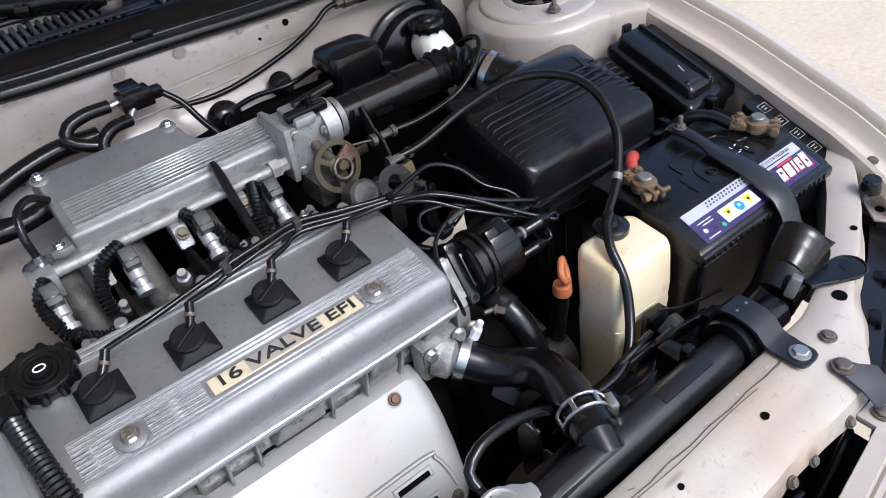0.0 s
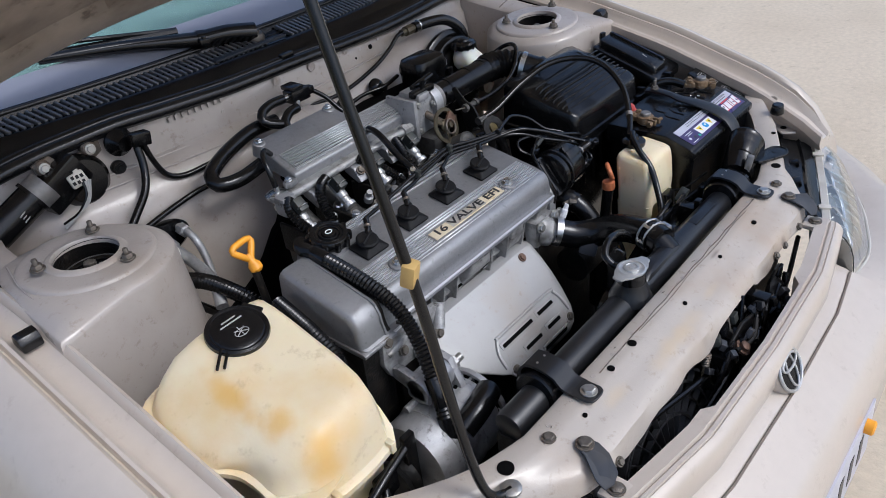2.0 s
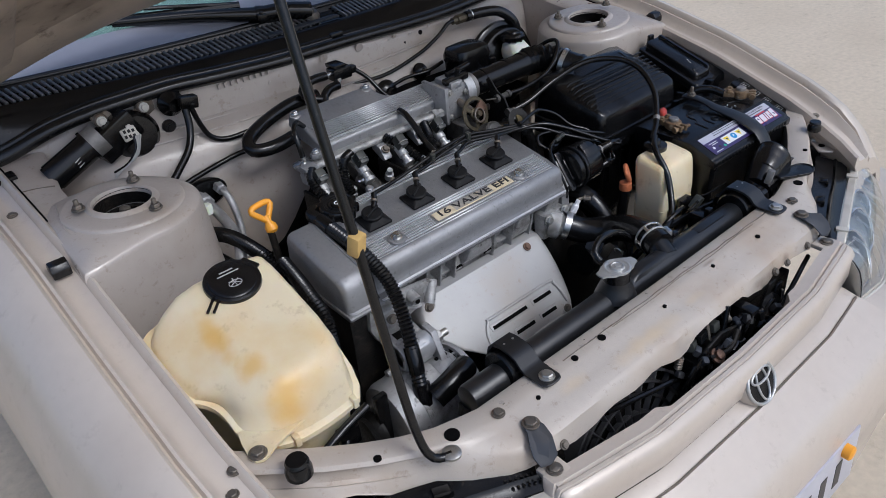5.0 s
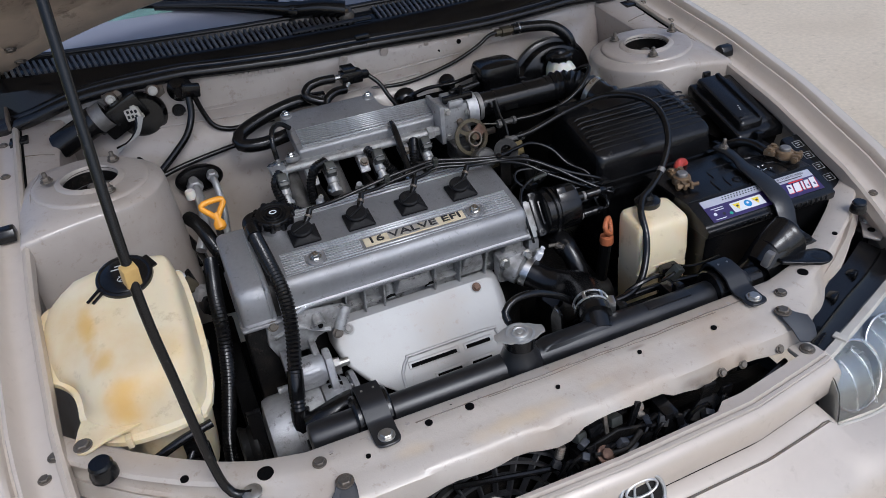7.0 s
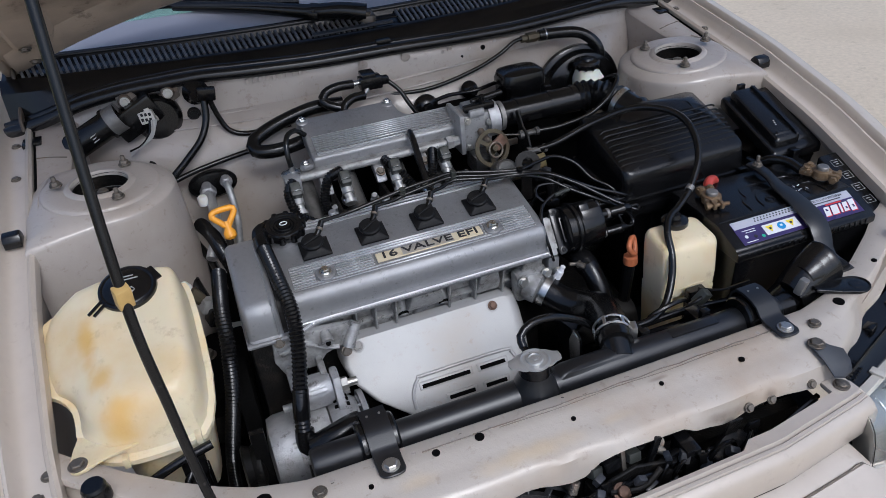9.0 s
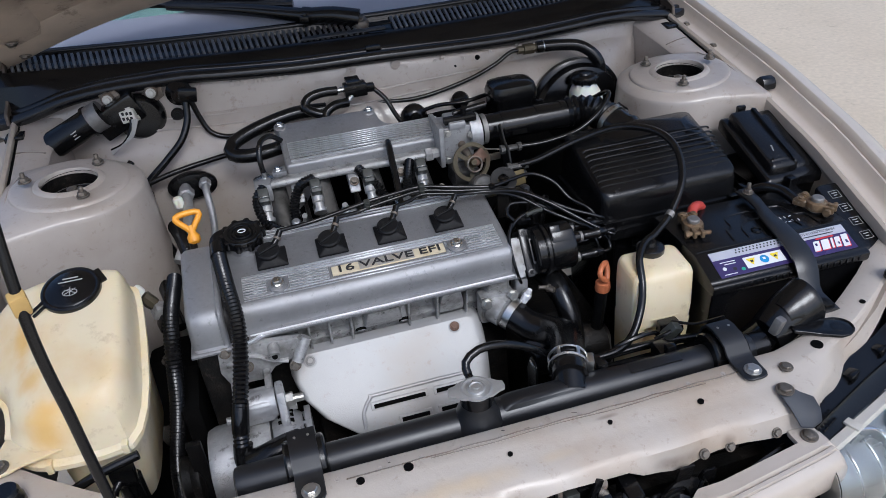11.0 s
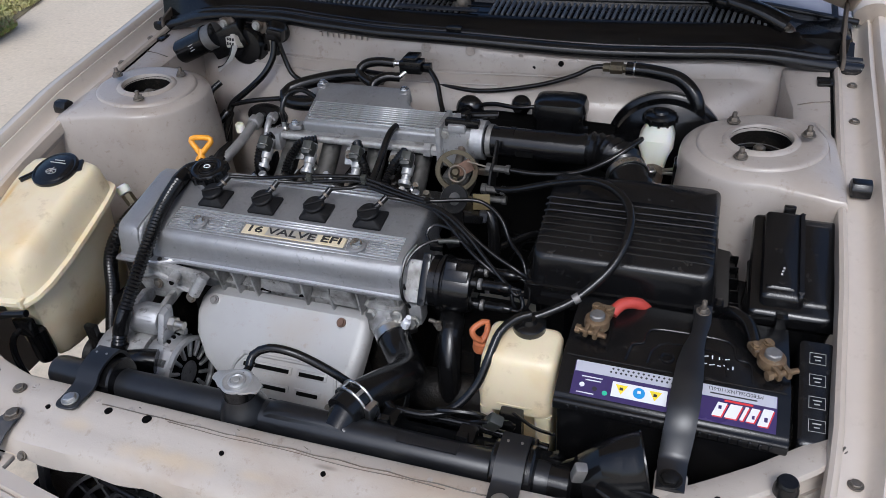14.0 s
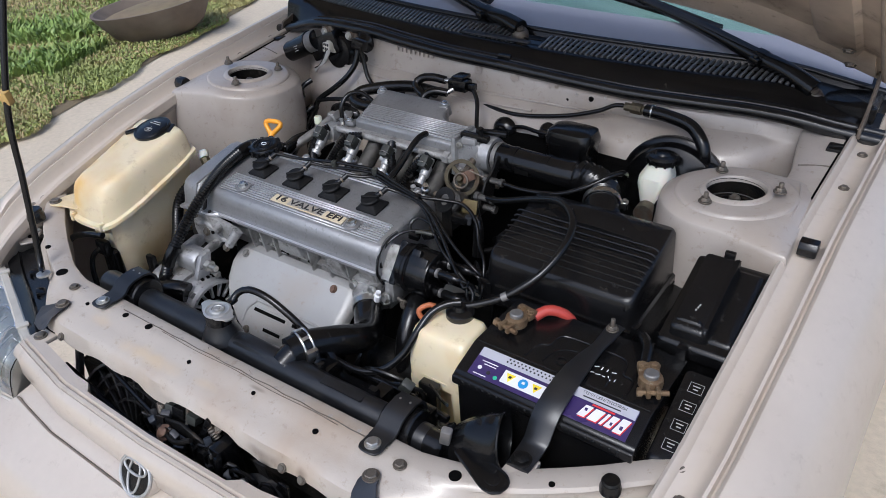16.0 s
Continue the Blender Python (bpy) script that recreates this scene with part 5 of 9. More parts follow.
# throttle body
THB = thing("throttle_valve", (0.09, 0.03, 0.74), "cast aluminium throttle valve with cable drum", "throttle")
part("housing", join(box(0.062, 0.118, 0.005, 0.062, 0.80, 0.868, 0.006), box(0.074, 0.104, 0.0, 0.05, 0.864, 0.878, 0.004), lathe([(0.032, 0), (0.032, 0.02)], Matrix.Translation((0.112, 0.025, 0.845)) @ pose(0, 0, 0, 0, 90, 0), 28)), ALU, THB, "cast aluminium housing")
part("flange", box(0.054, 0.063, -0.004, 0.066, 0.80, 0.874, 0.003), ALU, THB)
part("sensor", join(box(0.068, 0.125, 0.006, 0.02, 0.872, 0.884, 0.003), rod((0.09, 0.03, 0.882), (0.15, 0.035, 0.886), 0.006, 10)), BLACK, THB, "black throttle sensor")
dm = pose(0.099, -0.036, 0.818, 70, 0, 8)
drum = part("cable_drum", join(torus(0.033, 0.031, 0.0020, dm, 32), lathe([(0.032, -0.003), (0.0335, 0.002), (0.0265, 0.002), (0.026, -0.003)], dm, 32, False), lathe([(0.012, -0.004), (0.012, 0.0), (0.010, 0.002), (0.007, 0.003), (0.005, 0.012)], dm, 20)), GALV, THB, "yellow zinc cable drum")
for a in (20, 140, 260):
    part("drum_arm", obox((0.026, 0.008, 0.002), dm @ pose(0, 0, 0, 0, 0, a) @ pose(0.02, 0, 0), 0.0006, 1), GALV, drum)
part("drum_cam", obox((0.026, 0.020, 0.006), dm @ pose(0.014, 0.006, 0.003, 0, 0, 30), 0.002), RUSTBROWN, drum, "rusty brown cam plate")
part("return_spring", torus(0.013, 0.013, 0.002, dm @ pose(0.002, -0.004, 0.008), 24), OLDBOLT, drum)
part("drum_shaft", rod((0.099, -0.03, 0.82), (0.095, 0.01, 0.835), 0.007, 12), OLDBOLT, THB)
part("idle_valve", join(box(0.07, 0.115, -0.03, 0.02, 0.765, 0.80, 0.004), lathe([(0.02, 0), (0.02, 0.03), (0.016, 0.034)], pose(0.105, -0.055, 0.778, 60, 0, 0), 20)), GRIME, THB, "dull aluminium idle valve")
part("brass_bracket", box(0.112, 0.135, -0.075, -0.068, 0.765, 0.795, 0.002), GALV, THB)
for x, y, z in ((0.07, 0.002, 0.86), (0.112, 0.002, 0.85), (0.07, 0.002, 0.81)):
    bolt((x, y, z), THB, 0.005, 0.006, (0, -1, 0.1), ZINC)
part("vacuum_stub", rod((0.105, 0.02, 0.878), (0.105, 0.015, 0.896), 0.005, 10), BLACK, THB)
CBR = thing("cable_bracket", (0.16, -0.03, 0.78), "black steel bracket holding throttle cables", "bracket")
part("bracket_plate", prism([(-0.07, 0.775), (-0.035, 0.78), (-0.02, 0.83), (-0.005, 0.862), (-0.014, 0.868), (-0.035, 0.845), (-0.055, 0.835), (-0.075, 0.80)], "x", 0.158, 0.162, 0.001, 1), DARK, CBR)
for y, z in ((-0.04, 0.832), (-0.07, 0.812), (-0.062, 0.79)):
    part("cable_nut", join(lathe([(0.008, 0.15), (0.008, 0.157), (0.0055, 0.158), (0.0055, 0.18), (0.0075, 0.181), (0.0075, 0.187)], Matrix.Translation((0, y, z)) @ pose(0, 0, 0, 0, 90, 0), 8)), GRIME, CBR)
part("cable_inner", rod((0.12, -0.045, 0.842), (0.155, -0.04, 0.832), 0.0014, 6), OLDBOLT, CBR)
part("cable_arm", box(0.118, 0.16, -0.012, -0.006, 0.80, 0.812, 0.002), OLDBOLT, CBR)

# ---- distributor and leads ----
DIST = thing("distributor", (0.14, -0.24, 0.74), "black distributor with leads on the engine's end", "distributor")
DIST_TILT = pose(0.0, -0.240, 0.7545, -36.5, 0, 0)


def on_dist(x, n, u):
    """n towards the front, u up along the tilted base."""
    return DIST_TILT @ Vector((x, -n, u))


def dist_box(x0, x1, n0, n1, u0, u1, bevel=0.002):
    return obox((x1 - x0, n1 - n0, u1 - u0), DIST_TILT @ pose((x0 + x1) / 2, -(n0 + n1) / 2, (u0 + u1) / 2), bevel)


dx = DIST_TILT @ pose(0, 0, 0, 0, 90, 0)
FACE = tuple(DIST_TILT.to_3x3() @ Vector((0, -1, 0)))
part("mount_plate", join(dist_box(0.088, 0.108, -0.03, 0.006, -0.036, 0.026, 0.003), box(0.092, 0.112, -0.262, -0.235, 0.685, 0.722, 0.004)), ALU, DIST, "bright aluminium mounting plate")
part("plate_pad", dist_box(0.086, 0.1085, 0.004, 0.0095, -0.026, 0.023, 0.001), ALU_ROUGH, DIST, "dull aluminium side plate")
part("base", join(dist_box(0.108, 0.130, -0.036, 0.008, -0.036, 0.036, 0.005), dist_box(0.109, 0.121, 0.006, 0.0115, -0.038, 0.037, 0.003), dist_box(0.121, 0.134, 0.004, 0.0125, -0.021, 0.021, 0.003)), BLACK, DIST, "square black distributor base")
part("vent_slot", dist_box(0.1235, 0.1315, 0.0115, 0.0132, -0.016, 0.017, 0.0006), VOID, DIST)
for u in (-0.031, 0.030):
    part("screw_seat", lathe([(0.0055, -0.001), (0.0055, 0.001), (0.0035, 0.0012), (0.0035, 0.0)], toward(on_dist(0.1155, 0.0115, u), FACE), 18), BLACK_FINE, DIST)
DCAP = part("cap", lathe([(0.034, 0.126), (0.0375, 0.1275), (0.0375, 0.137), (0.0365, 0.1375), (0.0365, 0.139), (0.0385, 0.1395), (0.0385, 0.146), (0.0375, 0.147), (0.0375, 0.1835), (0.0365, 0.1865), (0.034, 0.188), (0.02, 0.1885)], dx, 44), BLACK, DIST, "glossy black distributor cap")
for x0, x1, n1 in ((0.140, 0.146, 0.0405), (0.1475, 0.1495, 0.0395)):
    part("cap_band", lathe([(n1 - 0.0015, x0), (n1, x0 + 0.0006), (n1, x1 - 0.0006), (n1 - 0.0015, x1)], dx, 44, False), BLACK_FINE, DCAP)
part("cap_spine", dist_box(0.150, 0.184, 0.030, 0.0385, 0.004, 0.020, 0.002), BLACK, DCAP)
part("cap_tab", dist_box(0.150, 0.166, 0.026, 0.036, 0.018, 0.030, 0.002), BLACK, DCAP)
TOW = [(-0.006, 0.0235), (0.024, 0.006), (-0.006, -0.0235), (-0.026, 0.0)]
for n_, u in TOW:
    tm = Matrix.Translation(on_dist(0, n_, u)) @ pose(0, 0, 0, 0, 90, 0)
    part("lead_tower", lathe([(0.0088, 0.184), (0.0084, 0.196), (0.0062, 0.197)], tm, 18), BLACK, DCAP)
    part("tower_band", lathe([(0.0062, 0.1965), (0.0078, 0.1975), (0.0078, 0.2015), (0.0062, 0.2025)], tm, 18), LEAD, DCAP, "dull silver terminal ring")
    part("tower_boot", lathe([(0.0066, 0.203), (0.0074, 0.205), (0.0072, 0.222), (0.0084, 0.224), (0.0084, 0.229), (0.0068, 0.231), (0.0066, 0.240), (0.004, 0.243)], tm, 16), RUBBER, DCAP)
bolt((0.104, -0.272, 0.700), DIST, 0.007, 0.008, (0, -1, 0.2), ZINC)
bolt((0.140, -0.272, 0.704), DIST, 0.0048, 0.012, (0.6, -1, 0), OLDBOLT)
part("adjuster", rod((0.126, -0.268, 0.705), (0.152, -0.272, 0.702), 0.0032, 10), OLDBOLT, DIST)
for path in ([(0.090, -0.262, 0.748), (0.086, -0.258, 0.765), (0.090, -0.240, 0.785), (0.104, -0.222, 0.798), (0.128, -0.212, 0.806), (0.158, -0.206, 0.804), (0.176, -0.200, 0.796)],
             [(0.118, -0.212, 0.790), (0.104, -0.198, 0.802), (0.112, -0.186, 0.812), (0.138, -0.190, 0.812), (0.160, -0.198, 0.806), (0.178, -0.205, 0.792)],
             [(0.098, -0.268, 0.722), (0.091, -0.274, 0.742), (0.087, -0.264, 0.768), (0.089, -0.244, 0.790), (0.100, -0.226, 0.802)]):
    part("sensor_wire", tube(path, 0.0024, 8), RUBBER, DIST)
part("wire_sleeve", tube([(0.128, -0.214, 0.8045), (0.142, -0.2105, 0.8055), (0.156, -0.2075, 0.8045)], 0.0034, 10), CONN, DIST, "pale grey wire sleeve")
for x_, y_, z_, a_ in ((0.124, -0.213, 0.796, 10), (0.146, -0.205, 0.800, -15), (0.174, -0.200, 0.797, 25)):
    part("plug", obox((0.018, 0.012, 0.012), pose(x_, y_, z_, 20, a_, 15), 0.002), BLACK, DIST)
EYE = thing("lifting_eye", (0.14, -0.15, 0.77), "dull grey steel lifting eye behind the distributor", "bracket")
em_ = toward((0.124, -0.126, 0.822), (-0.15, -0.8, 0.5))
part("eye_plate", lathe([(0.010, -0.0015), (0.0215, -0.0015), (0.0215, 0.0015), (0.010, 0.0015)], em_, 28, False), DARK, EYE)
part("eye_stem", box(0.114, 0.134, -0.122, -0.118, 0.75, 0.806, 0.001), DARK, EYE)
single("valve_label", obox((0.026, 0.004, 0.024), pose(0.158, -0.100, 0.806, -20, 0, 10), 0.001), DIRTY_YELLOW, "dirty yellow plate behind the throttle", "plate")
CLIPS = [(-0.102, -0.146, 0.838), (-0.014, -0.138, 0.840), (0.093, -0.158, 0.829)]
LEAD_VIA = [[(-0.185, -0.150, 0.832), (-0.102, -0.145, 0.843), (-0.055, -0.141, 0.846), (-0.014, -0.137, 0.846), (0.040, -0.146, 0.838), (0.093, -0.156, 0.833), (0.132, -0.145, 0.832), (0.168, -0.136, 0.829), (0.200, -0.148, 0.814), (0.220, -0.170, 0.790), (0.246, -0.196, 0.775)],
            [(-0.118, -0.150, 0.832), (-0.102, -0.147, 0.834), (-0.055, -0.143, 0.839), (-0.014, -0.139, 0.840), (0.040, -0.149, 0.833), (0.093, -0.159, 0.829), (0.135, -0.178, 0.826), (0.172, -0.198, 0.810), (0.205, -0.212, 0.795), (0.236, -0.222, 0.784), (0.252, -0.225, 0.776)],
            [(-0.034, -0.147, 0.832), (-0.014, -0.140, 0.834), (0.040, -0.151, 0.829), (0.093, -0.161, 0.825), (0.128, -0.182, 0.820), (0.160, -0.205, 0.803), (0.190, -0.225, 0.790), (0.225, -0.235, 0.770), (0.254, -0.240, 0.745)],
            [(0.052, -0.158, 0.830), (0.093, -0.162, 0.827), (0.130, -0.181, 0.828), (0.168, -0.204, 0.813), (0.196, -0.224, 0.797), (0.226, -0.245, 0.780), (0.252, -0.262, 0.768)]]
for i, (start, via) in enumerate(zip(BOOT_OUT, LEAD_VIA)):
    n_, u = TOW[(3, 0, 2, 1)[i]]
    single("spark_lead", tube([tuple(start)] + via + [tuple(on_dist(0.254, n_, u)), tuple(on_dist(0.240, n_, u))], 0.0031, 10), RUBBER, "black spark plug lead running over the valve cover", "wire", "spark plug leads")
single("coil_lead", tube([tuple(on_dist(0.236, -0.006, 0.0235)), (0.258, -0.222, 0.760), (0.262, -0.232, 0.735), (0.252, -0.240, 0.722), (0.240, -0.238, 0.735), (0.236, -0.226, 0.755)], 0.0026, 10), RUBBER, "black lead looping under the distributor terminals", "wire")
for (x, y, z), h_ in zip(CLIPS, (0.017, 0.022, 0.016)):
    single("lead_clip", join(obox((0.009, 0.009, h_), pose(x, y, z + 0.001, 15, 0, 6), 0.002), obox((0.006, 0.013, 0.004), pose(x, y, z + 0.001, 15, 0, 6), 0.001)), CONN if x < 0 else BLACK, "small grey plastic clip holding spark leads" if x < 0 else "small black plastic clip holding spark leads", "clip", "lead clips")

# ---- looms over the engine ----
LOOM = single("wiring_loom", tube([(-0.30, -0.08, 0.80), (-0.325, -0.12, 0.818), (-0.328, -0.16, 0.822), (-0.322, -0.23, 0.806), (-0.316, -0.285, 0.778), (-0.322, -0.325, 0.74), (-0.338, -0.365, 0.68), (-0.345, -0.385, 0.63), (-0.34, -0.40, 0.60)], 0.0092, 14, ribs=0.002, pitch=0.0055), RUBBER, "black corrugated loom running across the valve cover", "wiring loom")
for path in ([(-0.3275, -0.150, 0.8225), (-0.328, -0.162, 0.8217), (-0.3275, -0.174, 0.8195)], [(-0.3335, -0.353, 0.698), (-0.338, -0.365, 0.68), (-0.341, -0.372, 0.664)]):
    part("tape_wrap", tube(path, 0.0118, 14), BLACK, LOOM, "black tape wrap")
single("loom_tape", tube([(-0.342, -0.378, 0.648), (-0.346, -0.388, 0.622), (-0.342, -0.397, 0.60)], 0.0135, 12), RUBBER, "black tape wrapped round the loom's end", "tape")
single("side_loom", tube([(-0.40, -0.14, 0.78), (-0.408, -0.22, 0.765), (-0.412, -0.27, 0.735), (-0.425, -0.285, 0.66), (-0.45, -0.30, 0.56), (-0.46, -0.31, 0.48)], 0.0095, 14, ribs=0.002, pitch=0.0055), RUBBER, "black corrugated loom beside the washer tank", "wiring loom")
LOOPS = [[(-0.248, 0.0, 0.828), (-0.262, -0.02, 0.815), (-0.255, -0.05, 0.79), (-0.225, -0.07, 0.775), (-0.19, -0.075, 0.772)],
         [(-0.165, 0.004, 0.825), (-0.19, -0.01, 0.822), (-0.205, -0.03, 0.80), (-0.207, -0.05, 0.78)],
         [(-0.09, 0.004, 0.828), (-0.075, -0.02, 0.815), (-0.055, -0.045, 0.79), (-0.05, -0.07, 0.772)],
         [(0.0, 0.0, 0.825), (-0.012, -0.03, 0.81), (-0.02, -0.055, 0.785), (-0.022, -0.075, 0.77)]]
for p in LOOPS:
    single("injector_loom", tube(p, 0.007, 12, ribs=0.0018, pitch=0.005), RUBBER, "black corrugated loom leading to an injector", "wiring loom", "injector looms")
single("breather_hose", tube([(-0.028, 0.034, 0.850), (-0.030, 0.014, 0.849), (-0.032, -0.008, 0.838), (-0.034, -0.04, 0.815), (-0.036, -0.07, 0.80), (-0.037, -0.10, 0.792)], 0.0058, 12), RUBBER, "black breather hose from plenum to valve cover", "hose")
single("vacuum_hose", tube([(-0.243, 0.034, 0.836), (-0.2445, 0.038, 0.862), (-0.238, 0.056, 0.882), (-0.220, 0.075, 0.882), (-0.203, 0.085, 0.866)], 0.0045, 10), RUBBER, "thin black vacuum hose at the plenum", "hose")
MB = thing("manifold_clutter", (-0.1, -0.05, 0.745), "oily bolts and fittings between the intake runners", "fittings")
rnd = random.Random(7)
for i in range(18):
    x = -0.235 + 0.28 * i / 17 + rnd.uniform(-0.006, 0.006)
    y = rnd.uniform(-0.09, -0.01)
    part("fitting", lathe([(0.008, 0), (0.008, 0.012), (0.005, 0.014), (0.005, 0.024)], toward((x, y, rnd.uniform(0.755, 0.785)), (rnd.uniform(-0.5, 0.5), -0.5, 1)), 10), (STEEL, OLDBOLT, DARK, ALU)[i % 4], MB)

PSW = thing("pressure_switch", (-0.435, -0.168, 0.70), "steel pressure switch with brown cap beside the washer tank", "sensor")
part("switch_cap", lathe([(0.010, 0), (0.0115, 0.003), (0.0115, 0.012), (0.009, 0.015)], toward((-0.448, -0.168, 0.778), (-0.6, 0.2, 0.75)), 16), MILKY, PSW, "milky brown cap")
part("switch_body", lathe([(0.009, 0), (0.010, 0.004), (0.010, 0.020), (0.007, 0.022)], toward((-0.432, -0.174, 0.762), (-0.6, 0.2, 0.75)), 8), GALV, PSW)
part("plug", obox((0.026, 0.022, 0.020), pose(-0.424, -0.180, 0.754, 10, 25, 20), 0.004), ALU_ROUGH, PSW, "dull grey plug")
part("boot", obox((0.022, 0.026, 0.024), pose(-0.420, -0.192, 0.740, 10, 25, 20), 0.005), BLACK, PSW)
part("wire", tube([(-0.418, -0.195, 0.735), (-0.414, -0.205, 0.715), (-0.418, -0.225, 0.68), (-0.43, -0.24, 0.62)], 0.006, 10, ribs=0.0012, pitch=0.005), RUBBER, PSW)

MOUNT = thing("engine_mount", (-0.44, -0.12, 0.40), "black steel and rubber engine mount beside the timing case", "engine mount")
part("mount_body", lathe([(0.045, 0.0), (0.055, 0.01), (0.055, 0.10), (0.047, 0.115), (0.02, 0.12)], pose(-0.455, -0.10, 0.44), 28), DARK, MOUNT)
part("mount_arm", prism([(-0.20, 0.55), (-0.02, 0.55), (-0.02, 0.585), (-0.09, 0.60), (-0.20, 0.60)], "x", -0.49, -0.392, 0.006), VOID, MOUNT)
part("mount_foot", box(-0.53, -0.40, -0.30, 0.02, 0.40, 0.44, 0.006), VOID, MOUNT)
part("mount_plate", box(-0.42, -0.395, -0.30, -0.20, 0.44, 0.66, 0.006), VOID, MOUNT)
bolt((-0.455, -0.10, 0.60), MOUNT, 0.010, 0.010, material=OLDBOLT)

# ---- alternator and bracket ----
ALT = thing("alternator", (-0.31, -0.35, 0.5), "aluminium alternator with cooling slots on its bracket", "alternator")
ax = Matrix.Translation((-0.020, -0.352, 0.583)) @ pose(0, 0, 0, 0, 90, 0)
part("rear_housing", lathe([(0.045, -0.285), (0.058, -0.282), (0.062, -0.27), (0.062, -0.255), (0.052, -0.240), (0.02, -0.236)][::1], ax, 32), ALU, ALT)
part("stator", lathe([(0.063, -0.335), (0.064, -0.33), (0.064, -0.29), (0.063, -0.285)], ax, 32), ALU_ROUGH, ALT)
part("front_housing", lathe([(0.03, -0.375), (0.058, -0.37), (0.062, -0.36), (0.062, -0.335)], ax, 32), ALU, ALT)
for i in range(14):
    a = radians(-150 + 150 * i / 13)
    part("slot", obox((0.022, 0.006, 0.010), Matrix.Translation((-0.282, -0.352, 0.583)) @ pose(0, 0, 0, math.degrees(a), 0, 0) @ pose(0, 0.0, 0.0585), 0.001, 1), VOID, ALT)
for i in range(14):
    a = radians(360 * i / 14)
    part("vent_fin", obox((0.010, 0.005, 0.026), Matrix.Translation((-0.256, -0.352, 0.583)) @ pose(0, 0, 0, math.degrees(a), 0, 0) @ pose(0, 0.0, 0.040), 0.001, 1), ALU, ALT)
part("vent_ring", lathe([(0.054, -0.236), (0.060, -0.236), (0.060, -0.228), (0.054, -0.228)], ax, 32, False), ALU, ALT)
part("vent_back", lathe([(0.053, -0.2395), (0.02, -0.2345)], ax, 32, False), VOID, ALT)
for y_, z_ in ((-0.385, 0.630), (-0.322, 0.642)):
    part("through_bolt", rod((-0.362, y_, z_), (-0.264, y_, z_), 0.006, 12), ALU_ROUGH, ALT)
part("pulley", lathe([(0.03, -0.415), (0.034, -0.412), (0.029, -0.402), (0.034, -0.394), (0.034, -0.39), (0.02, -0.385)], ax, 28), DARK, ALT)
part("pivot_sleeve", lathe([(0.019, -0.345), (0.021, -0.342), (0.021, -0.292), (0.019, -0.289)], Matrix.Translation((0, -0.333, 0.668)) @ pose(0, 0, 0, 0, 90, 0), 24), ALU, ALT)
part("arm", prism([(-0.318, 0.692), (-0.342, 0.688), (-0.36, 0.65), (-0.372, 0.60), (-0.36, 0.595), (-0.345, 0.62), (-0.325, 0.655)], "x", -0.288, -0.276, 0.004), ALU, ALT)
part("pivot_bolt", join(rod((-0.289, -0.333, 0.665), (-0.252, -0.333, 0.665), 0.006, 12), lathe([(0.011, -0.276), (0.011, -0.266)], Matrix.Translation((0, -0.333, 0.665)) @ pose(0, 0, 0, 0, 90, 0), 6)), ZINC, ALT)
bm = prism([(-0.352, 0.742), (-0.30, 0.738), (-0.262, 0.734), (-0.236, 0.730), (-0.226, 0.722), (-0.246, 0.700), (-0.282, 0.690), (-0.296, 0.672), (-0.346, 0.674), (-0.356, 0.70)], "y", -0.288, -0.276, 0.003)
ABR = part("bracket", bm, ALU_ROUGH, ALT, "cast aluminium bracket")
part("bracket_ridge", tube([(-0.345, -0.288, 0.712), (-0.31, -0.290, 0.722), (-0.285, -0.289, 0.705), (-0.262, -0.289, 0.698)], 0.004, 8), ALU_ROUGH, ABR)
part("bracket_boss", rod((-0.232, -0.284, 0.728), (-0.250, -0.296, 0.698), 0.0085, 16), ALU_ROUGH, ABR)
part("bracket_boss", rod((-0.278, -0.280, 0.728), (-0.278, -0.304, 0.722), 0.0085, 16), ALU_ROUGH, ABR)
part("bracket_web", prism([(-0.288, 0.690), (-0.30, 0.694), (-0.335, 0.688), (-0.345, 0.672), (-0.33, 0.660), (-0.288, 0.672)], "x", -0.345, -0.333, 0.003), ALU_ROUGH, ABR)
part("bracket_web", prism([(-0.286, 0.692), (-0.30, 0.692), (-0.335, 0.684), (-0.34, 0.672), (-0.288, 0.676)], "x", -0.30, -0.29, 0.003), ALU_ROUGH, ABR)
part("sleeve_block", box(-0.345, -0.292, -0.352, -0.31, 0.648, 0.684, 0.008, 3), ALU, ABR)
for x, y, z in ((-0.318, -0.2885, 0.703), (-0.254, -0.2985, 0.694), (-0.343, -0.288, 0.735)):
    bolt((x, y, z), ABR, 0.0062, 0.006, (0, -0.9, 0.3), OLDBOLT)
part("bracket_hole", disc((-0.278, -0.3045, 0.722), 0.004, (0, -1, 0.25), 0.001, 12), VOID, ABR)
part("cable_boot", tube([(-0.334, -0.398, 0.628), (-0.31, -0.401, 0.638), (-0.285, -0.398, 0.643), (-0.268, -0.392, 0.640)], 0.0185, 18), RUBBER, ALT, "black rubber cable boot")
BELT = thing("drive_belt", (-0.40, -0.3, 0.4), "black ribbed drive belt at the engine's side", "belt")
part("belt", box(-0.415, -0.395, -0.37, -0.36, 0.30, 0.66, 0.002), RUBBER, BELT)
part("pulley", lathe([(0.07, -0.42), (0.075, -0.417), (0.07, -0.41), (0.075, -0.40), (0.07, -0.395)], Matrix.Translation((0, -0.24, 0.45)) @ pose(0, 0, 0, 0, 90, 0), 32), DARK, BELT)

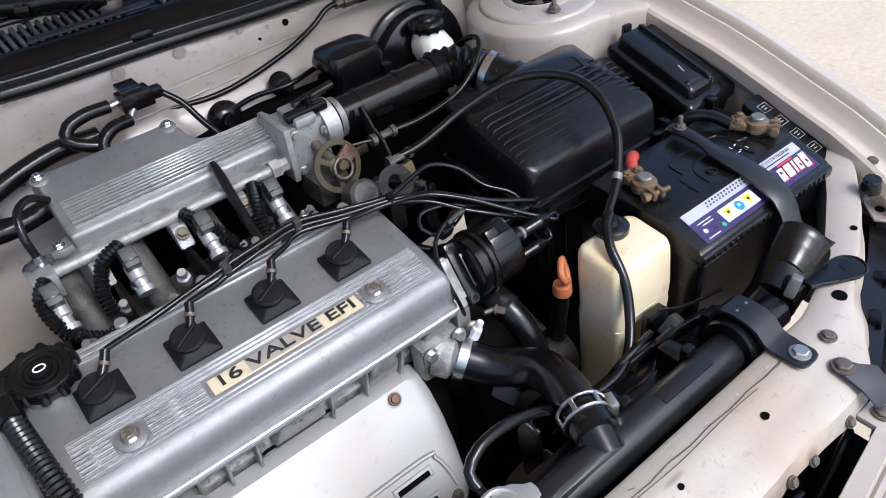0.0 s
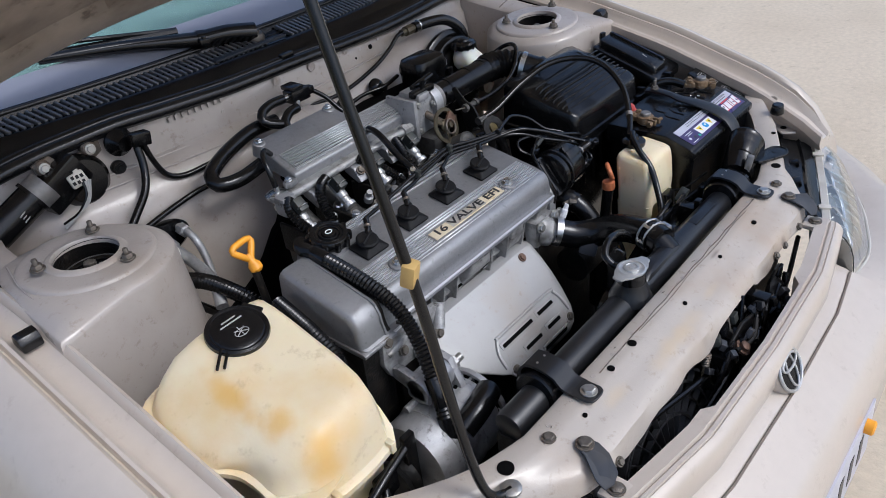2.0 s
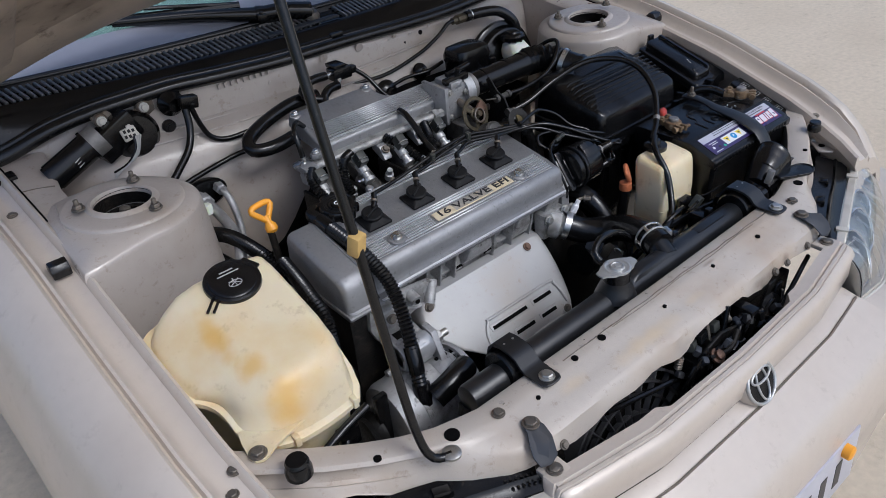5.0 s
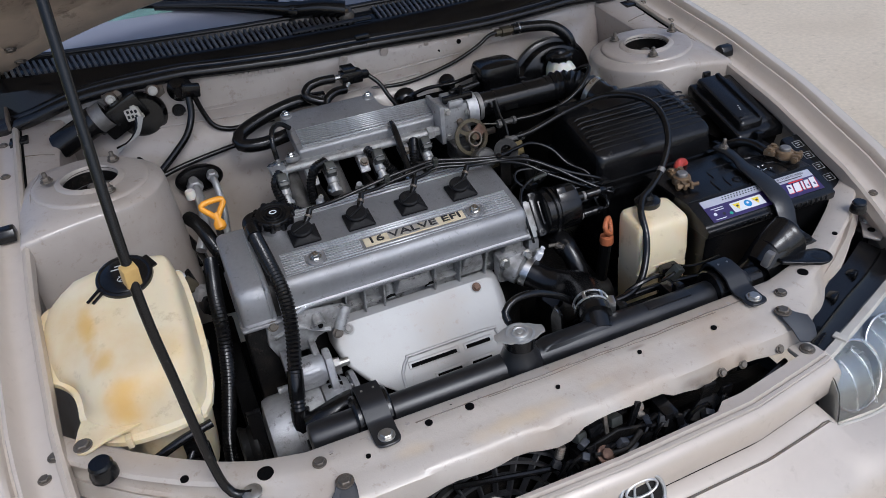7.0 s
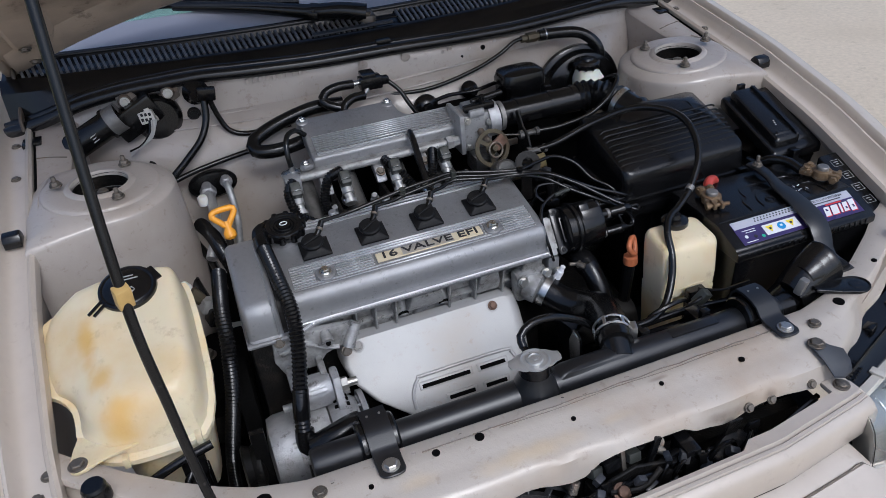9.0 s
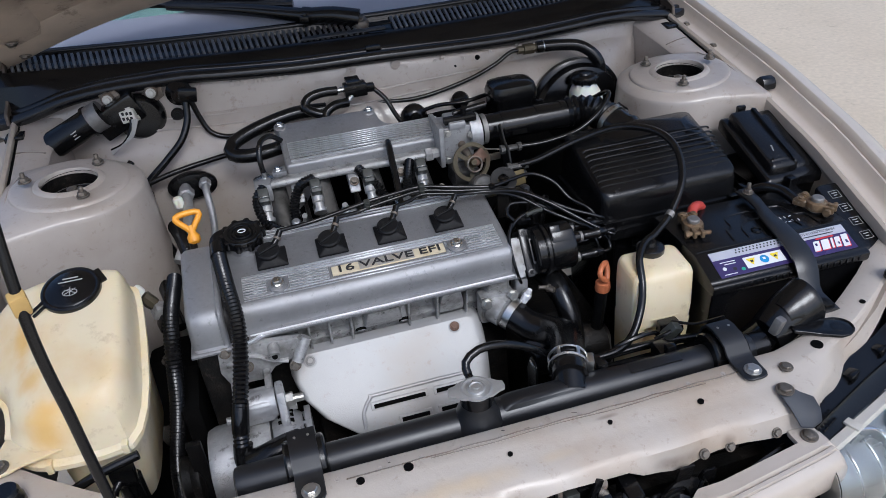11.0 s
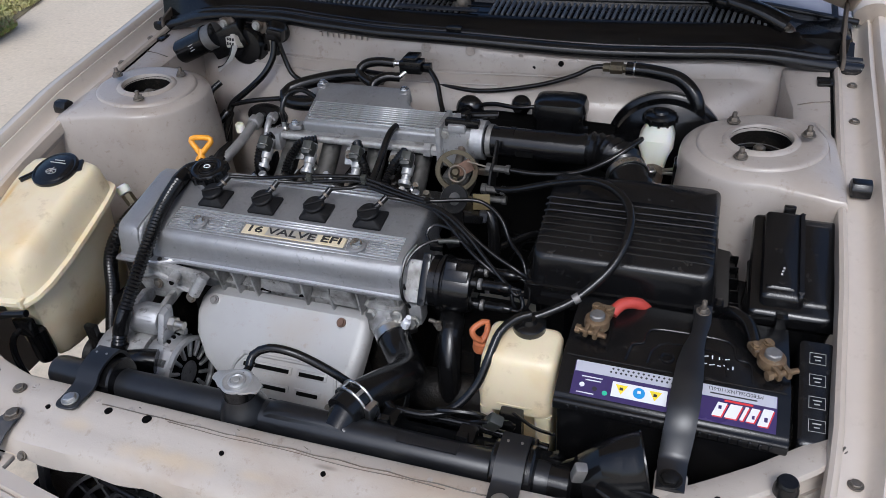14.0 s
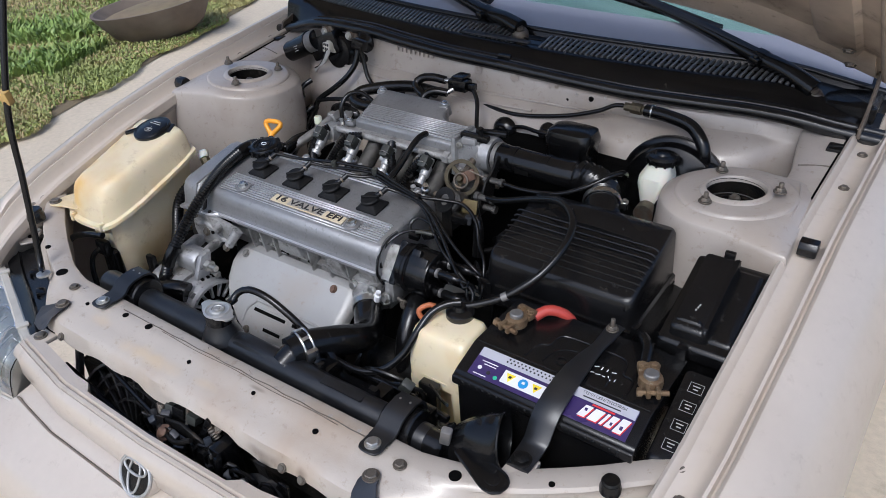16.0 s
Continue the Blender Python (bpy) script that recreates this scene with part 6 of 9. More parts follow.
# ---- radiator ----
RAD = thing("radiator", (0, -0.49, 0.27), "black radiator with tubular top tank", "radiator")
rx = Matrix.Translation((0, -0.4855, 0.6925)) @ pose(0, 0, 0, 0, 90, 0)
part("top_tank", lathe([(0.016, -0.347), (0.0195, -0.345), (0.021, -0.339), (0.021, -0.10), (0.022, -0.07), (0.022, 0.02), (0.0235, 0.06), (0.0235, 0.12), (0.0215, 0.16), (0.021, 0.338), (0.0195, 0.344), (0.016, 0.346)], rx, 32), TANK, RAD, "satin black round radiator top tank")
part("tank_end", lathe([(0.0195, 0.34), (0.0195, 0.366), (0.016, 0.37)], rx, 28), RUBBER, RAD)
part("core", box(-0.35, 0.35, -0.50, -0.47, 0.30, 0.68, 0.002), DARK, RAD, "dark radiator core")
part("tank_pad", obox((0.075, 0.016, 0.004), pose(0.20, -0.487, 0.7125), 0.0018), TANK, RAD)
rc = (-0.045, -0.489, 0.741)
part("neck_foot", lathe([(0.032, -0.04), (0.025, -0.022), (0.0205, -0.012), (0.0205, 0.0)], Matrix.Translation(rc), 24), TANK, RAD)
part("tank_shoulder", loft([rrect(0.045, -0.486, 0.15, 0.030, 0.012, 0.704), rrect(0.045, -0.486, 0.11, 0.024, 0.010, 0.7155), rrect(0.05, -0.486, 0.07, 0.014, 0.006, 0.719)]), TANK, RAD)
part("filler_neck", lathe([(0.021, -0.01), (0.0205, 0.006), (0.022, 0.008)], Matrix.Translation(rc), 24), BLACK, RAD)
part("neck_stub", rod((-0.045, -0.489, 0.745), (-0.046, -0.452, 0.748), 0.005, 10), BLACK, RAD)
bm = lathe([(0.020, 0.005), (0.0225, 0.0075), (0.0225, 0.0112), (0.0195, 0.0122), (0.0165, 0.0108), (0.0125, 0.0108), (0.0115, 0.0135), (0.009, 0.0142), (0.008, 0.0128), (0.0045, 0.0128), (0.004, 0.0142), (0.001, 0.0145)], Matrix.Translation(rc) @ Matrix.Scale(0.93, 4), 30)
CAPR = part("radiator_cap", bm, CAPM, RAD, "bright steel radiator cap")
for a in (-8, 172):
    part("cap_ear", prism([(0.008, -0.0195), (0.020, -0.017), (0.030, -0.010), (0.037, -0.008), (0.0385, 0.0), (0.037, 0.008), (0.030, 0.010), (0.020, 0.017), (0.008, 0.0195)], "z", 0.0075, 0.0110, 0.0012, 2), CAPM, CAPR).matrix_basis = Matrix.Translation(rc) @ pose(0, 0, 0, 0, 0, a) @ Matrix.Scale(0.92, 4)
for x in (-0.261, 0.303):
    w = 0.0165
    # a steel strap: upright at the back, flat over the cushion, down a slope to its bolted foot
    mid = [(-0.452, 0.670), (-0.453, 0.706), (-0.457, 0.723), (-0.465, 0.733), (-0.479, 0.7355), (-0.496, 0.734), (-0.508, 0.7295), (-0.517, 0.7205), (-0.524, 0.7175), (-0.536, 0.717)]
    rr = []
    for i, (y, z) in enumerate(mid):
        a, b = mid[max(0, i - 1)], mid[min(len(mid) - 1, i + 1)]
        n = Vector((0, -(b[1] - a[1]), b[0] - a[0])).normalized() * -0.0016
        ww = w
        c = Vector((x, y, z))
        rr.append([c + Vector((-ww, 0, 0)) - n * 1.6, c + Vector((-ww + 0.0015, 0, 0)) - n * 1.6, c + Vector((-ww + 0.003, 0, 0)) - n, c + Vector((ww - 0.003, 0, 0)) - n, c + Vector((ww - 0.0015, 0, 0)) - n * 1.6, c + Vector((ww, 0, 0)) - n * 1.6, c + Vector((ww, 0, 0)) + n, c + Vector((-ww, 0, 0)) + n])
    br = part("bracket", loft(rr), TANK, RAD, "black radiator mounting bracket")
    part("cushion", lathe([(0.0215, x - 0.025), (0.0285, x - 0.0245), (0.0305, x - 0.022), (0.0305, x + 0.022), (0.0285, x + 0.0245), (0.0215, x + 0.026)], Matrix.Translation((0, -0.4845, 0.6985)) @ pose(0, 0, 0, 0, 90, 0), 28), RUBBER, br, "black rubber cushion")
    part("bracket_foot", prism([(x - 0.0165, -0.530), (x - 0.0165, -0.555), (x - 0.013, -0.561), (x - 0.006, -0.563), (x + 0.006, -0.563), (x + 0.013, -0.561), (x + 0.0165, -0.555), (x + 0.0165, -0.530)], "z", 0.7152, 0.7188, 0.001, 1), TANK, br)
    bolt((x, -0.548, 0.719), br, 0.0082, 0.006, material=ZINC)
    for dx_ in (-0.008, 0.008):
        part("hole", disc((x + dx_, -0.479, 0.7374), 0.0016, (0, 0, 1), 0.0006, 10), ZINC, br)
SHR = thing("fan_shroud", (0.2, -0.44, 0.3), "black plastic radiator fan shroud", "fan shroud")
part("shroud", join(box(-0.05, 0.36, -0.462, -0.44, 0.30, 0.675, 0.004), box(0.12, 0.35, -0.46, -0.425, 0.655, 0.672, 0.004)), BLACK, SHR)
for x in (0.125, 0.225, 0.30):
    part("clip", join(box(x, x + 0.022, -0.463, -0.435, 0.672, 0.70, 0.002), box(x + 0.004, x + 0.018, -0.47, -0.46, 0.70, 0.715, 0.002)), BLACK, SHR)
part("motor", lathe([(0.045, 0), (0.045, 0.05), (0.03, 0.055)], pose(0.07, -0.44, 0.56, -90, 0, 0), 28), BLACK, SHR)
part("rib", box(-0.05, 0.36, -0.438, -0.434, 0.60, 0.61, 0.001), BLACK, SHR)

# ---- cooling hoses ----
OUT = thing("coolant_outlet", (0.07, -0.27, 0.64), "cast aluminium coolant outlet with sensor", "coolant outlet")
part("outlet", join(lathe([(0.026, 0), (0.026, 0.02), (0.02, 0.024), (0.0175, 0.05)], toward((0.055, -0.262, 0.688), (0.62, -0.72, -0.25)), 24), box(0.03, 0.085, -0.275, -0.25, 0.665, 0.715, 0.006)), ALU_ROUGH, OUT)
for x, z in ((0.04, 0.705), (0.08, 0.71)):
    bolt((x, -0.277, z), OUT, 0.007, 0.007, (0, -1, 0.2), ZINC)
part("sensor", lathe([(0.006, 0), (0.006, 0.014), (0.004, 0.016), (0.004, 0.024)], toward((0.095, -0.285, 0.70), (0.4, -0.2, 1)), 8), WHITE, OUT)
UH = thing("radiator_hose", (0.12, -0.36, 0.66), "thick black upper radiator hose with steel clamps", "hose")
up = [(0.075, -0.286, 0.682), (0.095, -0.310, 0.672), (0.116, -0.336, 0.674), (0.124, -0.368, 0.688), (0.112, -0.408, 0.705), (0.095, -0.450, 0.717), (0.086, -0.475, 0.716)]
part("hose", tube(up, 0.0235, 24), RUBBER, UH)
part("clamp", ring_clamp(Vector(up[0]), Vector(up[1]) - Vector(up[0]), 0.0242, 0.011), STEEL, UH, "steel hose clamp")
m_ = toward(Vector((0.093, -0.452, 0.7175)), Vector(up[6]) - Vector(up[5]))
cl = part("clamp", join(torus(0.0252, 0.0252, 0.0018, m_ @ pose(0, 0, -0.007), 28), torus(0.0252, 0.0252, 0.0018, m_ @ pose(0, 0, 0.007), 28), obox((0.01, 0.02, 0.018), m_ @ pose(0.0285, 0, 0), 0.002)), STEEL, UH, "steel spring clamp")
for a in range(0, 360, 60):
    part("clamp_bridge", obox((0.0025, 0.005, 0.014), m_ @ pose(0, 0, 0, 0, 0, a) @ pose(0.0252, 0, 0), 0.0006, 1), STEEL, cl)
part("inlet_neck", rod((0.09, -0.462, 0.714), (0.083, -0.488, 0.700), 0.0215, 20), BLACK, RAD)
LH = single("lower_hose", tube([(0.148, -0.215, 0.70), (0.156, -0.258, 0.699), (0.162, -0.287, 0.680), (0.166, -0.308, 0.645), (0.169, -0.314, 0.59), (0.17, -0.314, 0.48)], 0.0165, 20, ribs=0.0006, pitch=0.006), RUBBER, "black braided coolant hose below the distributor", "hose")
part("hose_end", tube([(0.1555, -0.252, 0.6995), (0.1595, -0.274, 0.691)], 0.0185, 20), RUBBER, LH)
single("overflow_hose", tube([(-0.046, -0.459, 0.748), (-0.045, -0.447, 0.757), (-0.025, -0.439, 0.766), (0.01, -0.435, 0.761), (0.05, -0.43, 0.738), (0.075, -0.425, 0.715), (0.10, -0.42, 0.695), (0.13, -0.425, 0.688), (0.175, -0.425, 0.688), (0.208, -0.412, 0.696), (0.232, -0.39, 0.722), (0.242, -0.372, 0.75), (0.25, -0.345, 0.773), (0.266, -0.325, 0.783), (0.283, -0.315, 0.786)], 0.0056, 12), RUBBER, "black overflow hose from radiator to reservoir", "hose")
single("vent_hose", tube([(0.155, -0.065, 0.810), (0.20, -0.075, 0.818), (0.27, -0.085, 0.845), (0.33, -0.11, 0.868), (0.372, -0.155, 0.872), (0.385, -0.20, 0.858), (0.372, -0.245, 0.828), (0.335, -0.28, 0.796), (0.305, -0.298, 0.782), (0.285, -0.308, 0.776)], 0.0058, 12), RUBBER, "black hose looping over the air cleaner", "hose")
single("hose_band", rod((0.337, -0.279, 0.797), (0.330, -0.283, 0.793), 0.0066, 12), LEAD, "small steel band on the looping hose", "clip")
single("throttle_cable", tube([(0.185, -0.04, 0.832), (0.23, -0.043, 0.832), (0.29, -0.04, 0.840), (0.335, -0.028, 0.860), (0.366, -0.004, 0.878), (0.374, 0.03, 0.870), (0.36, 0.07, 0.84), (0.33, 0.10, 0.82)], 0.0042, 10), RUBBER, "black throttle cable beside the intake duct", "cable")

# ---- intake duct, resonator ----
HOSE = thing("intake_hose", (0.25, 0.02, 0.8), "black intake duct with bellows and resonator", "duct")
part("duct", tube([(0.128, 0.024, 0.846), (0.30, 0.022, 0.846)], 0.0245, 28), BLACK, HOSE)
for x_ in (0.172, 0.236, 0.283):
    part("duct_band", tube([(x_, 0.0235, 0.846), (x_ + 0.008, 0.0235, 0.846)], 0.0258, 28, 1.0), BLACK, HOSE)
part("duct_clip", obox((0.028, 0.010, 0.005), pose(0.20, 0.0, 0.84, 75, 0, 0), 0.002), VOID, HOSE)
part("bellows", tube([(0.296, 0.022, 0.848), (0.325, 0.018, 0.848), (0.35, 0.0, 0.846), (0.364, -0.03, 0.838)], 0.0245, 22, ribs=0.0045, pitch=0.0105), RUBBER, HOSE)
part("cuff", tube([(0.358, -0.018, 0.841), (0.376, -0.056, 0.828)], 0.0285, 24), RUBBER, HOSE)
part("clamp", ring_clamp(Vector((0.362, -0.026, 0.838)), Vector((0.3, -0.75, -0.2)), 0.0295, 0.010), STEEL, HOSE, "steel worm clamp")
part("clamp", ring_clamp(Vector((0.140, 0.024, 0.846)), Vector((1, 0, 0)), 0.0252, 0.008), LEAD, HOSE, "steel worm clamp")
RES = part("resonator", loft([rrect(0.232, 0.13, 0.082, 0.062, 0.014, 0.79), rrect(0.232, 0.13, 0.085, 0.066, 0.015, 0.852), rrect(0.232, 0.13, 0.089, 0.070, 0.016, 0.856), rrect(0.232, 0.13, 0.089, 0.070, 0.016, 0.866), rrect(0.232, 0.13, 0.082, 0.063, 0.018, 0.880), rrect(0.232, 0.13, 0.064, 0.046, 0.016, 0.884)]), BLACK, HOSE, "black plastic resonator box")
part("resonator_neck", tube([(0.235, 0.10, 0.82), (0.24, 0.06, 0.83), (0.245, 0.03, 0.84)], 0.019, 16), BLACK, HOSE)
part("resonator_tab", box(0.268, 0.284, 0.094, 0.104, 0.83, 0.848, 0.002), BLACK, HOSE)

# ---- air cleaner ----
AIR = thing("air_cleaner", (0.38, -0.11, 0.5), "black plastic air cleaner box with ribbed lid", "air cleaner")
part("lower_case", loft([rrect(0.378, -0.125, 0.20, 0.14, 0.02, 0.50), rrect(0.378, -0.128, 0.236, 0.168, 0.02, 0.742), rrect(0.378, -0.128, 0.252, 0.184, 0.016, 0.745), rrect(0.378, -0.128, 0.252, 0.184, 0.016, 0.752)]), BLACK, AIR)
def lid_z(y, top):
    t = curve_at([(-0.216, 0.800), (-0.20, 0.808), (-0.118, 0.846), (-0.10, 0.850), (-0.04, 0.842)], y)
    return 0.753 + (t - 0.753) * top
rings = []
for inset, top in ((0.0, 0.0), (0.0, 0.1), (0.004, 0.13), (0.006, 0.60), (0.0075, 0.92), (0.010, 0.98), (0.0145, 1.0), (0.05, 1.0)):
    rings.append([(x, y, lid_z(y, top)) for x, y, _ in rrect(0.378, -0.128, 0.25 - 2 * inset, 0.182 - 2 * inset, 0.014, 0, 7)])
AL = part("lid", loft(rings), BLACK_FINE, AIR, "ribbed black lid")
for i in range(8):
    y = -0.191 + 0.0098 * i
    side_ = [(0.1150, 0.955), (0.1120, 0.985), (0.1055, 1.0)]
    path = [(0.378 - w, y, lid_z(y, k)) for w, k in side_] + [(0.378 + w, y, lid_z(y, 1.0)) for w in (-0.088, -0.06, 0.0, 0.06, 0.088)] + [(0.378 + w, y, lid_z(y, k)) for w, k in side_[::-1]]
    part("rib", tube(path, 0.0017, 8, 0.012), BLACK_FINE, AL)
part("outlet", lathe([(0.031, 0), (0.031, 0.04)], toward((0.382, -0.085, 0.815), (-0.12, 0.9, 0.35)), 24), BLACK, AIR)
hood_ = []
for k in range(7):
    t_ = k / 6
    cx_, cy_, w_, h_ = 0.375 + 0.012 * t_, -0.052 - 0.062 * t_, 0.064 + 0.13 * t_ ** 1.3, 0.850 + 0.008 * math.sin(math.pi * t_) - 0.004 * t_
    hood_.append([(cx_ - w_ / 2, cy_, 0.80), (cx_ - w_ / 2, cy_, h_ - 0.012), (cx_ - w_ / 2 + 0.008, cy_, h_ - 0.004), (cx_, cy_, h_), (cx_ + w_ / 2 - 0.008, cy_, h_ - 0.004), (cx_ + w_ / 2, cy_, h_ - 0.012), (cx_ + w_ / 2, cy_, 0.80)])
part("outlet_hood", loft(hood_), BLACK_FINE, AIR)
for x, y in ((0.265, -0.222), (0.49, -0.222)):
    part("latch", join(box(x - 0.012, x + 0.012, y - 0.004, y + 0.006, 0.735, 0.765, 0.002), rod((x - 0.012, y - 0.005, 0.765), (x + 0.012, y - 0.005, 0.765), 0.0016, 8)), BLACK, AIR)
part("case_flange", loft([rrect(0.392, -0.130, 0.270, 0.190, 0.012, 0.728), rrect(0.392, -0.130, 0.276, 0.196, 0.014, 0.736), rrect(0.388, -0.130, 0.266, 0.190, 0.014, 0.746)]), BLACK, AIR, "black plastic flange round the lower case")
for i in range(6):
    part("flange_fin", box(0.516, 0.534, -0.205 + 0.028 * i, -0.202 + 0.028 * i, 0.70, 0.744, 0.001), BLACK, AIR)
part("side_bracket", join(box(0.503, 0.538, -0.225, -0.03, 0.50, 0.722, 0.006), box(0.536, 0.552, -0.19, -0.05, 0.50, 0.70, 0.005), box(0.501, 0.512, -0.225, -0.208, 0.72, 0.775, 0.003)), BLACK, AIR, "black plastic side bracket")
for i in range(7):
    part("case_rib", box(0.275 + 0.033 * i, 0.278 + 0.033 * i, -0.222, -0.215, 0.66, 0.744, 0.001), BLACK, AIR)

# ---- fuse box, relay box ----
FUSE = thing("fuse_box", (0.59, -0.15, 0.66), "black plastic fuse box with stepped lid", "fuse box")
fz = lambda y: 0.800 + (y + 0.225) * 0.33
def slab(x0, x1, y0, y1, h, z0, r=0.006, name="lid"):
    cx, cy, w, d = (x0 + x1) / 2, (y0 + y1) / 2, x1 - x0, y1 - y0
    rr = []
    for ins, up in ((0, z0), (0, h - 0.006), (0.0015, h - 0.002), (0.006, h)):
        rr.append([(x, y, fz(y) + up) for x, y, _ in rrect(cx, cy, w - 2 * ins, d - 2 * ins, r, 0, 5)])
    return loft(rr)
part("base", loft([rrect(0.592, -0.155, 0.085, 0.135, 0.01, 0.66), rrect(0.592, -0.155, 0.095, 0.145, 0.01, 0.745), rrect(0.592, -0.155, 0.098, 0.148, 0.01, 0.755)]), BLACK, FUSE)
part("flange", slab(0.540, 0.645, -0.234, -0.080, -0.016, -0.034), BLACK, FUSE)
FL = part("lid", slab(0.552, 0.600, -0.223, -0.090, 0.0, -0.034), BLACK_FINE, FUSE, "black lid with raised step")
part("lid_step", slab(0.598, 0.636, -0.219, -0.092, -0.012, -0.034), BLACK_FINE, FUSE)
part("lid_ridge", slab(0.594, 0.601, -0.222, -0.091, 0.004, -0.03, 0.002), BLACK_FINE, FL)
part("lid_lip", slab(0.556, 0.592, -0.214, -0.205, 0.003, -0.004, 0.002), BLACK_FINE, FL)
for k in range(3):
    part("mark", obox((0.0022, 0.003, 0.0004), pose(0.575 + 0.0012 * k, -0.19 + 0.0045 * k, fz(-0.19 + 0.0045 * k) + 0.0003, 18, 0, 0)), CHALK, FL)
part("catch", box(0.572, 0.586, -0.246, -0.23, 0.755, 0.785, 0.002), BLACK, FUSE)
part("catch", box(0.575, 0.59, -0.086, -0.078, 0.81, 0.848, 0.002), BLACK, FUSE)
RELAY = thing("relay_box", (0.62, -0.335, 0.6), "narrow black relay box beside the battery", "relay box")
rz = lambda y: 0.781 + (y + 0.275) * 0.38
rr = []
for ins, up in ((0.002, -0.18), (0, -0.02), (0, -0.005), (0.002, -0.001), (0.006, 0)):
    rr.append([(x, y, rz(y) + up) for x, y, _ in rrect(0.617, -0.335, 0.042 - 2 * ins, 0.125 - 2 * ins, 0.006, 0, 5)])
RB = part("cover", loft(rr), BLACK_FINE, RELAY)
for k in range(4):
    y = -0.296 - 0.026 * k
    m = pose(0.617, y, rz(y) + 0.0006, 20.8, 0, 0)
    part("mark_frame", join(*[obox(s_, m @ pose(*p_), 0) for s_, p_ in (((0.017, 0.0005, 0.0006), (0, 0.007, 0)), ((0.017, 0.0005, 0.0006), (0, -0.007, 0)), ((0.0005, 0.0145, 0.0006), (0.0085, 0, 0)), ((0.0005, 0.0145, 0.0006), (-0.0085, 0, 0)))]), CHALK, RB)
    part("mark_bar", join(obox((0.009, 0.0014, 0.0005), m @ pose(0, 0.0025, 0)), obox((0.006, 0.0014, 0.0005), m @ pose(0, -0.002, 0))), CHALK, RB)

# ---- battery ----
BAT = thing("battery", (0.46, -0.327, 0.54), "black car battery with purple and silver label", "battery")
part("case", loft([rrect(0.46, -0.325, 0.240, 0.160, 0.006, 0.54), rrect(0.46, -0.325, 0.248, 0.170, 0.006, 0.725), rrect(0.46, -0.325, 0.248, 0.170, 0.006, 0.735)]), BLACK, BAT)
LIDP = [(-0.4135, 0.731), (-0.4150, 0.735), (-0.4150, 0.744), (-0.4130, 0.7465), (-0.4085, 0.7475), (-0.4060, 0.7505), (-0.3610, 0.7665), (-0.3570, 0.7675), (-0.2410, 0.7675), (-0.2370, 0.764), (-0.2355, 0.731)]
LID = part("lid", prism(LIDP, "x", 0.332, 0.588, 0.0022, 2), BLACK_FINE, BAT, "black lid with moulded outline and sloping front")
BZ = 0.7675
ol = [(0.405, -0.348), (0.41, -0.318), (0.422, -0.312), (0.425, -0.292), (0.44, -0.282), (0.51, -0.282), (0.525, -0.29), (0.53, -0.312), (0.545, -0.318), (0.548, -0.348)]
part("moulded_line", tube([(x, y, BZ + 0.0002) for x, y in ol], 0.0016, 8, 0.004), BLACK_FINE, LID)
ol = [(0.43, -0.345), (0.435, -0.32), (0.455, -0.305), (0.50, -0.305), (0.515, -0.318), (0.52, -0.345)]
part("moulded_line", tube([(x, y, BZ + 0.0002) for x, y in ol], 0.0014, 8, 0.004), BLACK_FINE, LID)
part("indicator", torus(0.007, 0.007, 0.0016, pose(0.452, -0.332, BZ + 0.0008), 24), BLACK, LID)
part("label_step", tube([(0.337, -0.3555, BZ + 0.0003), (0.583, -0.3555, BZ + 0.0003)], 0.0012, 8, 1), BLACK_FINE, LID)
for i in range(22):
    part("lid_notch", box(0.348 + 0.0105 * i, 0.352 + 0.0105 * i, -0.4165, -0.413, 0.736, 0.744, 0.0008, 1), BLACK_FINE, LID)
LABM = pose(0.462, -0.3835, 0.7585, 19.6, 0, 0)
LAB = part("label", obox((0.224, 0.044, 0.0008), LABM @ pose(0, 0, 0.0006), 0.0003, 1), PURPLE, BAT, "purple and silver battery label")
def on_label(x, y, up=0.0012):
    return LABM @ pose(x, y, up)
def lab(x, y, w, d, material, name="label_field", up=0.0012):
    return part(name, obox((w, d, 0.0004), on_label(x, y, up)), material, LAB)
lab(0, 0.0155, 0.222, 0.014, SILVER)
lab(-0.035, -0.006, 0.062, 0.019, WHITE)
for x, m_ in ((-0.055, YEL_PRINT), (-0.035, BLUE_PRINT), (-0.017, YEL_PRINT)):
    if m_ is YEL_PRINT:
        bm = prism([(-0.007, 0.006), (0.007, 0.006), (0, -0.006)], "z", 0, 0.0004)
    else:
        bm = lathe([(0.0068, 0), (0.0068, 0.0004)], None, 20)
    bm.transform(on_label(x, -0.006, 0.0016))
    part("label_mark", bm, m_, LAB)
    part("label_mark", obox((0.004, 0.0035, 0.0003), on_label(x, -0.005, 0.0021)), INK if m_ is YEL_PRINT else WHITE, LAB)
for x, y, m_ in ((-0.100, -0.008, WHITE), (-0.085, -0.011, INK), (-0.073, -0.014, GREEN_PRINT)):
    bm = lathe([(0.003, 0), (0.003, 0.0004)], None, 14)
    bm.transform(on_label(x, y))
    part("label_mark", bm, m_, LAB)
for x, y, w in ((-0.09, 0.003, 0.024), (-0.088, -0.001, 0.018), (-0.095, -0.018, 0.02)):
    lab(x, y, w, 0.0012, WHITE, "label_bar")
for i in range(14):
    for j in range(2):
        bm = lathe([(0.0014, 0), (0.0014, 0.0003)], None, 8)
        bm.transform(on_label(-0.07 + 0.0058 * i + 0.002 * j, 0.0145 + 0.0045 * j, 0.0016))
        part("label_dot", bm, INK, LAB)
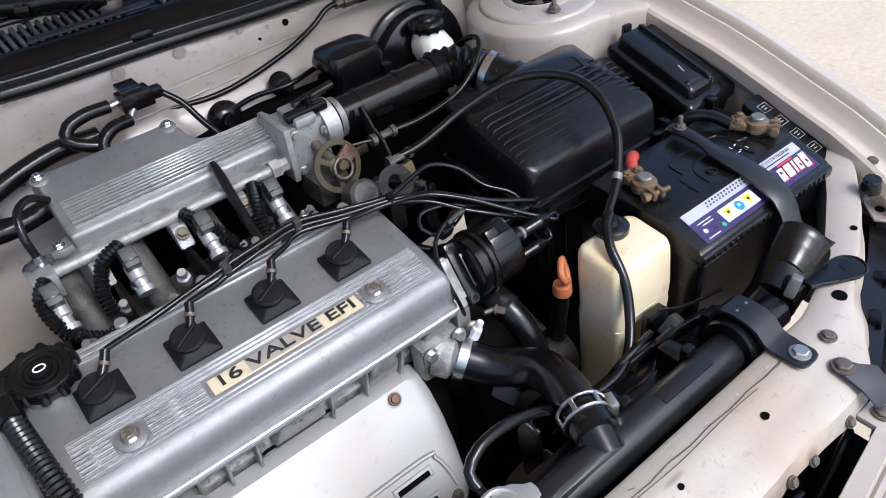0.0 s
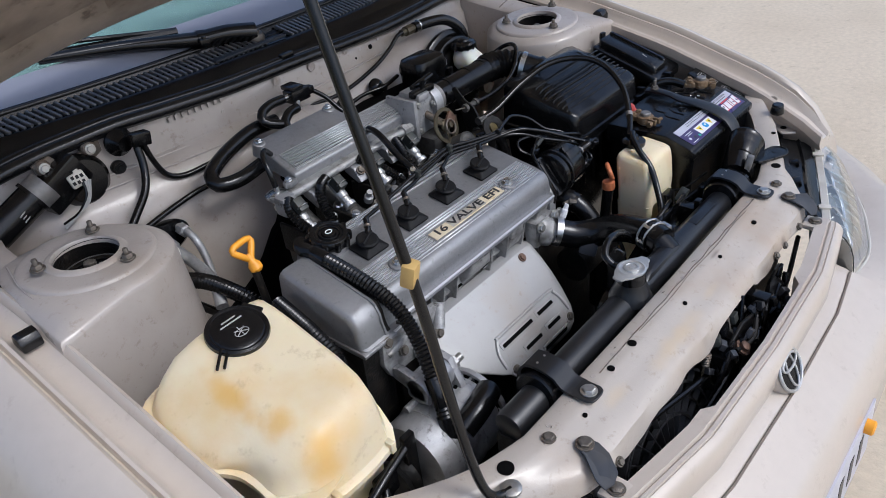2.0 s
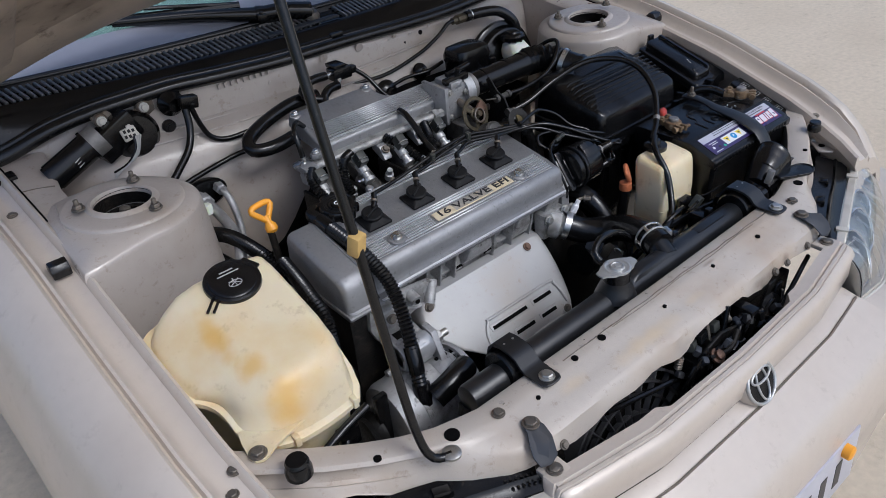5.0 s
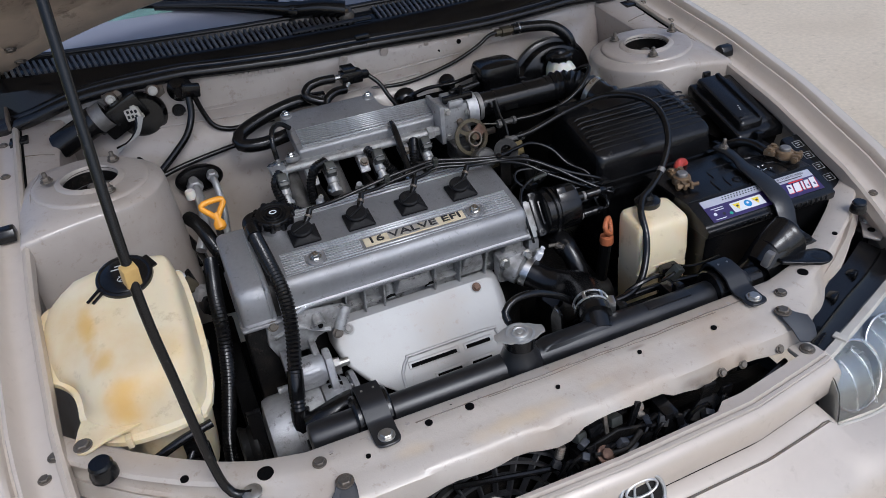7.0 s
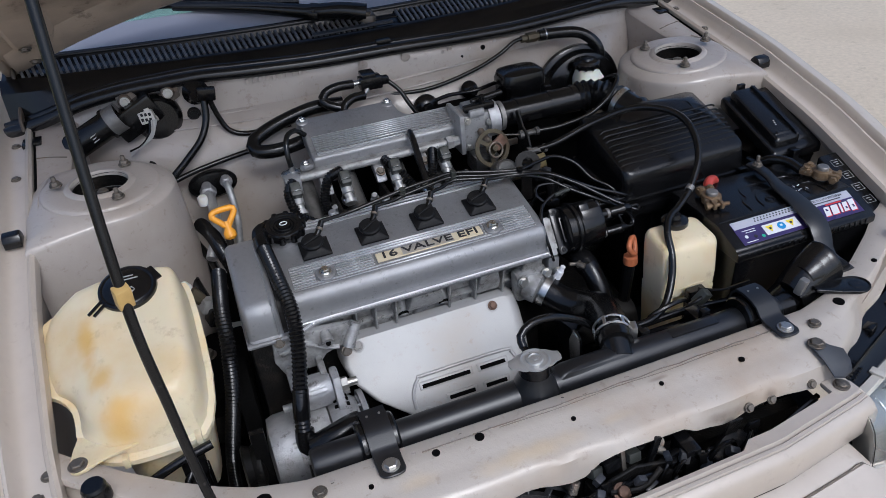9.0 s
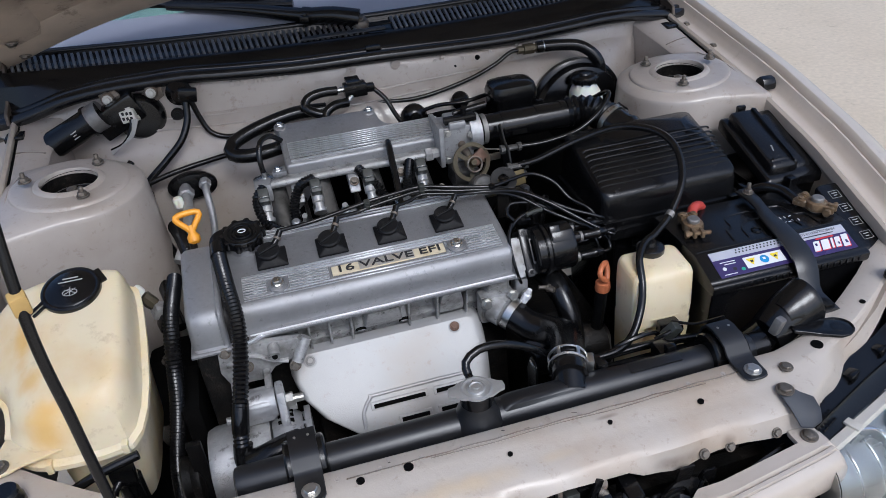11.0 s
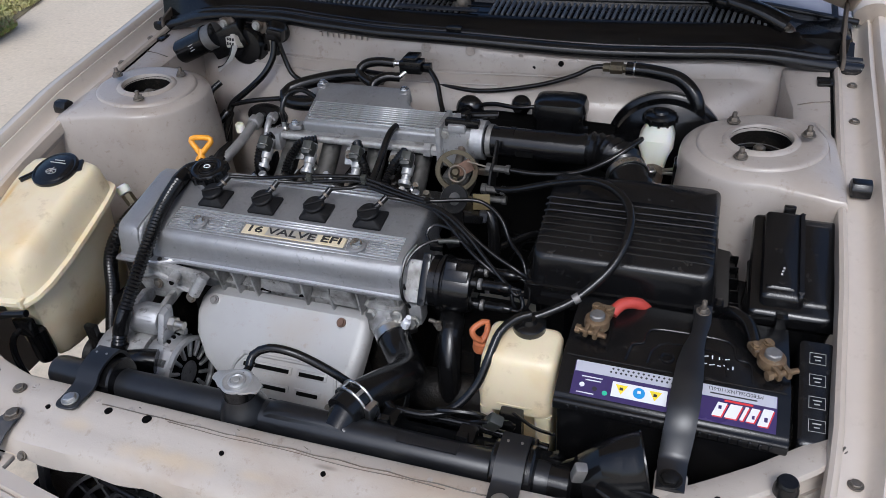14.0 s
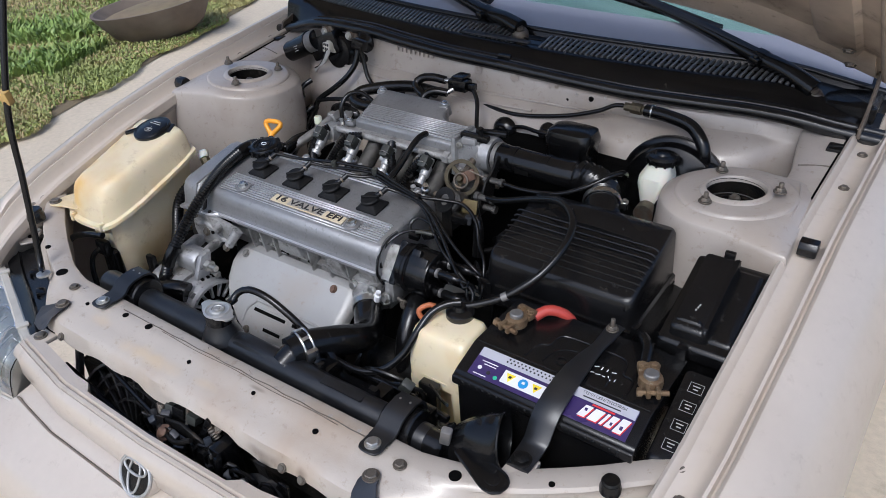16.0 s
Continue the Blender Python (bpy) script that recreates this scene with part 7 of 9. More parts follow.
letters("MF80D26L(NX110-5L)", 0.0062, on_label(0.068, 0.0185, 0.0016) @ pose(0, 0, 0, 0, 0, 180), INK, LAB, extrude=0.0001)
lab(0.066, 0.0128, 0.05, 0.0016, INK, "label_bar", 0.0016)
# wordmark as plain slanted shapes with a red shadow, seen upside down from the front
for i, (x, w, h) in enumerate(((0.1005, 0.0105, 0.0105), (0.0875, 0.0085, 0.0085), (0.0785, 0.0036, 0.0085), (0.0670, 0.0125, 0.0085), (0.0525, 0.0100, 0.0085))):
    for k, material in ((0, RED_PRINT), (1, WHITE)):
        o = 0.0012 * (1 - k)
        bm = prism([(-w / 2 - 0.003 + o, -h - o), (w / 2 - 0.003 + o, -h - o), (w / 2 + 0.003 + o, h - o), (-w / 2 + 0.003 + o, h - o)], "z", 0, 0.0003)
        bm.transform(on_label(x, -0.0055, 0.0010 + 0.0004 * k))
        part("wordmark_bar", bm, material, LAB)
    if i in (0, 1, 4):
        part("wordmark_gap", obox((w * 0.34, h * 0.5, 0.0003), on_label(x + 0.0004, -0.008 if i < 2 else -0.003, 0.0018)), PURPLE, LAB)
lab(0.072, 0.0060, 0.030, 0.0022, RED_PRINT, "label_bar", 0.0018)
lab(0.022, -0.006, 0.014, 0.017, WHITE)
lab(0.022, -0.006, 0.009, 0.010, RED_PRINT, "label_mark", 0.0016)
rnd = random.Random(3)
for i in range(11):
    part("chalk_stroke", obox((rnd.uniform(0.004, 0.009), 0.0014, 0.0003), pose(0.487 + 0.0055 * (i % 6) * 1.4, -0.330 + 0.013 * (i // 6), BZ + 0.0006, 0, 0, rnd.choice((0, 90, 60, -50, 20)))), WHITE, LID, "white marker stroke")
def terminal(x, y, ang, red):
    t = part("terminal_clamp", lathe([(0.010, -0.002), (0.0155, 0), (0.016, 0.006), (0.0148, 0.012), (0.0105, 0.0135)], pose(x, y, BZ + 0.004), 24), BRASS, BAT, "corroded brass battery clamp")
    part("post", lathe([(0.010, 0), (0.0095, 0.022), (0.008, 0.0235)], pose(x, y, BZ), 20), LEAD, BAT, "lead battery post")
    m = pose(x, y, BZ + 0.012, 0, 0, ang)
    part("clamp_ear", join(obox((0.019, 0.006, 0.011), m @ pose(0.019, 0.006, -0.002), 0.002), obox((0.019, 0.006, 0.011), m @ pose(0.019, -0.006, -0.002), 0.002)), BRASS, t)
    part("clamp_bolt", join(rod(m @ Vector((0.022, -0.020, -0.002)), m @ Vector((0.022, 0.019, -0.002)), 0.0034, 10), lathe([(0.006, 0), (0.006, 0.006)], toward(m @ Vector((0.022, -0.0135, -0.002)), m.to_3x3() @ Vector((0, -1, 0))), 6)), BRASS, t)
    part("cable_yoke", obox((0.021, 0.027, 0.010), m @ pose(-0.022, 0.0, -0.002), 0.003), BRASS, t)
    for s_ in (-1, 1):
        bolt(m @ Vector((-0.022, 0.008 * s_, 0.003)), t, 0.005, 0.005, material=BRASS)
terminal(0.363, -0.300, -100, True)
terminal(0.566, -0.315, -60, False)
single("positive_cable", tube([(0.378, -0.272, 0.772), (0.388, -0.258, 0.778), (0.402, -0.248, 0.776), (0.418, -0.238, 0.762), (0.426, -0.23, 0.72), (0.426, -0.228, 0.66)], 0.0078, 14), RED, "red positive battery cable", "cable")
single("negative_cable", tube([(0.548, -0.290, 0.776), (0.54, -0.262, 0.782), (0.52, -0.235, 0.775), (0.51, -0.225, 0.74), (0.52, -0.22, 0.66)], 0.008, 12), RUBBER, "black negative battery cable", "cable")
BAT.rotation_euler.z = -radians(0.8)
HD = thing("battery_clamp", (0.486, -0.33, 0.70), "black steel strap holding the battery down", "bracket")
def strap(pts, w, th=0.003):
    rings = []
    for (x, y, z), ww in zip(pts, w):
        rings.append((x, y, z, ww))
    out = []
    for i, (x, y, z, ww) in enumerate(rings):
        a, b = rings[max(0, i - 1)], rings[min(len(rings) - 1, i + 1)]
        t = Vector((0, b[1] - a[1], b[2] - a[2])).normalized()
        n = Vector((0, -t.z, t.y))
        c = Vector((x, y, z))
        out.append([c + Vector((-ww / 2, 0, 0)), c + Vector((-ww / 2, 0, 0)) - n * th * -1, c + Vector((-ww / 4, 0, 0)) + n * th * 1.8, c + Vector((ww / 4, 0, 0)) + n * th * 1.8, c + Vector((ww / 2, 0, 0)) + n * th, c + Vector((ww / 2, 0, 0))])
    return loft(out)
part("strap", strap([(0.487, -0.240, 0.778), (0.487, -0.27, 0.779), (0.4845, -0.292, 0.777), (0.480, -0.315, 0.774), (0.478, -0.345, 0.773), (0.477, -0.372, 0.770), (0.476, -0.395, 0.764), (0.475, -0.412, 0.756), (0.474, -0.424, 0.743), (0.473, -0.434, 0.724), (0.472, -0.445, 0.717), (0.472, -0.482, 0.715)][::-1], [0.030, 0.032, 0.033, 0.034, 0.034, 0.034, 0.033, 0.031, 0.024, 0.018, 0.021, 0.022]), TANK, HD)
bolt((0.487, -0.255, 0.784), HD, 0.0065, 0.007, material=OLDBOLT, stud=0.010)
bolt((0.471, -0.470, 0.720), HD, 0.010, 0.006, material=DARK)
part("foot", box(0.455, 0.49, -0.50, -0.455, 0.706, 0.714, 0.002), RUSTY, HD)
single("battery_tray", box(0.33, 0.60, -0.425, -0.235, 0.525, 0.54, 0.004), DARK, "black steel battery tray", "tray")

# ---- fan motor and plugs behind the radiator ----
FANM = thing("radiator_fan", (0.21, -0.41, 0.5), "black radiator fan motor with shroud arms", "fan")
part("motor", lathe([(0.044, 0.0), (0.046, 0.004), (0.046, 0.05), (0.040, 0.058), (0.016, 0.06), (0.014, 0.068)], pose(0.21, -0.44, 0.575, -90, 0, 0), 32), BLACK, FANM)
for k in range(4):
    a = radians(35 + 90 * k)
    part("shroud_arm", obox((0.13, 0.012, 0.016), pose(0.21, -0.432, 0.575, 0, 0, 0) @ pose(0, 0, 0, 0, -math.degrees(a), 0) @ pose(0.105, 0, 0), 0.003), BLACK, FANM)
part("shroud_lip", tube([(0.08, -0.425, 0.668), (0.15, -0.418, 0.676), (0.24, -0.418, 0.678), (0.33, -0.424, 0.672)], 0.006, 10), BLACK, FANM)
part("cable", tube([(0.235, -0.405, 0.60), (0.26, -0.40, 0.655), (0.245, -0.412, 0.692), (0.21, -0.42, 0.70), (0.18, -0.418, 0.688), (0.175, -0.41, 0.66)], 0.0038, 8), RUBBER, FANM)
part("cable", tube([(0.26, -0.41, 0.64), (0.285, -0.415, 0.69), (0.262, -0.43, 0.706), (0.235, -0.428, 0.695)], 0.003, 8), RUBBER, FANM)
part("plug", obox((0.018, 0.014, 0.026), pose(0.262, -0.425, 0.70, 20, 30, 10), 0.003), CONN, FANM)
PLG = thing("sensor_plug", (0.115, -0.33, 0.64), "dark grey sensor plug beside the thermostat hose", "connector")
part("plug_body", obox((0.022, 0.03, 0.024), pose(0.098, -0.335, 0.652, 15, 20, 30), 0.004), SLATE, PLG)
part("plug_collar", lathe([(0.008, 0), (0.009, 0.004), (0.009, 0.016)], toward((0.104, -0.345, 0.66), (0.5, -0.5, 0.6)), 14), BLACK, PLG)
part("plug_wire", tube([(0.108, -0.35, 0.668), (0.125, -0.36, 0.672), (0.13, -0.38, 0.655), (0.12, -0.395, 0.62)], 0.0035, 8), RUBBER, PLG)
BRK = thing("hose_bracket", (0.065, -0.405, 0.66), "black steel bracket beside the upper hose", "bracket")
part("bracket_plate", prism([(-0.43, 0.60), (-0.40, 0.60), (-0.392, 0.67), (-0.405, 0.70), (-0.425, 0.695)], "x", 0.058, 0.062, 0.001, 1), BLACK, BRK)
part("clip", torus(0.008, 0.008, 0.0012, pose(0.058, -0.415, 0.692, 0, 70, 0), 20, 6), STEEL, BRK)

# ---- air intake snorkel and flap ----
SN = thing("intake_snorkel", (0.41, -0.46, 0.62), "glossy black air intake snorkel mouth", "duct")
n_ax = Vector((0.90, 0.22, 0.16)).normalized()
l_ax = Vector((-0.16, 0.56, 0.8))
l_ax = (l_ax - n_ax * l_ax.dot(n_ax)).normalized()
w_ax = n_ax.cross(l_ax)
rings = []
for t in range(9):
    k = t / 8
    c0 = Vector((0.378, -0.474, 0.692)).lerp(Vector((0.441, -0.464, 0.730)), k) + Vector((0, 0, 0.006 * math.sin(math.pi * k)))
    a_, b_ = 0.029 + 0.0055 * k ** 0.7, 0.025 + 0.004 * k ** 0.7
    rings.append([c0 + l_ax * a_ * math.sin(a) + w_ax * b_ * math.cos(a) for a in (2 * math.pi * i / 28 for i in range(28))])
mouth = [[c0 + (p - c0) * f + n_ax * d for p in rings[-1]] for f, d in ((1.03, 0.001), (1.03, 0.003), (0.93, 0.003), (0.90, -0.004), (0.80, -0.03), (0.6, -0.045))]
part("snorkel", loft(rings + mouth), BLACK, SN)
part("snorkel_neck", tube([(0.386, -0.470, 0.70), (0.362, -0.462, 0.66), (0.35, -0.445, 0.56)], 0.0245, 18), BLACK, SN)
FLAP = thing("rubber_flap", (0.44, -0.51, 0.715), "black rubber flap lying on the radiator support", "flap")
fp = [(0.396, -0.505), (0.397, -0.497), (0.404, -0.493), (0.412, -0.497), (0.424, -0.494), (0.445, -0.494), (0.462, -0.497), (0.472, -0.503), (0.477, -0.513), (0.474, -0.524), (0.465, -0.531), (0.452, -0.531), (0.430, -0.520), (0.408, -0.510)]
bm = prism(fp, "z", 0.7125, 0.7185, 0.0022, 3)
for v in bm.verts:
    v.co.z += max(0, 0.43 - v.co.x) * 0.12
part("flap", bm, RUBBER, FLAP)
part("flap_rim", tube([(x, y, 0.7182 + max(0, 0.43 - x) * 0.12) for x, y in fp[4:13]], 0.0016, 8, 0.004), RUBBER, FLAP)
part("dimple", lathe([(0.010, 0), (0.009, 0.002)], pose(0.457, -0.514, 0.7178), 18), BLACK_FINE, FLAP)

# ---- washer tank ----
WASH = thing("washer_tank", (-0.53, -0.29, 0.45), "yellowed translucent washer fluid tank with black cap", "fluid tank")
OUTL = [(-0.441, -0.402), (-0.50, -0.412), (-0.572, -0.408), (-0.606, -0.376), (-0.604, -0.330), (-0.616, -0.309), (-0.638, -0.296), (-0.644, -0.205), (-0.612, -0.183), (-0.455, -0.180), (-0.440, -0.205)]
seam = lambda x, y: 0.728 + (y + 0.395) * 0.36
TOPL = [(-0.443, -0.398), (-0.50, -0.410), (-0.564, -0.403), (-0.596, -0.374), (-0.603, -0.338), (-0.616, -0.316), (-0.632, -0.297), (-0.640, -0.207), (-0.610, -0.186), (-0.457, -0.183), (-0.443, -0.206)]
soft_min = lambda a, b: -math.log(math.exp(-170 * a) + math.exp(-170 * b)) / 170
def top_(x, y):
    """A plateau sloping to the front, with a flank falling away from a slanting ridge, and a steep front."""
    flat = 0.847 + (y + 0.224) * 0.27
    d = (x + 0.575) * 0.985 + (y + 0.19) * 0.174
    return max(soft_min(soft_min(flat, flat + 0.003 + 0.78 * d), 0.780 + (y + 0.404) * 1.2), seam(x, y) + 0.012)


low = [(-0.447, -0.392), (-0.50, -0.398), (-0.545, -0.394), (-0.57, -0.36), (-0.59, -0.32), (-0.60, -0.29), (-0.62, -0.265), (-0.625, -0.21), (-0.60, -0.19), (-0.46, -0.19), (-0.448, -0.21)]
part("lower_tank", loft([soft_ring(low, lambda x, y: 0.590, 0.040), soft_ring(low, lambda x, y: 0.592, 0.022), soft_ring(low, lambda x, y: 0.602, 0.014), soft_ring(low, lambda x, y: seam(x, y) - 0.06, 0.006), soft_ring(low, lambda x, y: seam(x, y) + 0.002)]), YELLOW, WASH)
body = []
for ins, f in ((0.003, 0.0), (0.003, 0.25), (0.004, 0.5), (0.006, 0.70), (0.009, 0.84), (0.013, 0.93), (0.019, 0.98), (0.027, 1.0), (0.045, 1.0), (0.07, 1.0), (0.11, 1.0)):
    g = min(1.0, f * 2.2)
    plan = [(a[0] + (b[0] - a[0]) * g, a[1] + (b[1] - a[1]) * g) for a, b in zip(OUTL, TOPL)]
    body.append([(x, y, seam(x, y) + (top_(x, y) - seam(x, y)) * f) for x, y, _ in soft_ring(plan, seam, ins)])
part("upper_tank", loft(body), YELLOW, WASH)
part("seam", loft([soft_ring(OUTL, lambda x, y: seam(x, y) - 0.005, -0.003), soft_ring(OUTL, lambda x, y: seam(x, y) - 0.004, -0.005), soft_ring(OUTL, lambda x, y: seam(x, y) + 0.003, -0.005), soft_ring(OUTL, lambda x, y: seam(x, y) + 0.004, -0.002)]), YELLOW, WASH, "moulded seam round the tank")
tab = part("mount_tab", prism([(-0.535, -0.405), (-0.570, -0.398), (-0.606, -0.362), (-0.612, -0.385), (-0.616, -0.412), (-0.613, -0.422), (-0.605, -0.426), (-0.596, -0.424), (-0.580, -0.416)], "z", 0.7385, 0.7425, 0.0015), YELLOW, WASH)
bolt((-0.605, -0.413, 0.7425), tab, 0.0085, 0.006, material=OLDBOLT)
for x, y in ((-0.468, -0.409), (-0.555, -0.411)):
    part("lug", box(x - 0.004, x + 0.004, y - 0.006, y + 0.006, seam(x, y) - 0.006, seam(x, y) + 0.010, 0.002), YELLOW, WASH)
cm = pose(-0.513, -0.226, 0.8435, 15, 0, 0) @ Matrix.Scale(0.9, 4)
WC = part("cap", lathe([(0.036, -0.006), (0.041, -0.002), (0.0425, 0.004), (0.0415, 0.008), (0.038, 0.0095), (0.035, 0.0085), (0.033, 0.010), (0.010, 0.0108)], cm, 40), BLACK_FINE, WASH, "black washer tank cap with printed symbol")
part("cap_tab", join(obox((0.032, 0.004, 0.004), cm @ pose(-0.046, -0.022, 0.006, 0, -6, 42), 0.0015), obox((0.028, 0.004, 0.004), cm @ pose(-0.040, -0.028, 0.006, 0, -6, 42), 0.0015)), BLACK_FINE, WC)
part("cap_tongue", obox((0.022, 0.030, 0.006), cm @ pose(0.034, 0.016, 0.003, 0, 0, 26), 0.0028), BLACK_FINE, WC)
part("cap_symbol", join(torus(0.010, 0.006, 0.0006, cm @ pose(0.0, -0.010, 0.0112), 24, 6), *[obox((0.018, 0.0012, 0.0004), cm @ pose(0, 0.0 - 0.008, 0.0112, 0, 0, a_)) for a_ in (30, -30, 90)]), CHALK, WC)
for y, w in ((0.012, 0.034), (0.018, 0.022)):
    part("cap_print", obox((w, 0.0022, 0.0004), cm @ pose(0, y, 0.0112)), CHALK, WC)
PUMP = thing("washer_pump", (-0.50, -0.40, 0.62), "black washer pump and hose under the tank", "pump")
part("pump_body", lathe([(0.014, 0), (0.016, 0.01), (0.016, 0.06), (0.012, 0.065)], pose(-0.485, -0.395, 0.60), 18), BLACK, PUMP)
part("pump_plug", box(-0.50, -0.47, -0.415, -0.40, 0.66, 0.69, 0.003), BLACK, PUMP)
part("pump_hose", tube([(-0.456, -0.418, 0.715), (-0.50, -0.425, 0.708), (-0.545, -0.43, 0.69), (-0.58, -0.43, 0.66)], 0.006, 10), RUBBER, PUMP)
part("pump_wire", tube([(-0.48, -0.40, 0.68), (-0.50, -0.425, 0.66), (-0.49, -0.44, 0.62), (-0.47, -0.44, 0.56)], 0.005, 10), RUBBER, PUMP)

# ---- coolant reservoir ----
COOL = thing("coolant_reservoir", (0.275, -0.34, 0.52), "yellowed translucent coolant reservoir with notched foot", "fluid tank")
part("tank", loft([rrect(0.277, -0.347, 0.094, 0.064, 0.010, 0.672), rrect(0.277, -0.347, 0.097, 0.067, 0.012, 0.70), rrect(0.278, -0.343, 0.096, 0.068, 0.012, 0.735, 5, (0, 0.06)), rrect(0.279, -0.341, 0.095, 0.067, 0.012, 0.751, 5, (0, 0.10)), rrect(0.279, -0.341, 0.091, 0.063, 0.012, 0.758, 5, (0, 0.12)), rrect(0.279, -0.341, 0.083, 0.055, 0.011, 0.7615, 5, (0, 0.12)), rrect(0.279, -0.337, 0.055, 0.04, 0.012, 0.763, 5, (0, 0.12))]), YELLOW, COOL)
part("back", loft([rrect(0.277, -0.328, 0.08, 0.026, 0.008, 0.52), rrect(0.277, -0.328, 0.094, 0.03, 0.010, 0.673)]), YELLOW, COOL)
part("leg", loft([rrect(0.24, -0.345, 0.012, 0.05, 0.005, 0.54), rrect(0.2405, -0.347, 0.021, 0.064, 0.006, 0.673)]), YELLOW, COOL)
part("leg", loft([rrect(0.316, -0.345, 0.010, 0.05, 0.004, 0.52), rrect(0.3125, -0.347, 0.023, 0.064, 0.006, 0.673)]), YELLOW, COOL)
part("cap", lathe([(0.019, 0.0), (0.021, 0.003), (0.021, 0.010), (0.017, 0.013), (0.010, 0.014), (0.008, 0.020)], pose(0.282, -0.318, 0.762), 24), RUBBER, COOL, "black rubber reservoir cap")
part("bracket", box(0.262, 0.292, -0.40, -0.385, 0.60, 0.69, 0.003), BLACK, COOL, "black steel bracket")
part("level_mark", box(0.255, 0.30, -0.3816, -0.3806, 0.686, 0.688), YELLOW, COOL)
SW = thing("sensor_lead", (0.34, -0.43, 0.70), "grey plug hanging on a thin wire", "wire")
part("wire", tube([(0.28, -0.395, 0.69), (0.31, -0.41, 0.688), (0.338, -0.435, 0.712)], 0.0022, 8), RUBBER, SW)
part("plug", obox((0.014, 0.012, 0.026), pose(0.377, -0.494, 0.728, 10, 10, 20), 0.003), LEAD, SW)

# ---- dipsticks ----
DY = thing("oil_dipstick", (-0.371, -0.043, 0.6), "orange-yellow oil dipstick handle", "dipstick")
dmx = pose(-0.371, -0.043, 0.815, 62, 0, 10)
tri_ = [dmx @ Vector(p) for p in ((0.0, -0.016, 0), (-0.010, -0.004, 0), (-0.0185, 0.007, 0), (-0.013, 0.013, 0), (0.013, 0.013, 0), (0.0185, 0.007, 0), (0.010, -0.004, 0), (0.0, -0.016, 0))]
part("handle", tube(tri_, 0.005, 12), ORANGE, DY, "orange loop handle")
part("collar", lathe([(0.006, 0), (0.010, 0.004), (0.010, 0.012), (0.006, 0.018), (0.006, 0.03)], toward(dmx @ Vector((0, -0.036, 0)), dmx.to_3x3() @ Vector((0, 1, 0))), 14), ORANGE, DY)
part("tube", rod((-0.372, -0.058, 0.785), (-0.375, -0.10, 0.55), 0.006, 10), DARK, DY)
DR = thing("transmission_dipstick", (0.21, -0.32, 0.55), "faded red transmission dipstick loop", "dipstick")
dmr = pose(0.214, -0.309, 0.738, 70, 0, 38)
part("handle", tube([dmr @ (Vector(p) * 0.72 - Vector((0, 0.006, 0))) for p in ((0, -0.012, 0), (-0.013, 0.0, 0), (-0.015, 0.014, 0), (0, 0.022, 0), (0.016, 0.022, 0), (0.012, 0.002, 0), (0, -0.012, 0))], 0.0042, 10), REDBROWN, DR)
part("collar", lathe([(0.011, 0), (0.012, 0.004), (0.011, 0.014), (0.006, 0.016)], pose(0.214, -0.307, 0.704), 16), REDBROWN, DR)
part("tube", rod((0.214, -0.307, 0.706), (0.205, -0.295, 0.52), 0.010, 14), BLACK, DR)

# ---- brakes ----
BRAKE = thing("brake_booster", (0.42, 0.2, 0.66), "black brake booster with milky fluid reservoir", "brake booster")
part("booster", lathe([(0.095, -0.02), (0.118, 0.0), (0.121, 0.006), (0.121, 0.016), (0.116, 0.020), (0.110, 0.022), (0.104, 0.04), (0.075, 0.055), (0.03, 0.06)], toward((0.402, 0.216, 0.772), (0, -1, 0.06)) @ Matrix.Scale(0.83, 4), 48), BLACK, BRAKE)
part("master_cylinder", tube([(0.392, 0.21, 0.778), (0.392, 0.09, 0.77)], 0.018, 16), OLDBOLT, BRAKE)
part("reservoir", loft([rrect(0.392, 0.135, 0.036, 0.05, 0.012, 0.778), rrect(0.392, 0.135, 0.044, 0.058, 0.014, 0.800), rrect(0.392, 0.14, 0.056, 0.060, 0.016, 0.812), rrect(0.392, 0.142, 0.056, 0.060, 0.018, 0.826), rrect(0.393, 0.15, 0.044, 0.046, 0.018, 0.840), rrect(0.393, 0.152, 0.04, 0.04, 0.018, 0.846)]), MILKY, BRAKE, "milky plastic brake fluid reservoir")
bc = part("cap", lathe([(0.024, 0), (0.0275, 0.003), (0.0275, 0.011), (0.024, 0.015), (0.014, 0.0165), (0.012, 0.020), (0.004, 0.0205)], pose(0.393, 0.154, 0.844), 28), BLACK, BRAKE, "ribbed black cap")
for i in range(12):
    a = 2 * math.pi * i / 12
    part("grip", box(-0.0015, 0.0015, -0.002, 0.002, 0.0, 0.012, 0.0006, 1), BLACK, bc).matrix_basis = pose(0.393 + 0.0272 * math.cos(a), 0.154 + 0.0272 * math.sin(a), 0.844, 0, 0, math.degrees(a))
PB = thing("proportioning_valve", (0.44, 0.06, 0.74), "black relay block beside the brake reservoir", "valve")
part("block", join(box(0.425, 0.455, 0.04, 0.075, 0.78, 0.825, 0.003), box(0.43, 0.45, 0.036, 0.06, 0.74, 0.78, 0.003)), BLACK, PB)
for k in range(2):
    single("brake_pipe", tube([(0.41, 0.10 + 0.01 * k, 0.778), (0.44, 0.08, 0.79 + 0.01 * k), (0.46, 0.10, 0.78), (0.475, 0.14, 0.74)], 0.003, 8), ZINC, "thin steel brake pipe", "pipe", "brake pipes")
fy = firewall_y
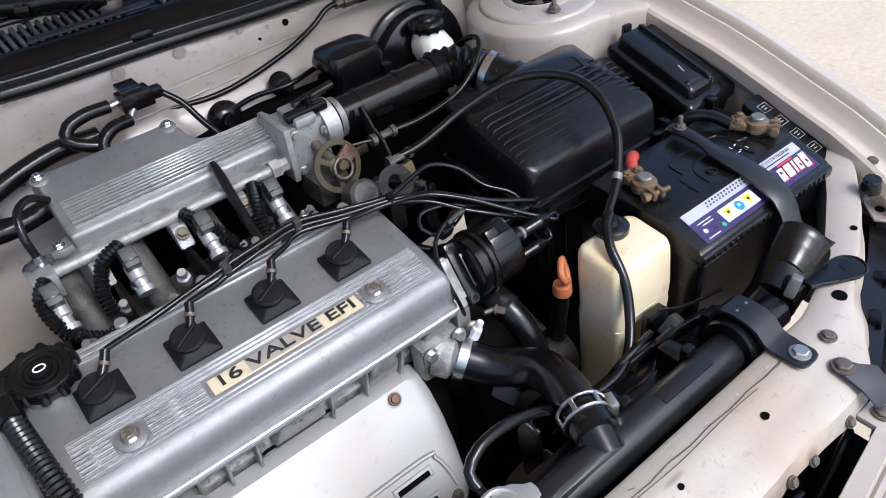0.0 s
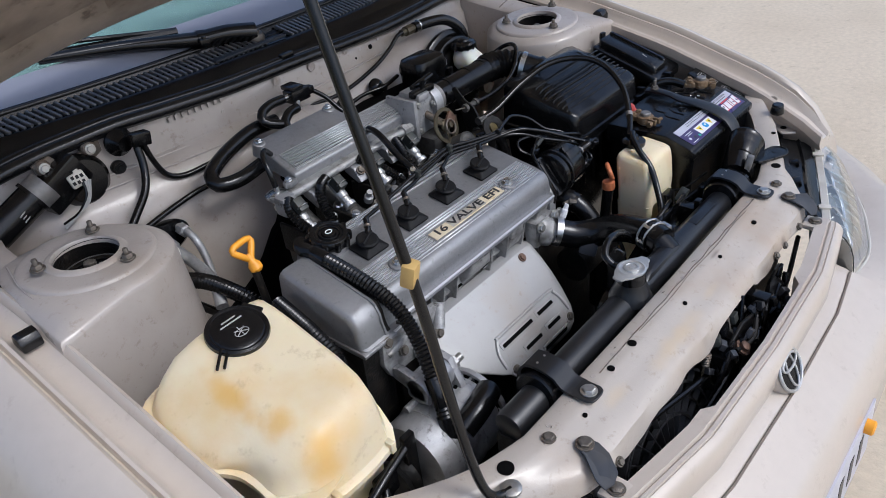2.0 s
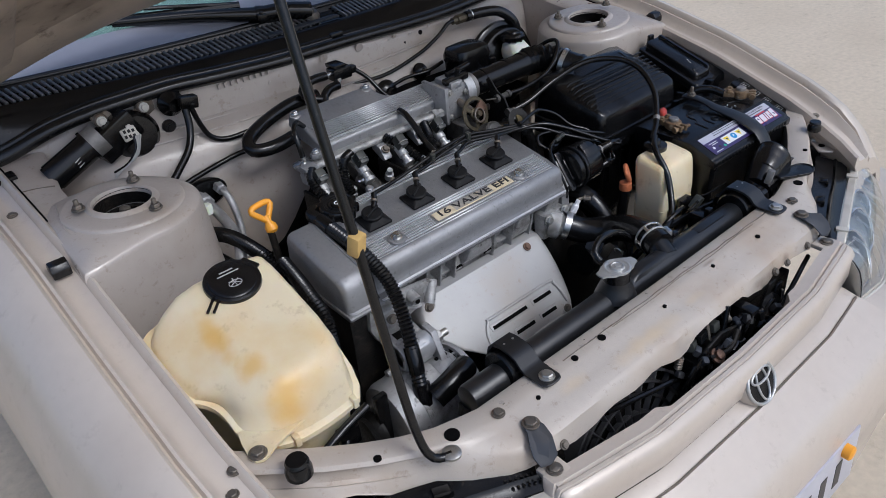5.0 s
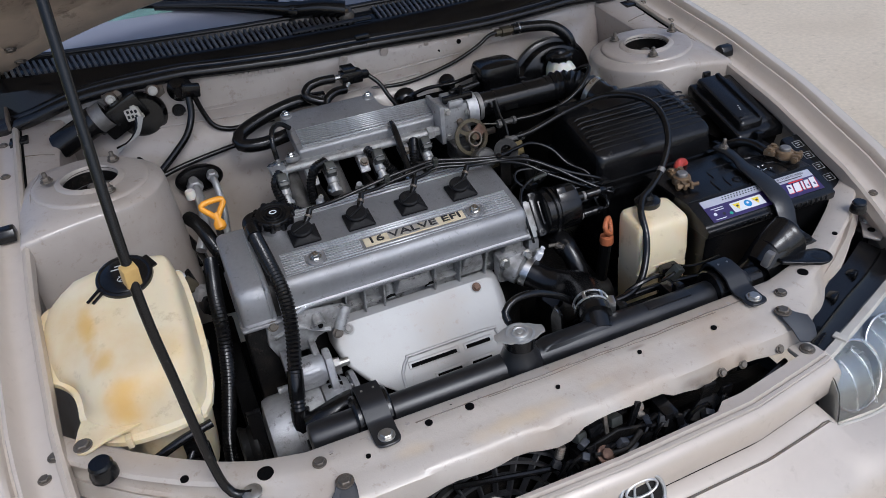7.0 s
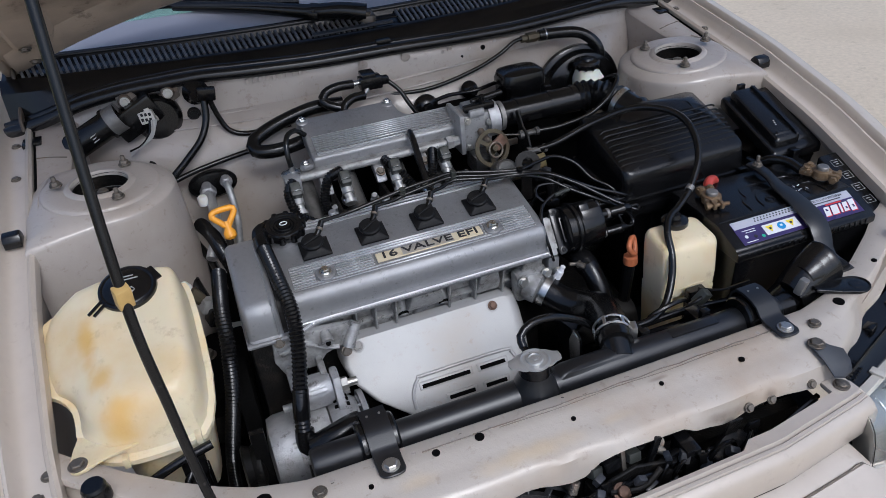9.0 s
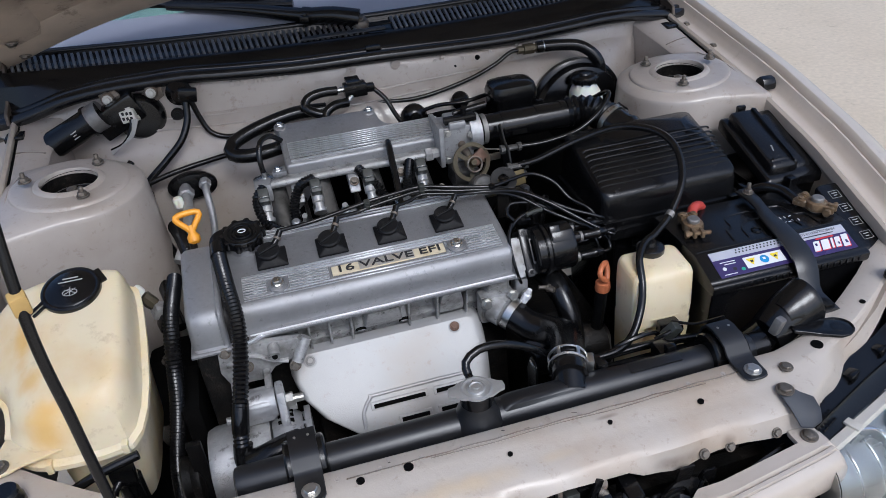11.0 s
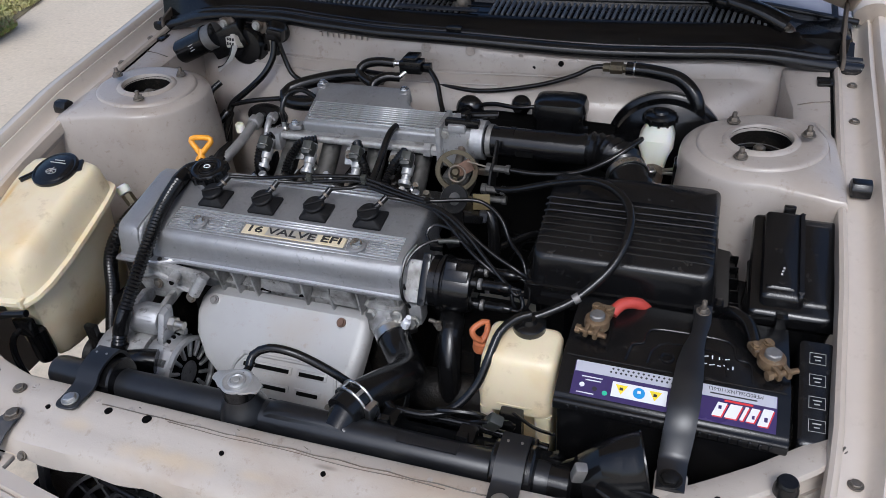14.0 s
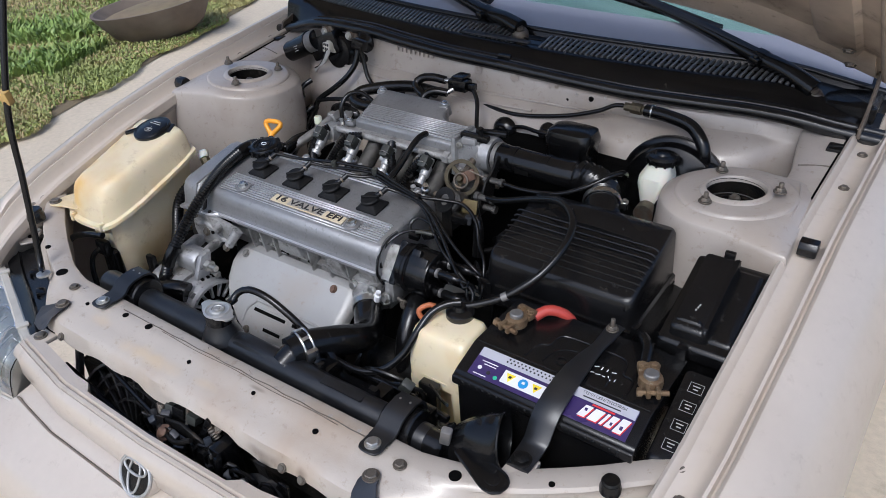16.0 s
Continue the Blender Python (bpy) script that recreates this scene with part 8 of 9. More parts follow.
single("vacuum_pipe", tube([(-0.02, fy(0) - 0.03, 0.853), (0.07, 0.205, 0.850), (0.17, 0.212, 0.865), (0.235, 0.222, 0.884), (0.268, 0.228, 0.900), (0.30, 0.23, 0.902)], 0.0042, 10), RUBBER, "black brake vacuum pipe along the firewall", "pipe")
VF = thing("vacuum_union", (0.31, 0.235, 0.895), "brass and steel union on the vacuum pipe", "union")
part("union", lathe([(0.008, 0.285), (0.008, 0.297), (0.011, 0.298), (0.011, 0.318), (0.008, 0.319), (0.008, 0.335)], Matrix.Translation((0, 0.232, 0.900)) @ pose(0, 0, 0, 0, 90, 0), 8), GALV, VF)
part("clamp", torus(0.0115, 0.0115, 0.002, Matrix.Translation((0.338, 0.232, 0.900)) @ pose(0, 0, 0, 0, 90, 0), 20), STEEL, VF)
single("vacuum_hose", tube([(0.325, 0.232, 0.900), (0.37, 0.228, 0.899), (0.415, 0.22, 0.892), (0.444, 0.205, 0.868), (0.45, 0.20, 0.835), (0.43, 0.21, 0.81)], 0.0115, 16), RUBBER, "thick black brake vacuum hose", "hose")

# ---- firewall fittings ----
VSV = thing("vacuum_switch", (-0.05, 0.19, 0.88), "black vacuum switching valve on the firewall", "valve")
part("valve", join(box(-0.072, -0.03, 0.172, 0.20, 0.885, 0.908, 0.003), box(-0.066, -0.04, 0.176, 0.21, 0.906, 0.914, 0.002), box(-0.03, -0.015, 0.178, 0.195, 0.888, 0.902, 0.002)), BLACK, VSV)
part("nipple", rod((-0.072, 0.184, 0.900), (-0.09, 0.182, 0.900), 0.005, 10), STEEL, VSV)
part("nipple", rod((-0.06, 0.176, 0.888), (-0.075, 0.165, 0.878), 0.005, 10), STEEL, VSV)
for p in ([(-0.085, 0.183, 0.900), (-0.115, 0.18, 0.902), (-0.14, 0.175, 0.897), (-0.148, 0.165, 0.885), (-0.13, 0.155, 0.875), (-0.11, 0.15, 0.868)], [(-0.07, 0.168, 0.880), (-0.095, 0.16, 0.882), (-0.115, 0.15, 0.872), (-0.118, 0.135, 0.855)]):
    single("vacuum_hose", tube(p, 0.0085, 14), RUBBER, "black vacuum hose curling from the valve", "hose", "valve hoses")
single("heater_hose", tube([(-0.18, 0.125, 0.84), (-0.25, 0.115, 0.835), (-0.288, 0.125, 0.838), (-0.285, 0.145, 0.85), (-0.24, 0.165, 0.862), (-0.17, 0.18, 0.872), (-0.11, 0.185, 0.868)], 0.0125, 16), RUBBER, "thick black heater hose behind the plenum", "hose")
single("purge_wire", tube([(-0.02, 0.185, 0.895), (0.0, 0.17, 0.875), (0.012, 0.15, 0.85), (0.03, 0.12, 0.82)], 0.0045, 10), RUBBER, "black wire from the switching valve", "wire")
for x, z, r_ in ((0.055, 0.820, 0.026), (0.15, 0.835, 0.018)):
    g = thing("grommet", (x, fy(x) - 0.04, z), "black rubber grommet in the firewall", "grommet", "firewall grommets")
    part("rubber", lathe([(r_, 0), (r_, 0.004), (r_ * 0.8, 0.012), (r_ * 0.45, 0.016), (r_ * 0.4, 0.03)], toward((x, fy(x) - 0.055, z), (0, -1, 0.15)), 24), RUBBER, g)
single("accelerator_cable", tube([(0.055, fy(0) - 0.05, 0.822), (0.10, 0.18, 0.838), (0.15, 0.165, 0.842), (0.20, 0.175, 0.845)], 0.004, 10), RUBBER, "black cable running from the firewall", "cable")
WM = thing("wiper_motor", (-0.5, 0.24, 0.86), "black and steel wiper motor on the firewall", "motor")
part("motor_body", tube([(-0.592, 0.222, 0.872), (-0.497, 0.220, 0.914)], 0.0245, 32), BLACK, WM, "glossy black motor can")
part("motor_cap", tube([(-0.596, 0.2222, 0.8702), (-0.590, 0.222, 0.8728)], 0.0225, 28), BLACK_FINE, WM)
part("motor_band", tube([(-0.518, 0.2206, 0.9047), (-0.497, 0.220, 0.914)], 0.0262, 28), LEAD, WM, "dull steel band")
part("band_edge", tube([(-0.523, 0.2208, 0.9025), (-0.518, 0.2206, 0.9047)], 0.0285, 28), BLACK, WM)
part("motor_print", join(*[obox((0.014 - 0.003 * (k % 2), 0.0012, 0.0016), Matrix.Translation(Vector((-0.592, 0.222, 0.872)).lerp(Vector((-0.497, 0.220, 0.914)), 0.45) + Vector((0.002 * k, -0.0243, 0.006 - 0.005 * k))) @ pose(0, 0, 0, 0, -24, 14)) for k in range(3)]), CHALK, WM)
part("gear_housing", lathe([(0.042, -0.02), (0.0435, 0.0), (0.042, 0.012), (0.035, 0.020), (0.034, 0.0215), (0.018, 0.022)], toward((-0.438, 0.243, 0.888), (0, -1, 0.15)), 32), BLACK, WM)
part("gear_neck", obox((0.085, 0.040, 0.052), pose(-0.474, 0.230, 0.903, 0, -24, 6), 0.007), BLACK, WM)
plug_m = toward((-0.452, 0.222, 0.902), (-0.2, -1, 0.3))
WCN = part("connector", obox((0.026, 0.022, 0.022), plug_m @ pose(0, 0, 0.010, 0, 0, 12), 0.003), LAMP_TRIM, WM, "pale multi-pin connector")
part("plug_rim", obox((0.030, 0.026, 0.006), plug_m @ pose(0, 0, 0.003, 0, 0, 12), 0.002), LAMP_TRIM, WCN)
part("plug_latch", obox((0.008, 0.005, 0.016), plug_m @ pose(0.002, 0.0125, 0.012, 0, 0, 12), 0.001), LAMP_TRIM, WCN)
for k in range(6):
    part("pin_hole", obox((0.0045, 0.0055, 0.001), plug_m @ pose(-0.007 + 0.007 * (k % 3), -0.0045 + 0.009 * (k // 3), 0.0212, 0, 0, 12)), DARK, WCN)
for k in range(4):
    part("connector_wire", tube([(-0.452 + 0.004 * k, 0.200, 0.902), (-0.456, 0.192, 0.885 - 0.004 * k), (-0.475, 0.195, 0.862), (-0.50, 0.205, 0.850 - 0.003 * k)], 0.0022, 8), CHALK if k else RUBBER, WM)
for x, z in ((-0.485, 0.932), (-0.41, 0.932), (-0.375, 0.882)):
    part("mount_ear", lathe([(0.012, -0.012), (0.0125, 0), (0.010, 0.003)], toward((x, 0.238, z), (0, -1, 0.15)), 20), OLDBOLT if z > 0.9 else DARK, WM)
    bolt((x, 0.234, z), WM, 0.0065, 0.006, (0, -1, 0.15), ZINC if z > 0.9 else DARK)
part("mount_arm", prism([(-0.5, 0.94), (-0.47, 0.945), (-0.45, 0.92), (-0.39, 0.945), (-0.39, 0.92), (-0.43, 0.90), (-0.49, 0.91)], "y", 0.24, 0.246, 0.002), OLDBOLT, WM)
WM.location.y += 0.026
WM.location.z -= 0.006
GR = thing("harness_grommet", (-0.354, 0.24, 0.90), "black harness grommet and connector on the firewall", "grommet")
part("rubber", lathe([(0.024, 0), (0.024, 0.005), (0.015, 0.015), (0.012, 0.025)], toward((-0.362, fy(0.36) - 0.006, 0.918), (0, -1, 0)), 20), RUBBER, GR)
part("connector", obox((0.032, 0.02, 0.022), pose(-0.345, 0.222, 0.925, 0, 10, 0), 0.003), BLACK, GR)
HARN = [[(-0.352, 0.225, 0.912), (-0.357, 0.215, 0.88), (-0.375, 0.20, 0.85), (-0.41, 0.19, 0.82), (-0.448, 0.178, 0.79), (-0.452, 0.165, 0.765), (-0.445, 0.14, 0.735), (-0.435, 0.10, 0.70), (-0.42, 0.05, 0.66)]]
single("firewall_harness", tube(HARN[0], 0.0065, 12), RUBBER, "black taped wiring harness hanging on the firewall", "wiring loom")
single("firewall_wire", tube([(-0.342, 0.222, 0.912), (-0.335, 0.222, 0.88), (-0.322, 0.218, 0.85), (-0.295, 0.212, 0.838), (-0.25, 0.205, 0.84), (-0.21, 0.20, 0.842)], 0.005, 10), RUBBER, "thin black wire drooping on the firewall", "wire")
single("cross_wire", tube([(-0.448, 0.175, 0.79), (-0.40, 0.182, 0.80), (-0.33, 0.19, 0.808), (-0.28, 0.185, 0.815), (-0.24, 0.16, 0.82)], 0.005, 10), RUBBER, "black wire crossing the firewall", "wire")
for p, r_ in (([(-0.45, 0.16, 0.78), (-0.475, 0.12, 0.75), (-0.46, 0.05, 0.71), (-0.44, -0.03, 0.68), (-0.42, -0.10, 0.66)], 0.009), ([(-0.45, 0.17, 0.775), (-0.44, 0.10, 0.73), (-0.41, 0.02, 0.70), (-0.40, -0.08, 0.70)], 0.007), ([(-0.47, 0.15, 0.80), (-0.48, 0.16, 0.82), (-0.465, 0.18, 0.835)], 0.006)):
    single("side_harness", tube(p, r_, 12), RUBBER, "black wiring harness beside the strut tower", "wiring loom", "side harnesses")
single("pressure_hose", tube([(-0.415, 0.10, 0.735), (-0.40, 0.04, 0.745), (-0.385, -0.03, 0.735), (-0.37, -0.08, 0.71)], 0.011, 14, ribs=0.002, pitch=0.006), RUBBER, "black corrugated sleeve near the dipstick", "hose")
AC = thing("cooling_pipes", (-0.37, 0.17, 0.72), "aluminium air conditioning pipes through an oval grommet", "pipes")
bm = lathe([(0.036, 0), (0.036, 0.006), (0.030, 0.012), (0.02, 0.013)], Matrix.Translation((-0.376, 0.190, 0.765)) @ Vector((0, -1, 0.15)).to_track_quat("Z", "Y").to_matrix().to_4x4() @ Matrix.Diagonal((1.25, 0.75, 1, 1)), 28)
part("grommet", bm, RUBBER, AC, "black oval rubber grommet")
part("pipe", tube([(-0.388, 0.19, 0.768), (-0.388, 0.15, 0.765), (-0.386, 0.10, 0.755), (-0.392, 0.04, 0.742), (-0.41, 0.0, 0.72)], 0.0095, 14), ALU, AC)
part("pipe", tube([(-0.352, 0.19, 0.775), (-0.352, 0.155, 0.774), (-0.35, 0.135, 0.76), (-0.35, 0.12, 0.72), (-0.36, 0.10, 0.66)], 0.0065, 12), ALU, AC)
part("nut", lathe([(0.015, 0), (0.015, 0.016), (0.012, 0.018)], toward((-0.388, 0.165, 0.766), (0, -1, -0.1)), 6), ALU, AC)
part("nut", lathe([(0.011, 0), (0.011, 0.014), (0.009, 0.016)], toward((-0.352, 0.172, 0.775), (0, -1, -0.1)), 6), ALU, AC)
part("valve_cap", lathe([(0.009, 0), (0.009, 0.014), (0.007, 0.017)], pose(-0.40, 0.12, 0.762), 14), MILKY, AC)
# stamped mark, bars only
for i in range(9):
    x = -0.27 + 0.0125 * i
    part("stamp_bar", box(x, x + 0.006, fy(x) - 0.0015, fy(x) + 0.002, 0.914, 0.923), BAY, FIRE)

# lower dark fillings of the bay
GEAR = thing("gearbox", (0.2, -0.12, 0.27), "dull oily aluminium gearbox low in the bay", "gearbox")
part("case", loft([rrect(0.20, -0.14, 0.22, 0.22, 0.04, 0.30), rrect(0.19, -0.14, 0.20, 0.20, 0.05, 0.52), rrect(0.17, -0.14, 0.14, 0.14, 0.04, 0.60)]), DARK, GEAR)
part("starter", tube([(0.10, -0.30, 0.60), (0.22, -0.30, 0.60)], 0.032, 18), DARK, GEAR)
rnd = random.Random(11)
for i in range(7):
    x, y, z = rnd.uniform(0.11, 0.25), rnd.uniform(-0.16, 0.06), rnd.uniform(0.62, 0.72)
    a = Vector((x, y, z))
    b = a + Vector((rnd.uniform(-0.06, 0.06), rnd.uniform(0.02, 0.07), rnd.uniform(-0.05, 0.02)))
    c = b + Vector((rnd.uniform(-0.04, 0.05), rnd.uniform(-0.02, 0.05), -0.05))
    single("engine_hose", tube([a, b, c], rnd.choice((0.004, 0.006, 0.009)), 10), RUBBER, "black hose low behind the distributor", "hose", "rear engine hoses")
for x, y, z in ((0.235, -0.19, 0.745), (0.15, -0.12, 0.79)):
    c = thing("wire_connector", (x, y, z), "small black plug with pale clip", "connector", "engine connectors")
    part("plug", obox((0.03, 0.016, 0.014), pose(x, y, z, 0, 10, 20), 0.003), BLACK, c)
    part("clip", obox((0.012, 0.012, 0.016), pose(x + 0.014, y + 0.005, z, 0, 10, 20), 0.002), SLATE, c)
single("bypass_hose", tube([(0.135, -0.06, 0.785), (0.155, -0.085, 0.79), (0.175, -0.10, 0.77), (0.18, -0.11, 0.72)], 0.010, 14), RUBBER, "black coolant hose at the throttle body", "hose")

# ---- cowl, windscreen, wipers ----
def cowl_y(x):
    return 0.300 + 0.17 * x * x


def cowl_drop(x):
    return 0.014 * x + max(0, x - 0.52) * 0.2


COWL = thing("cowl_panel", (0, 0.35, 0.93), "black plastic cowl panel with vent slats", "cowl")
rings = []
for i in range(57):
    x = -0.69 + 1.38 * i / 56
    y, d = cowl_y(x), cowl_drop(x)
    rings.append([(x, y - 0.045, min(0.925 - d, curve_at(SEAL_Z, x))), (x, y - 0.03, 0.942 - d), (x, y - 0.006, 0.957 - d), (x, y + 0.0, 0.959 - d), (x, y + 0.004, 0.952 - d), (x, y + 0.062, 0.962 - d), (x, y + 0.066, 0.970 - d), (x, y + 0.074, 0.971 - d), (x, y + 0.076, 0.94 - d), (x, y, 0.92 - d)])
part("cowl_base", loft(rings), BLACK, COWL)
SLAT = mesh_of("slat", box(-0.0027, 0.0027, -0.027, 0.027, -0.003, 0.0045, 0.0009, 1), SLATM)
for i in range(108):
    x = -0.655 + 1.20 * i / 107
    if abs(x - 0.03) < 0.028:
        continue
    ob = new("slat", SLAT)
    ob.parent = COWL
    ob.matrix_parent_inverse = COWL.matrix_basis.inverted()
    ob.matrix_basis = pose(x, cowl_y(x) + 0.033, 0.961 - cowl_drop(x), 10, 0, -18 * x)
part("vent_rail", tube([(x / 100, cowl_y(x / 100) + 0.033, 0.963 - cowl_drop(x / 100)) for x in range(-66, 56, 6)], 0.0016, 6, 0.03), BLACK_FINE, COWL)
part("water_shield", prism([(-0.125, 0.303), (0.04, 0.300), (0.04, 0.313), (-0.12, 0.320)], "z", 0.962, 0.966, 0.001, 1), SLATE, COWL, "pale grey plastic strip")
part("cowl_clip", box(-0.01, 0.02, 0.262, 0.275, 0.93, 0.945, 0.003), BLACK, COWL)
part("cowl_end", loft([rrect(0.635, 0.40, 0.09, 0.10, 0.01, 0.90), rrect(0.635, 0.40, 0.09, 0.10, 0.01, 0.93), rrect(0.635, 0.40, 0.08, 0.09, 0.01, 0.934)]), BLACK_FINE, COWL)
SEALT = thing("hood_seal", (0, 0.27, 0.93), "black rubber hood seal along the firewall top", "seal")
sp = [(x / 100, 0.25 + 0.14 * x * x / 1e4, curve_at(SEAL_Z, x / 100)) for x in range(-70, 71, 7)]
part("seal_bulb", tube(sp, 0.0115, 14, 0.012), SEAL, SEALT)
part("seal_lip", tube([(x, y + 0.02, z + 0.006) for x, y, z in sp], 0.008, 10, 0.012), SEAL, SEALT)
for x, y, z in ((-0.655, 0.272, 0.893), (0.645, 0.275, 0.893)):
    part("seal_foot", box(x - 0.016, x + 0.016, y - 0.022, y + 0.01, z - 0.016, z - 0.004, 0.003), BLACK, SEALT)

G0, RAKE = 0.967, 29.5
def glass(x, s):
    """A point s metres up the windscreen."""
    return Vector((x * (1 - 0.12 * s), cowl_y(x) + 0.07 + s * math.cos(radians(RAKE)) + 0.06 * x * x * s, G0 - cowl_drop(x) * (1 - s) + s * math.sin(radians(RAKE))))
rings = []
for i in range(33):
    x = -0.70 + 1.40 * i / 32
    rings.append([glass(x, s) for s in (0, 0.25, 0.5, 0.75)] + [glass(x, s) - Vector((0, -0.003, 0.005)) for s in (0.75, 0.5, 0.25, 0)])
WS = thing("windscreen", glass(0, 0.0), "tinted windscreen glass above the cowl", "windscreen")
part("glass_pane", loft(rings), GLASS, WS).visible_shadow = False
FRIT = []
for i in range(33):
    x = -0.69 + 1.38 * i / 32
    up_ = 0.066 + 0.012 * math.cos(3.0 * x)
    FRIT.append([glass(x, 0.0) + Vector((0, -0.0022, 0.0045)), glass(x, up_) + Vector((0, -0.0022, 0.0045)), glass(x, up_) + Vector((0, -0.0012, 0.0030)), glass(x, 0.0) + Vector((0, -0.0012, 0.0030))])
part("frit_band", loft(FRIT), FRITM, WS, "black ceramic band at the glass's foot, sky sheen painted in")
part("lower_trim", tube([glass(x / 100, 0.004) + Vector((0, 0, 0.003)) for x in range(-70, 71, 5)], 0.006, 10, 0.03), SEAL, WS, "black rubber trim at the windscreen's foot")
for s in (-1, 1):
    part("side_trim", tube([glass(s * 0.66, k / 10) + Vector((0, 0, 0.003)) for k in range(0, 6)], 0.007, 8, 0.05), SEAL, WS)
single("dashboard", loft([[(x, cowl_y(x) + 0.16, 0.93), (x, cowl_y(x) + 0.30, 1.0), (x, cowl_y(x) + 0.55, 1.03), (x, cowl_y(x) + 0.62, 0.90), (x, cowl_y(x) + 0.62, 0.6), (x, cowl_y(x) + 0.16, 0.6)] for x in (-0.66, -0.33, 0, 0.33, 0.66)]), DASH, "dashboard behind the windscreen, the glass's sky reflection painted into its colour", "dashboard")
# near-black stands in for the cabin's inner shade
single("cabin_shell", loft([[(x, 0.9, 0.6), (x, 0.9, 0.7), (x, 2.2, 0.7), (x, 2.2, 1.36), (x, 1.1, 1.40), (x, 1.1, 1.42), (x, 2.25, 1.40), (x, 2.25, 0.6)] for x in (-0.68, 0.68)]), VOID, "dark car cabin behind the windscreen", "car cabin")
single("car_roof", loft([[(x, 1.06, 1.405), (x, 1.10, 1.425), (x, 2.2, 1.41), (x, 2.28, 1.37), (x, 2.30, 0.9), (x, 2.29, 0.9), (x, 2.27, 1.36), (x, 2.2, 1.402), (x, 1.10, 1.417)] for x in (-0.66, -0.3, 0.3, 0.66)]), PAINT, "plain beige car roof behind the windscreen", "car roof")
for s in (-1, 1):
    single("windscreen_pillar", tube([(s * 0.72, 0.46, 0.94), (s * 0.68, 0.80, 1.16), (s * 0.62, 1.10, 1.36)], 0.03, 14), PAINT, "beige windscreen pillar", "pillar", "windscreen pillars")
    single("front_door", loft([[(s * 0.80, 0.62, 0.25), (s * 0.79, 0.62, 0.85), (s * 0.74, 0.62, 0.95), (s * 0.70, 0.62, 0.94), (s * 0.70, 0.62, 0.25)], [(s * 0.80, 2.2, 0.25), (s * 0.79, 2.2, 0.87), (s * 0.74, 2.2, 0.98), (s * 0.70, 2.2, 0.97), (s * 0.70, 2.2, 0.25)]]), PAINT, "beige front door behind the fender", "car door", "car doors")


def wiper(pivot, elbow, tip, blade_a, blade_b, label):
    w = thing("wiper", pivot, label, "wiper", "windscreen wipers")
    part("pivot", join(lathe([(0.017, -0.01), (0.018, 0.004), (0.013, 0.012)], toward(pivot, (0, -0.25, 1)), 20), lathe([(0.008, 0.010), (0.008, 0.018)], toward(pivot, (0, -0.25, 1)), 6)), OLDBOLT, w)
    p, e, t = Vector(pivot) + Vector((0, 0, 0.012)), Vector(elbow), Vector(tip)
    part("arm_head", tube([p, p.lerp(e, 0.5) + Vector((0, 0, 0.004)), e], 0.016, 12, taper=(1.15, 0.95)), BLACK, w)
    part("arm", tube([e, e.lerp(t, 0.5) + Vector((0, 0, 0.004)), t], 0.0115, 10, taper=(1.25, 0.7)), BLACK, w)
    part("knuckle", ring_clamp(e, t - e, 0.0155, 0.016), BLACK, w)
    part("blade", tube([blade_a, Vector(blade_a).lerp(Vector(blade_b), 0.5), blade_b], 0.0085, 8), RUBBER, w)
    part("blade_bow", tube([Vector(blade_a) + Vector((0, 0, 0.004)), Vector(blade_a).lerp(Vector(blade_b), 0.5) + Vector((0, 0, 0.018)), Vector(blade_b) + Vector((0, 0, 0.004))], 0.004, 8), BLACK, w)


wiper((-0.002, 0.342, 0.966), (-0.10, 0.372, 0.990), (-0.36, 0.46, 1.025), glass(-0.12, 0.05) + Vector((0, 0, 0.012)), glass(-0.62, 0.12) + Vector((0, 0, 0.012)), "black wiper arm and blade resting on the windscreen")
wiper((0.575, 0.366, 0.930), (0.47, 0.395, 0.975), (0.20, 0.47, 1.035), glass(0.38, 0.06) + Vector((0, 0, 0.012)), glass(-0.10, 0.16) + Vector((0, 0, 0.012)), "black wiper arm with cranked head and blade")

# ---- hood ----
HOOD = thing("hood", (0, 0.40, 0.95), "raised beige hood with stained underside", "hood")
HA = radians(33)
def hood_at(x, s, n=0.0):
    """x across, s metres forward from the rear edge, n above the panel."""
    y0 = 0.345 + 0.17 * x * x
    z0 = 1.085 - 0.125 * (abs(x) / 0.68) ** 2.4
    crown = 0.03 * (1 - (x / 0.7) ** 2) * min(1, s * 3)
    return Vector((x * (1 - 0.02 * s), y0 - s * math.cos(HA) - n * math.sin(HA), z0 + s * math.sin(HA) + (n + crown) * math.cos(HA)))
rings = []
for i in range(25):
    x = -0.68 + 1.36 * i / 24
    rings.append([hood_at(x, s, 0.028) for s in (0.0, 0.05, 0.3, 0.6, 0.9, 1.02)] + [hood_at(x, s, 0.0) for s in (1.02, 0.9, 0.6, 0.3, 0.05, 0.0)])
part("inner_skin", loft(rings), HOODMAT, HOOD, "stained underside of the hood")
part("outer_skin", loft([[hood_at(x, s, 0.036) for s in (-0.004, 0.05, 0.3, 0.6, 0.9, 1.026)] + [hood_at(x, s, 0.0285) for s in (1.026, 0.9, 0.6, 0.3, 0.05, -0.004)] for x in [-0.684 + 1.368 * i / 24 for i in range(25)]]), PAINT, HOOD, "beige painted hood panel")
for s0 in (0.02, 0.50, 0.93):
    part("inner_frame", loft([[hood_at(x, s0, 0.0), hood_at(x, s0 + 0.01, -0.022), hood_at(x, s0 + 0.07, -0.022), hood_at(x, s0 + 0.08, 0.0)] for x in [-0.66 + 1.32 * i / 16 for i in range(17)]]), HOODMAT, HOOD)
